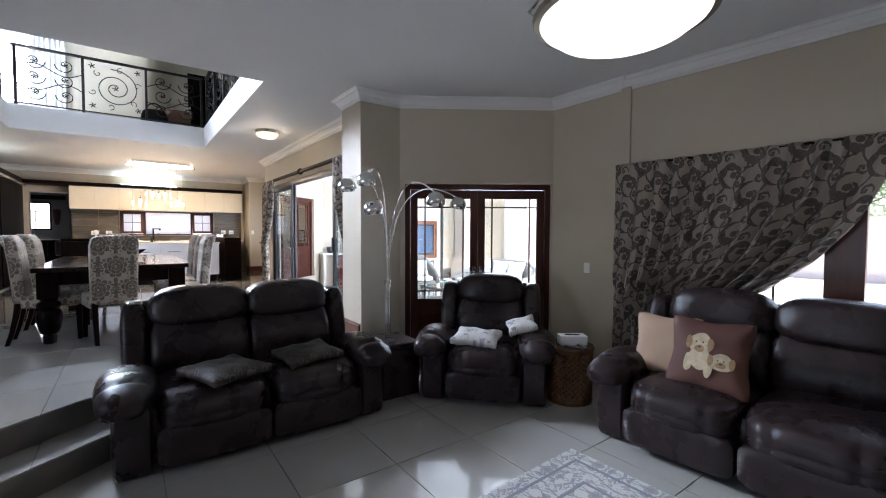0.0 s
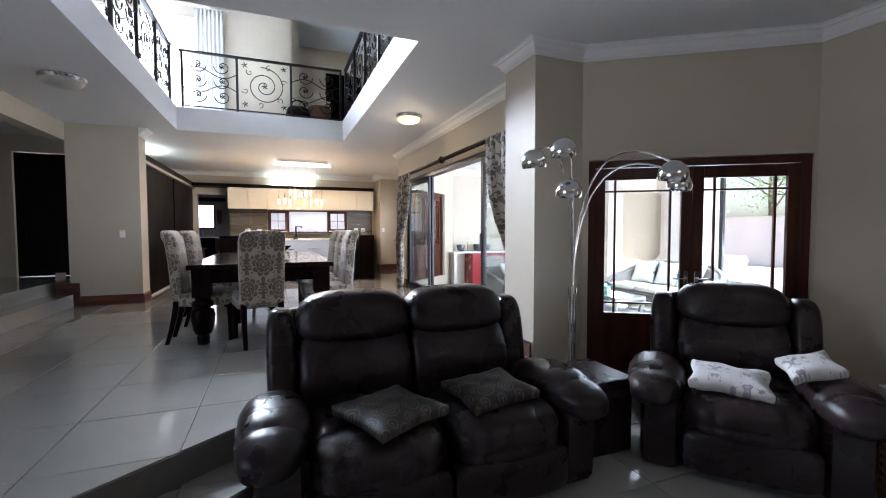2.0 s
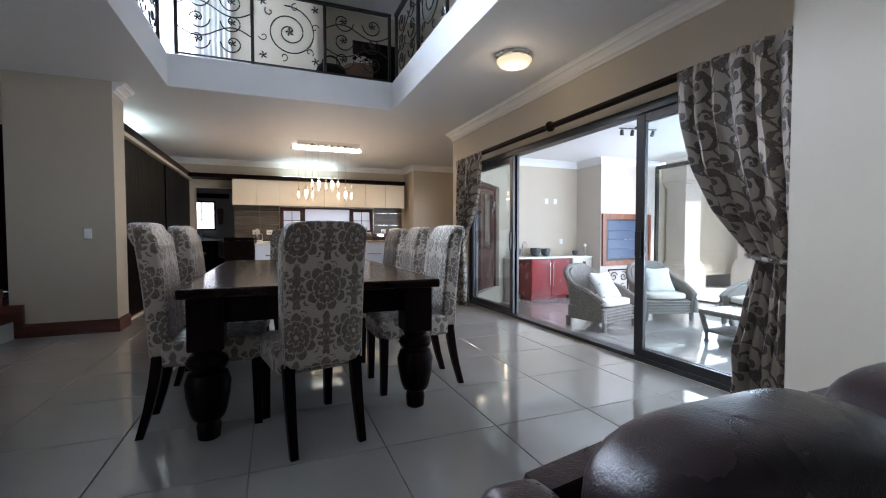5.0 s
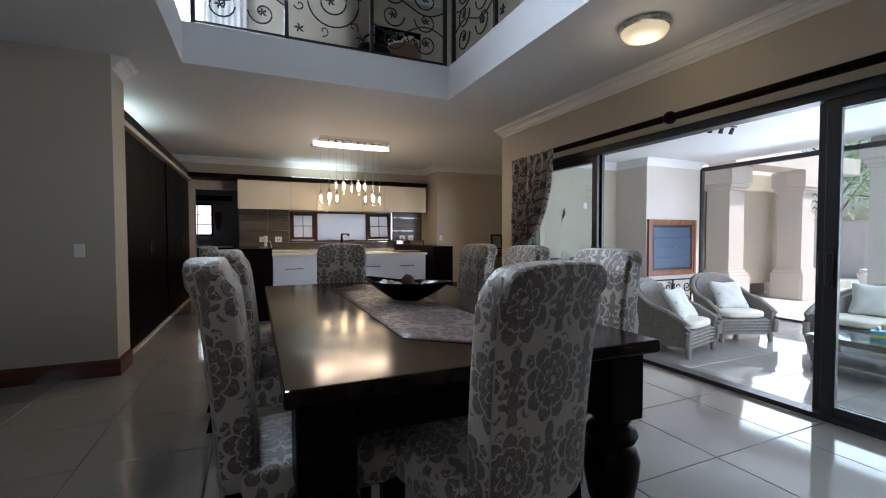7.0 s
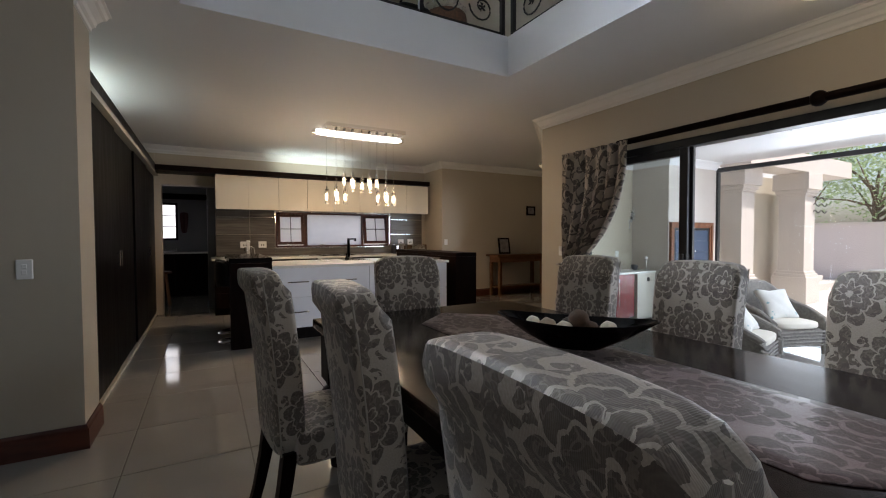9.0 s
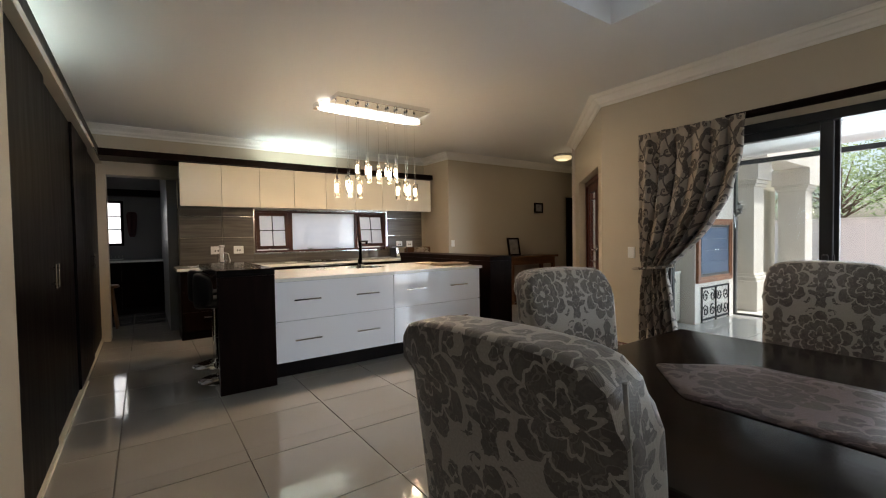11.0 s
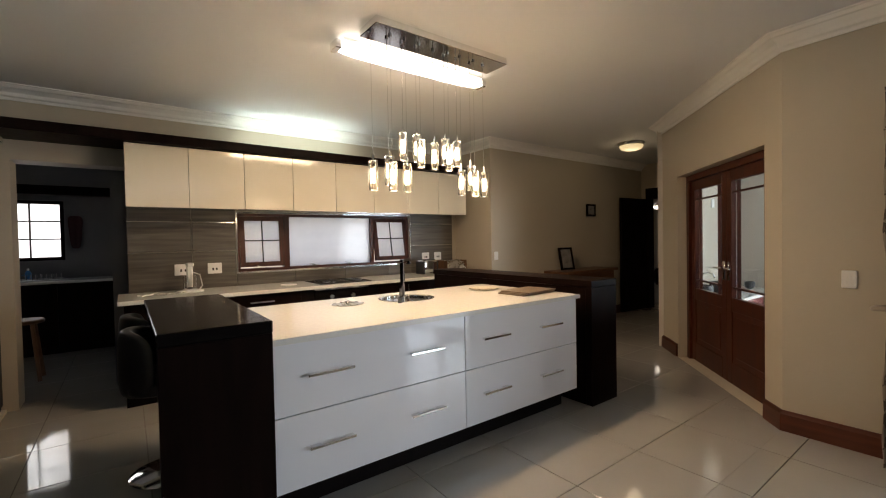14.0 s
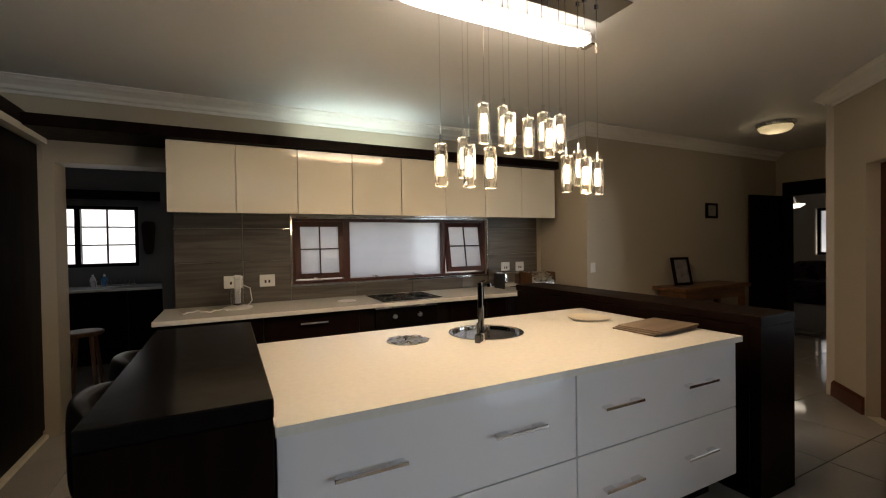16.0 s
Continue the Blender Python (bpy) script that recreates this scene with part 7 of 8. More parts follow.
# patio
def wicker_seat(name, label, at, seats, width, group):
    """Tub seat: woven front skirt, one rolled rim falling from a high back to the arm ends."""
    e = thing(name, label, "sofa" if seats > 1 else "armchair", group, at)
    hw = width / 2
    bm = bm_new()
    soft(bm, (0, 0.39, 0.225), (width - 0.07, 0.66, 0.23), 10, 12)
    part("base", bm, WICKER, e, "", True)
    for k in range(5):
        bm = bm_new()
        tube(bm, [(-hw + 0.07 + (width - 0.14) * i / 8, 0.052 - 0.006 * (i % 2), 0.13 + 0.044 * k) for i in range(9)], 0.013, 5)
        part("weave_band", bm, WICKER, e)
    path = []
    for k in range(33):
        a = -math.pi / 2 + math.pi * k / 32
        x = hw * 0.95 * math.copysign(abs(math.sin(a)) ** 0.5, math.sin(a))
        y = 0.05 + 0.70 * abs(math.cos(a)) ** 0.55
        f = min(1.0, max(0.0, (y - 0.05) / 0.70))
        path.append((x, y, 0.44 + 0.20 * f ** 0.55 + (0.24 if seats == 1 else 0.20) * f ** 4))
    bm = bm_new()
    outer, inner = [], []
    for x, y, h in path:
        col = []
        for f in (0.0, 0.35, 0.7, 0.9, 1.0):
            z = 0.13 + (h - 0.13) * f
            col.append(bm.verts.new((x * (1 + 0.07 * f), y + 0.10 * f * (y > 0.4), z)))
        outer.append(col)
        inner.append([bm.verts.new((v.co.x * 0.87, v.co.y - 0.07 * (y > 0.3), v.co.z)) for v in col])
    for A, flip in ((outer, False), (inner, True)):
        for a, b in zip(A, A[1:]):
            for j in range(4):
                f = (a[j], b[j], b[j + 1], a[j + 1])
                bm.faces.new(f if not flip else tuple(reversed(f)))
    n = len(path) - 1
    for i in range(n):
        bm.faces.new((outer[i][4], outer[i + 1][4], inner[i + 1][4], inner[i][4]))
        bm.faces.new((outer[i][0], inner[i][0], inner[i + 1][0], outer[i + 1][0]))
    for i in (0, n):
        for j in range(4):
            bm.faces.new((outer[i][j], outer[i][j + 1], inner[i][j + 1], inner[i][j]))
    part("shell", bm, WICKER, e, "woven wicker arms and back", True)
    bm = bm_new()
    rim = [(x * 1.03, y + 0.05 + 0.05 * (y > 0.4), h + 0.005) for x, y, h in path]
    x0, y0, h0 = rim[0]
    rim = [(x0, y0 - 0.05, 0.14), (x0, y0 - 0.062, h0 - 0.12), (x0, y0 - 0.045, h0 - 0.03)] + rim + [(-x0, y0 - 0.045, h0 - 0.03), (-x0, y0 - 0.062, h0 - 0.12), (-x0, y0 - 0.05, 0.14)]
    tube(bm, rim, 0.042, 8)
    part("rim", bm, WICKER, e, "rolled wicker rim", True)
    sw = (width - 0.22) / seats
    for i in range(seats):
        bm = bm_new()
        soft(bm, (-hw + 0.11 + sw * (i + 0.5), 0.34, 0.39), (sw - 0.005, 0.62, 0.11), 5, 10)
        part("seat_cushion", bm, CANVAS, e, "cream canvas seat cushion", True)
    for sx in (-1, 1):
        for y in (0.06, 0.70):
            bm = bm_new()
            tube(bm, [(sx * (hw - 0.06), y, 0), (sx * (hw - 0.065), y, 0.15)], [0.030, 0.040], 10)
            part("leg", bm, WICKER, e)
    return e


def facing(x, y, fx, fy):
    """A seat at x, y whose open side looks along (fx, fy)."""
    return Matrix.Translation((x, y, LOW)) @ pose(0, 0, 0, 0, 0, math.degrees(math.atan2(fx, -fy))) @ Matrix.Translation((0, -0.4, 0))


wicker_seat("wicker_armchair", "grey wicker tub armchair with cream seat cushion", facing(4.49, 8.22, 0.23, -0.97), 1, 0.86, "wicker patio suite")
wicker_seat("wicker_armchair", "grey wicker tub armchair beside the fireplace", facing(5.85, 8.36, -0.34, -0.94), 1, 0.86, "wicker patio suite")
wicker_seat("wicker_sofa", "long grey wicker sofa with cream seat cushions", facing(6.68, 6.55, -1, 0.0), 3, 2.15, "wicker patio suite")
BIRD = figured_mat("bird_print", (0.72, 0.72, 0.68), (0.25, 0.45, 0.47), 0.42, 0.42, 7, 0.555, rough=0.85, third=(0.15, 0.28, 0.36))
for x, y, r in ((6.90, 7.13, 1), (6.92, 6.62, 0), (6.92, 6.15, 0)):
    cushion("cushion", "white scatter cushion with a teal bird print", BIRD, Matrix.Translation((x, y, 0.30)) @ pose(0, 0, 0, 70, 0, -90 + 8 * r), 0.44, 0.42, 0.15, "patio cushions")
cushion("cushion", "white scatter cushion with a teal bird print", BIRD, Matrix.Translation((4.56, 8.20, 0.26)) @ pose(0, 0, 0, 56, 0, 13), 0.44, 0.42, 0.15, "patio cushions")
cushion("cushion", "white scatter cushion with a teal bird print", BIRD, Matrix.Translation((5.87, 8.38, 0.27)) @ pose(0, 0, 0, 58, 0, -20), 0.44, 0.42, 0.15, "patio cushions")

cf = thing("coffee_table", "low grey wicker coffee table with a glass top", "table", "", pose(5.33, 6.45, LOW) @ Matrix.Scale(0.9, 4, (0, 0, 1)))
bm = bm_new()
box(bm, -0.31, 0.31, -0.55, 0.55, 0.39, 0.45, 0.01)
part("top_frame", bm, WICKER, cf)
bm = bm_new()
box(bm, -0.30, 0.30, -0.54, 0.54, 0.452, 0.46, 0.002)
part("glass_top", bm, mat("table_glass", (0.10, 0.12, 0.12), 0.05, bump=0, scale=3), cf, "dark reflective glass top")
bm = bm_new()
box(bm, -0.28, 0.28, -0.50, 0.50, 0.14, 0.175, 0.008)
part("shelf", bm, WICKER, cf)
for sx in (-1, 1):
    for sy in (-1, 1):
        bm = bm_new()
        tube(bm, [(sx * 0.25, sy * 0.47, 0), (sx * 0.25, sy * 0.47, 0.15), (sx * 0.28, sy * 0.52, 0.40)], 0.032, 8)
        part("leg", bm, WICKER, cf, "", True)
tx = thing("tissue_box", "bright blue and yellow tissue box on the coffee table", "box", "", pose(5.36, 6.50, LOW + 0.4155, 0, 0, 20))
bm = bm_new()
box(bm, -0.06, 0.06, -0.06, 0.06, 0, 0.10, 0.003)
part("body", bm, mat("blue_card", (0.12, 0.38, 0.55), 0.5, scale=9, vary=0.3), tx)
bm = bm_new()
box(bm, -0.0605, 0.0605, -0.0605, 0.0605, 0.03, 0.06)
part("band", bm, mat("yellow_card", (0.55, 0.5, 0.06), 0.5), tx, "yellow printed band")
bm = bm_new()
soft(bm, (0, 0, 0.115), (0.06, 0.04, 0.06), 2.2, 8, lambda w, q: Vector((w.x * (1 + 0.5 * q.z), w.y, w.z)))
part("tissue", bm, PLASTIC, tx, "white tissue", True)

# serving counter: red cupboard, cream fridge
REDL = mat("red_lacquer", (0.24, 0.018, 0.022), 0.25, scale=4, vary=0.12, coat=0.3, bump=0.0)
rcab = thing("red_cabinet", "red two-door cabinet under the patio counter", "cabinet")
bm = bm_new()
box(bm, 4.84, 5.83, 10.62, 11.09, LOW + 0.08, 0.53)
part("body", bm, REDL, rcab)
bm = bm_new()
box(bm, 4.88, 5.80, 10.68, 11.05, LOW, LOW + 0.08)
part("plinth", bm, REDL, rcab)
for a, b, hx in ((4.845, 5.333, 5.295), (5.337, 5.825, 5.375)):
    bm = bm_new()
    box(bm, a, b, 10.60, 10.619, LOW + 0.09, 0.525, 0.003)
    d = part("door", bm, REDL, rcab)
    bm = bm_new()
    bar_handle(bm, hx, 10.60, 0.2, 0.5, True)
    part("handle", bm, CHROME, d)
fr = thing("mini_fridge", "cream mini fridge under the patio counter", "fridge")
bm = bm_new()
box(bm, 5.86, 6.38, 10.60, 11.08, LOW + 0.02, 0.53, 0.006)
part("body", bm, CANVAS, fr)
bm = bm_new()
box(bm, 5.86, 6.38, 10.565, 10.598, LOW + 0.05, 0.53, 0.006)
d = part("door", bm, mat("fridge_door", (0.62, 0.58, 0.50), 0.35), fr)
bm = bm_new()
box(bm, 6.13, 6.20, 10.553, 10.564, 0.38, 0.45)
part("badge", bm, BLACK, d)
pw = thing("worktop", "pale stone worktop along the patio wall", "worktop")
bm = bm_new()
box(bm, 4.30, 6.39, 10.55, 11.095, 0.532, 0.57, 0.004)
part("slab", bm, QUARTZ, pw)
bm = bm_new()
box(bm, 4.33, 4.40, 10.6, 11.09, LOW, 0.531)
part("support", bm, WALL_OUT, pw)
POT = mat("grey_glaze", (0.06, 0.06, 0.065), 0.3, scale=8, vary=0.3)
for x, s in ((4.62, 1.0), (5.10, 1.05), (5.36, 0.95), (6.15, 0.6)):
    bm = bm_new()
    lathe(bm, [(0.05 * s, 0), (0.09 * s, 0.03 * s), (0.11 * s, 0.12 * s), (0.105 * s, 0.17 * s), (0.095 * s, 0.17 * s), (0.09 * s, 0.05 * s), (0, 0.03 * s)], n=22)
    single("pot", bm, POT, "dark grey glazed pot on the patio counter", "pot", "pots on the counter", pose(x, 10.85, 0.571), True)
cs = thing("candlestick", "small metal candle stand on the counter", "candlestick", "", pose(6.32, 10.72, 0.571))
bm = bm_new()
lathe(bm, [(0.045, 0), (0.04, 0.015), (0.01, 0.03), (0.01, 0.20), (0.035, 0.21), (0.03, 0.26), (0, 0.265)], n=16)
part("stem", bm, STEEL, cs, "", True)
ptap = thing("tap", "chrome swan-neck tap on the patio counter", "tap", "", pose(4.86, 10.98, 0.571))
bm = bm_new()
tube(bm, [(0, 0, 0), (0, 0, 0.24), (0, -0.03, 0.29), (0, -0.09, 0.31), (0, -0.15, 0.29), (0, -0.165, 0.24)], 0.012, 8)
part("spout", bm, CHROME, ptap, "", True)
for x, z in ((5.55, 1.78), (5.78, 1.78), (5.95, 0.88)):
    e = thing("power_socket", "white plastic socket plate on the patio wall", "socket", "patio sockets", pose(x, 11.098, z))
    bm = bm_new()
    box(bm, -0.045, 0.045, -0.012, 0, -0.06, 0.06, 0.004)
    part("plate", bm, PLASTIC, e)
    bm = bm_new()
    box(bm, -0.02, 0.02, -0.0145, -0.0121, -0.03, 0.0, 0.002)
    part("rocker", bm, PLASTIC, e)

# built-in braai with wooden surround
fp = thing("fireplace", "built-in fireplace with wooden surround and blue-grey shutter", "fireplace", "", pose(7.11, 10.328, 0))
bm = bm_new()
bars(bm, -0.685, 0.685, -0.05, 0.0, 0.36, 1.484, 0.055)
sr = part("surround", bm, ORANGE, fp, "varnished wooden surround")
bm = bm_new()
bars(bm, -0.63, 0.63, -0.036, 0.0, 0.415, 1.429, 0.05)
part("moulding", bm, ORANGE, sr)
bm = bm_new()
bars(bm, -0.58, 0.58, -0.025, 0.0, 0.465, 1.379, 0.05)
part("inner_frame", bm, BLACK, sr)
for k in range(4):
    bm = bm_new()
    box(bm, -0.528, 0.528, -0.030 + 0.006 * (k == 3), -0.002, 0.517 + 0.203 * k, 0.718 + 0.203 * k, 0.003)
    part("shutter_panel", bm, NAVY, fp)
for x in (-0.06, 0.06):
    bm = bm_new()
    bmesh.ops.create_uvsphere(bm, u_segments=10, v_segments=6, radius=0.02, matrix=Matrix.Translation((x, -0.045, 0.93)))
    part("knob", bm, CHROME, fp, "", True)


def scroll(cx, cz, r, turns, start, sgn=1, y=0.0, n=22):
    return [(cx + sgn * r * (1 - 0.8 * k / n) * math.cos(start + 2 * math.pi * turns * k / n), y, cz + r * (1 - 0.8 * k / n) * math.sin(start + 2 * math.pi * turns * k / n)) for k in range(n + 1)]


fg = thing("iron_screen", "black wrought iron scroll screen below the fireplace", "screen", "", pose(7.16, 10.32, LOW))
bm = bm_new()
box(bm, -0.55, 0.55, -0.02, 0.0, 0.04, 0.07)
box(bm, -0.55, 0.55, -0.02, 0.0, 0.60, 0.63)
for x in (-0.55, -0.01, 0.53):
    box(bm, x, x + 0.02, -0.02, 0.0, 0.0, 0.63)
part("frame", bm, IRON, fg)
for i in range(4):
    for j in range(2):
        bm = bm_new()
        cx, cz = -0.40 + 0.27 * i, 0.20 + 0.26 * j
        tube(bm, scroll(cx, cz, 0.11, 1.4, 0.4 + i, 1 if (i + j) % 2 else -1, -0.01), 0.010, 5)
        part("scroll", bm, IRON, fg)

# ceiling track light
tr = thing("track_light", "black track light with four spots on the patio ceiling", "lamp", "", pose(5.05, 8.06, CEIL, 0, 0, -10) @ Matrix.Scale(0.72, 4))
bm = bm_new()
box(bm, -0.45, 0.45, -0.015, 0.015, -0.06, -0.04)
box(bm, -0.05, 0.05, -0.04, 0.04, -0.04, 0)
part("rail", bm, BLACK, tr)
for k in range(4):
    bm = bm_new()
    lathe(bm, [(0.02, -0.01), (0.035, -0.03), (0.04, -0.13), (0.03, -0.13), (0, -0.1)], n=14, m=Matrix.Translation((-0.38 + 0.253 * k, 0, -0.06)) @ pose(0, 0, 0, 18, 8 * (k - 1.5), 0))
    part("spot", bm, BLACK, tr, "", True)
area_light("patio_garden_light", 7.9, 7.7, 1.2, (4, 7.6, 0.2), 3.0, 2.4, 75, DAY)
# added daylight fill at the south end, no lamp of the patio
area_light("patio_south_fill", 6.3, 3.5, 1.2, (5.8, 8, 0.6), 3.0, 2.6, 160, DAY)

# columns, beam, garden
wall("wall_patio_pillar", (8.05, 6.85), (8.05, 7.65), -0.6, LOW - 0.05, CEIL, [], WALL_OUT, "taupe plaster patio pillar")
bm = bm_new()
for o, z0, z1 in ((0.03, 2.20, 2.26), (0.06, 2.26, 2.34), (0.10, 2.34, 2.50)):
    box(bm, 8.048 - o, 8.652 + o, 6.85 - o, 7.652 + o, z0, z1, 0.005)
struct("pillar_capital", bm, WALL_OUT, "stepped plaster capital of the patio pillar", category="trim")


def column(x, y, w=0.52):
    e = thing("column", "square plaster garden column with stepped base and capital", "column", "garden columns", pose(x, y, LOW - 0.04))
    bm = bm_new()
    for hw, z0, z1 in ((w * 0.68, 0, 0.62), (w * 0.62, 0.62, 0.70), (w * 0.56, 0.70, 0.76)):
        box(bm, -hw, hw, -hw, hw, z0, z1, 0.006)
    part("base", bm, STONE, e)
    bm = bm_new()
    box(bm, -w / 2, w / 2, -w / 2, w / 2, 0.76, 2.56)
    part("shaft", bm, STONE, e)
    bm = bm_new()
    for hw, z0, z1 in ((w * 0.56, 2.56, 2.62), (w * 0.62, 2.62, 2.70), (w * 0.70, 2.70, 3.088)):
        box(bm, -hw, hw, -hw, hw, z0, z1, 0.006)
    part("capital", bm, STONE, e)
    return e


column(9.18, 10.58)
column(11.5, 10.35)
bm = bm_new()
box(bm, 8.6, 13.6, 10.0, 10.6, 2.70, 3.1)
struct("beam", bm, STONE, "plaster beam over the garden columns")
wall("wall_garden_house", (13.6, 12.4), (8.3, 12.4), -0.2, LOW - 0.05, 3.4, [(1.6, 2.5, LOW, 1.75)], WALL_OUT, "taupe outer house wall")
gd = tagged(thing("door_garden", "orange-brown wooden outer door", "door"), kind="structure")
bm = bm_new()
box(bm, 11.12, 11.98, 12.45, 12.50, LOW, 1.74)
part("door_leaf", bm, ORANGE, gd)
bm = bm_new()
box(bm, 12.6, 15.5, 10.9, 12.3, LOW - 0.05, LOW + 0.16)
box(bm, 12.9, 15.5, 11.2, 12.3, LOW + 0.16, LOW + 0.34)
struct("step_garden", bm, STONE, "pale garden steps", category="step")
wall("wall_garden", (19.0, -14), (19.0, 22), -0.25, LOW - 0.1, 1.60, [], mat("garden_plaster", (0.60, 0.54, 0.51), 0.85, scale=1.2, vary=0.08, fine=60, bump=0.2), "pinkish plaster garden wall")
bm = bm_new()
box(bm, 18.93, 19.32, -14, 22, 1.602, 1.68)
struct("wall_coping", bm, STONE, "coping on the garden wall", category="trim")
bm = bm_new()
lathe(bm, [(0.17, 0), (0.19, 0.04), (0.22, 0.25), (0.30, 0.50), (0.33, 0.62), (0.27, 0.68), (0.29, 0.74), (0.25, 0.74), (0.22, 0.66), (0.0, 0.6)], n=30)
single("urn", bm, mat("white_urn", (0.66, 0.66, 0.64), 0.5, scale=5, vary=0.08), "large white garden urn on the paving", "urn", "", pose(12.7, 9.3, LOW - 0.04), True)
for k in range(3):
    e = thing("wall_ornament", "black wrought iron wave ornament on the column", "ornament", "iron ornaments", pose(11.5, 10.08, 1.8 + 0.16 * k))
    bm = bm_new()
    tube(bm, [(0.1 + 0.05 * i, -0.02, 0.035 * math.sin(i * 0.9)) for i in range(16)], 0.012, 5)
    part("bar", bm, IRON, e)
bm = bm_new()
vs = [bm.verts.new(p) for p in ((-400, -400, LOW - 0.045), (400, -400, LOW - 0.045), (400, 400, LOW - 0.045), (-400, 400, LOW - 0.045))]
bm.faces.new(vs)
struct("ground", bm, mat("pale_paving", (0.48, 0.45, 0.41), 0.8, scale=0.8, vary=0.12, fine=9, bump=0.3), "pale paved garden ground", category="ground")

LEAF = mat("leaf_green", (0.11, 0.18, 0.085), 0.55, scale=3, vary=0.5, fine=20, bump=0.0)
_n, _l = LEAF.node_tree.nodes, LEAF.node_tree.links
_mx, _ts = _n.new("ShaderNodeMixShader"), _n.new("ShaderNodeBsdfTranslucent")
_ts.inputs["Color"].default_value = (0.36, 0.46, 0.24, 1)
_mx.inputs[0].default_value = 0.5
_l.new(_n["Principled BSDF"].outputs[0], _mx.inputs[1])
_l.new(_ts.outputs[0], _mx.inputs[2])
_l.new(_mx.outputs[0], _n["Material Output"].inputs[0])
BARK = mat("bark", (0.13, 0.09, 0.06), 0.9, scale=12, vary=0.4, fine=60, bump=0.6)


def tree(x, y, h, r, seed):
    rnd = random.Random(seed)
    e = thing("tree", "leafy green garden tree behind the wall", "tree", "garden trees", pose(x, y, LOW - 0.05))
    bm = bm_new()
    tube(bm, [(0, 0, 0), (0.05, 0.03, h * 0.3), (-0.04, 0.08, h * 0.6), (0.02, 0, h * 0.9)], [0.16, 0.13, 0.09, 0.03], 8)
    tips = []
    for k in range(14):
        a, el = rnd.uniform(0, 6.28), rnd.uniform(0.1, 0.9)
        z0 = h * rnd.uniform(0.35, 0.8)
        q = Vector((math.cos(a) * r * rnd.uniform(0.5, 1), math.sin(a) * r * rnd.uniform(0.5, 1), z0 + r * el))
        tube(bm, [(0, 0.03, z0), q * 0.5 + Vector((0, 0, z0 * 0.5 + 0.1)), q], [0.05, 0.035, 0.012], 5)
        tips.append(q)
    part("trunk", bm, BARK, e, "", True)
    verts, faces = [], []
    for q in tips:
        for _ in range(320):
            d = Vector((rnd.gauss(0, 1), rnd.gauss(0, 1), rnd.gauss(0, 0.8))) * r * 0.30
            c = q + d
            ax = Vector((rnd.uniform(-1, 1), rnd.uniform(-1, 1), rnd.uniform(-0.6, 0.6))).normalized()
            b = ax.cross(Vector((rnd.uniform(-1, 1), rnd.uniform(-1, 1), 1))).normalized()
            s = rnd.uniform(0.05, 0.11)
            i = len(verts)
            verts += [c - ax * s, c + b * s * 0.45, c + ax * s, c - b * s * 0.45]
            faces.append((i, i + 1, i + 2, i + 3))
    me = bpy.data.meshes.new("crown")
    me.from_pydata([tuple(v) for v in verts], [], faces)
    me.materials.append(LEAF)
    c = new("crown", me)
    c.parent = e


for k, (x, y, h, r) in enumerate(((21.5, 4.0, 5.0, 2.2), (22.5, 8.5, 5.6, 2.4), (21.0, 11.5, 4.6, 2.0), (23.0, 14.5, 6.0, 2.6), (22.0, 0.0, 5.2, 2.3), (23.5, -5.0, 6.0, 2.6))):
    tree(x, y, h, r, k)


# balustrade round the well
def motif(bm, cx, cz, s, y):
    """A small iron leaf cluster."""
    for a in range(5):
        t = a * 1.256 + 0.4
        tube(bm, [(cx, y, cz), (cx + s * 0.6 * math.cos(t), y - 0.006, cz + s * 0.6 * math.sin(t)), (cx + s * math.cos(t + 0.3), y, cz + s * math.sin(t + 0.3))], [0.006, 0.010, 0.003], 5)


def rail_panel(parent, x0, x1, kind, z0=0.07, z1=0.86):
    w, cx, cz = x1 - x0, (x0 + x1) / 2, (z0 + z1) / 2
    bm = bm_new()
    if kind == "spiral":
        R = min(w, z1 - z0) * 0.40
        n = 60
        tube(bm, [(cx + R * (0.12 + 0.88 * k / n) * math.cos(4.4 * math.pi * k / n + 0.5), 0, cz + R * (0.12 + 0.88 * k / n) * math.sin(4.4 * math.pi * k / n + 0.5)) for k in range(n + 1)], 0.008, 5)
        motif(bm, cx, cz, 0.05, 0)
        for a in range(6):
            t = a * math.pi / 3 + 0.3
            tube(bm, scroll(cx + R * 0.98 * math.cos(t), cz + R * 0.98 * math.sin(t), 0.055, 0.9, t, 1, 0.0, 10), 0.006, 4)
        for sx in (-1, 1):
            for sz in (-1, 1):
                motif(bm, cx + sx * w * 0.38, cz + sz * (z1 - z0) * 0.40, 0.05, 0)
    else:
        for i, zf in enumerate((0.2, 0.5, 0.8)):
            z = z0 + (z1 - z0) * zf
            tube(bm, scroll(cx + w * 0.24, z, w * 0.17, 1.15, math.pi, 1, 0.0, 18), 0.008, 5)
            tube(bm, scroll(cx - w * 0.24, z, w * 0.17, 1.15, math.pi, -1, 0.0, 18), 0.008, 5)
            motif(bm, cx + w * 0.24, z, 0.045, 0)
            motif(bm, cx - w * 0.24, z, 0.045, 0)
        for s in (-1, 1):
            tube(bm, [(x0 + w * k / 14, 0, cz + s * 0.13 + 0.07 * math.sin(k / 14 * 2 * math.pi * s)) for k in range(15)], 0.008, 5)
    part("scroll_panel", bm, IRON, parent)


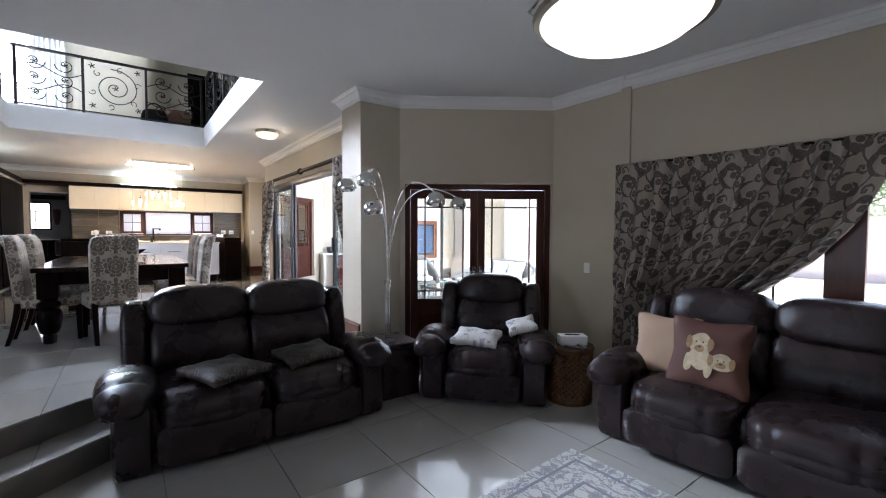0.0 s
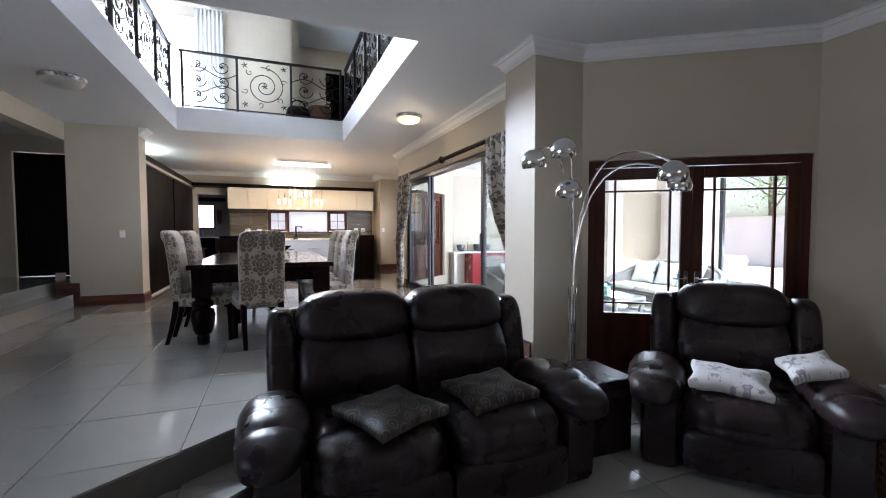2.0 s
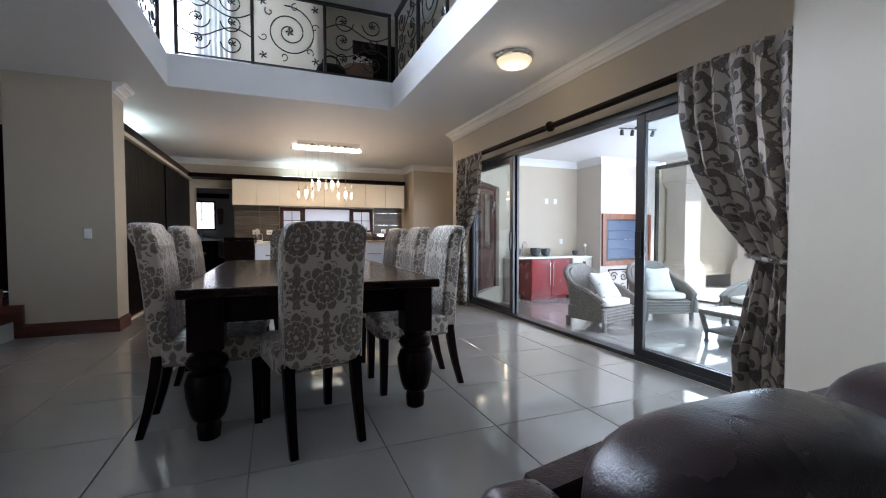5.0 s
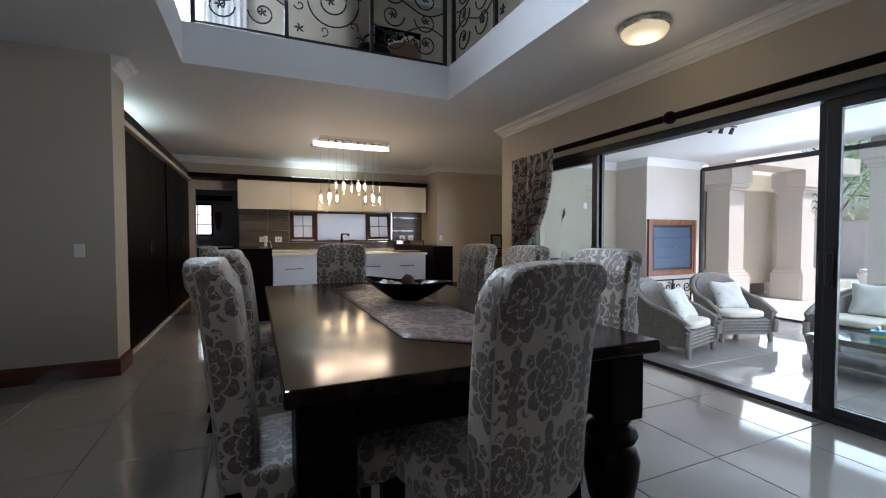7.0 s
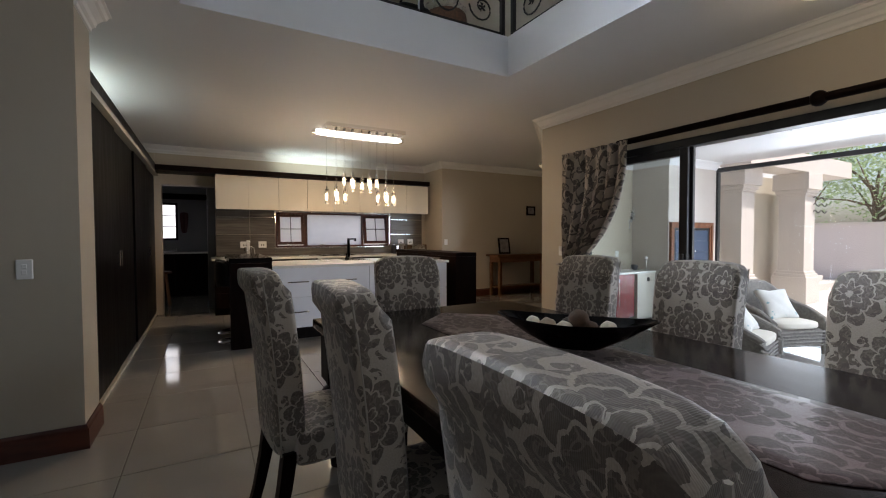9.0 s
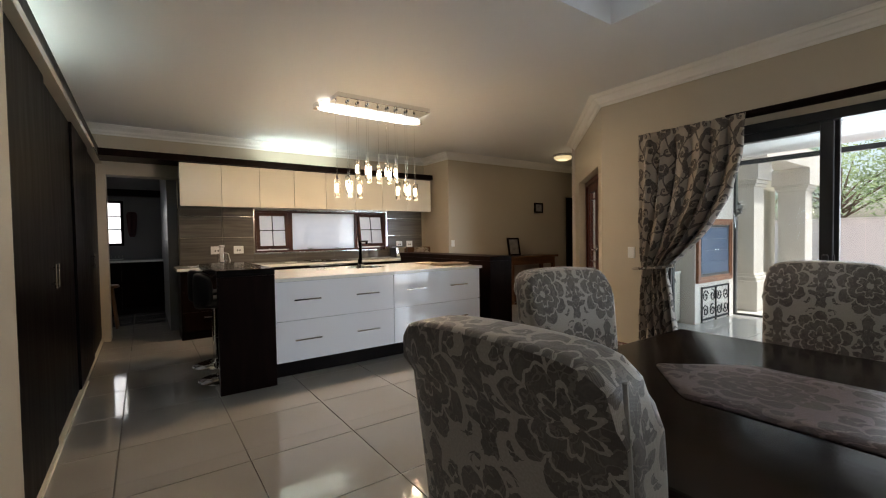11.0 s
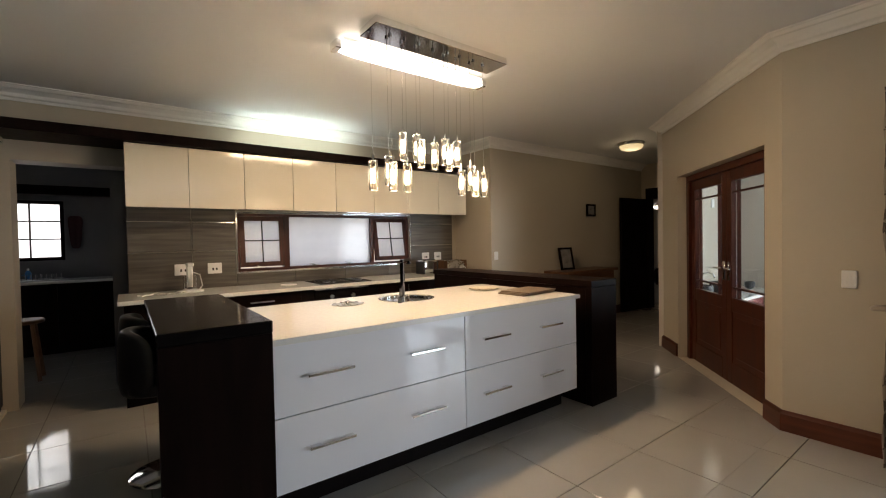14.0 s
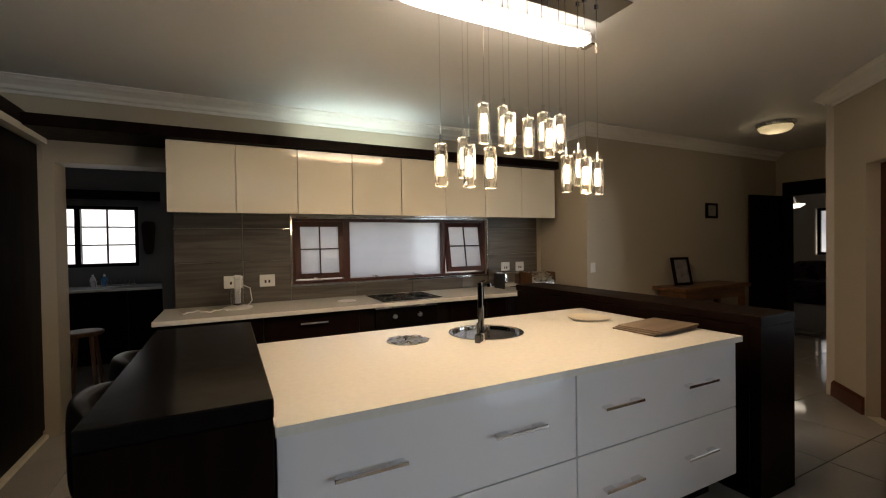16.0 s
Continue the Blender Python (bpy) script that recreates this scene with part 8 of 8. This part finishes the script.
def balustrade(label, at, posts, kinds):
    e = thing("balustrade", label, "balustrade", "wrought iron balustrades", at)
    for x in posts:
        bm = bm_new()
        box(bm, x - 0.018, x + 0.018, -0.018, 0.018, 0, 0.87)
        part("post", bm, IRON, e)
    bm = bm_new()
    box(bm, posts[0] - 0.04, posts[-1] + 0.02, -0.03, 0.03, 0.872, 0.905, 0.006)
    part("handrail", bm, IRON, e)
    bm = bm_new()
    box(bm, posts[0], posts[-1], -0.01, 0.01, 0.03, 0.05)
    part("bottom_rail", bm, IRON, e)
    for a, b, k in zip(posts, posts[1:], kinds):
        rail_panel(e, a + 0.02, b - 0.02, k)
    return e


balustrade("black wrought iron balustrade with a large spiral scroll", pose(0, 8.66, UPPER), [-1.12, -0.34, 0.49, 1.32], ["s", "spiral", "s"])
balustrade("black wrought iron balustrade along the side of the well", pose(-1.26, 0, UPPER) @ pose(0, 0, 0, 0, 0, 90), [4.3, 5.15, 6.0, 6.85, 7.7, 8.5], ["s", "spiral", "s", "spiral", "s"])
balustrade("black wrought iron balustrade along the side of the well", pose(1.40, 0, UPPER) @ pose(0, 0, 0, 0, 0, 90), [4.3, 5.15, 6.0, 6.85, 7.7, 8.6], ["s", "spiral", "s", "spiral", "s"])

# upper sheers, basket, bag
sh = thing("sheer_curtain", "white sheer curtain at the upper window", "curtain")
bm = bm_new()
grid = []
for j in range(13):
    z = UPPER + 0.05 + 2.35 * j / 12
    grid.append([bm.verts.new((-1.20 + 0.5 * i / 40, 10.48 + 0.03 * math.sin(i * 1.1), z)) for i in range(41)])
for a, b in zip(grid, grid[1:]):
    for i in range(40):
        bm.faces.new((a[i], a[i + 1], b[i + 1], b[i]))
c = part("cloth", bm, SHEER, sh, "", True)
so = c.modifiers.new("thick", "SOLIDIFY")
so.thickness = 0.003
rod("curtain_rod", "steel curtain rod at the upper window", (-3.3, 10.48, 5.46), (-0.6, 10.48, 5.46), 0.015, (1.0,), STEEL)
bk = thing("basket", "brown woven basket of dried flowers on the landing", "basket", "", pose(1.0, 9.15, UPPER))
bm = bm_new()
lathe(bm, [(0.15, 0), (0.19, 0.12), (0.21, 0.30), (0.20, 0.34), (0.18, 0.33), (0.17, 0.1), (0, 0.05)], n=24)
part("body", bm, mat("basket_weave", (0.11, 0.05, 0.025), 0.7, scale=40, vary=0.5, fine=150, bump=0.6), bk, "", True)
rr = random.Random(8)
verts, faces = [], []
for k in range(160):
    a, q = rr.uniform(0, 6.28), rr.uniform(0, 0.2)
    c0 = Vector((q * math.cos(a), q * math.sin(a), 0.36 + rr.uniform(-0.02, 0.10)))
    u = Vector((rr.uniform(-1, 1), rr.uniform(-1, 1), rr.uniform(-1, 1))).normalized() * 0.035
    v = u.orthogonal().normalized() * 0.02
    i = len(verts)
    verts += [c0 - u, c0 + v, c0 + u, c0 - v]
    faces.append((i, i + 1, i + 2, i + 3))
me = bpy.data.meshes.new("flowers")
me.from_pydata([tuple(v) for v in verts], [], faces)
me.materials.append(mat("dried_flower", (0.42, 0.38, 0.33), 0.9, scale=20, vary=0.5))
fl = new("flowers", me)
fl.parent = bk
fl["label"] = "pale dried flowers"
bg = thing("bag", "dark soft bag standing on the landing", "bag", "", pose(0.62, 9.1, UPPER))
bm = bm_new()
soft(bm, (0, 0, 0.16), (0.42, 0.26, 0.32), 4, 10, lambda w, q: Vector((w.x * (1 - 0.15 * max(0, q.z)), w.y * (1 - 0.3 * max(0, q.z)), w.z)))
part("body", bm, DARK_M, bg, "", True)
bm = bm_new()
tube(bm, [(0.12 * math.cos(a), 0, 0.30 + 0.13 * math.sin(a)) for a in [math.pi * k / 12 for k in range(13)]], 0.012, 6)
part("handle", bm, DARK_M, bg, "", True)

pcab = thing("cable", "thin white cable lying on the tiles beside the pier", "cable")
bm = bm_new()
tube(bm, [(2.20 - 0.05 * math.sin(math.pi * k / 10), 4.36 - 0.034 * k, 0.007 + 0.012 * (k == 0)) for k in range(12)], 0.005, 6)
part("cord", bm, PLASTIC, pcab, "", True)

# stepped skirting by the entrance steps
bm = bm_new()
for x0, x1, z1 in ((-2.78, -2.66, 0.50), (-2.66, -2.50, 0.34)):
    box(bm, x0, x1, 8.625, 8.648, 0.0 if x0 > -2.7 else 0.17, z1)
struct("baseboard_stepped", bm, SKIRT, "stepped dark wooden skirting beside the steps", category="baseboard")


# floor tiles last
tiles(floor, [(-2.58, 3.95), (2.62, 3.95), (2.62, 9.56), (-2.58, 9.56)], 0)
tiles(floor, [(-2.58, 1.52), (0.6, 3.95), (-2.58, 3.95)], 0)
tiles(floor, [(-2.58, 9.56), (2.62, 9.56), (4.3, 11.2), (4.3, 12.8), (-2.58, 12.8)], 0)
tiles(floor, [(-3.1, 12.8), (2.98, 12.8), (2.98, 13.57), (-3.1, 13.57)], 0)
tiles(floor, [(4.3, 11.2), (7.4, 11.2), (7.4, 12.8), (4.3, 12.8)], 0)
tiles(floor, [(-3.1, 13.57), (-0.94, 13.57), (-0.94, 16.42), (-3.1, 16.42)], 0)
tiles(floor_lounge, [(-2.6, -2.5), (4.4, -2.5), (4.4, 3.95), (-2.6, 3.95)], LOW)
tiles(floor_patio, [(2.76, 3.0), (8.1, 3.0), (8.1, 11.3), (2.76, 11.3)], LOW)
tiles(step, [tuple(ea2), tuple(eb2), (0.6, 3.95), (-2.58, 1.51)], LOW / 2)
tiles(step, [tuple(eb2), (2.24, 3.65), (2.24, 3.95), (0.6, 3.95)], LOW / 2)
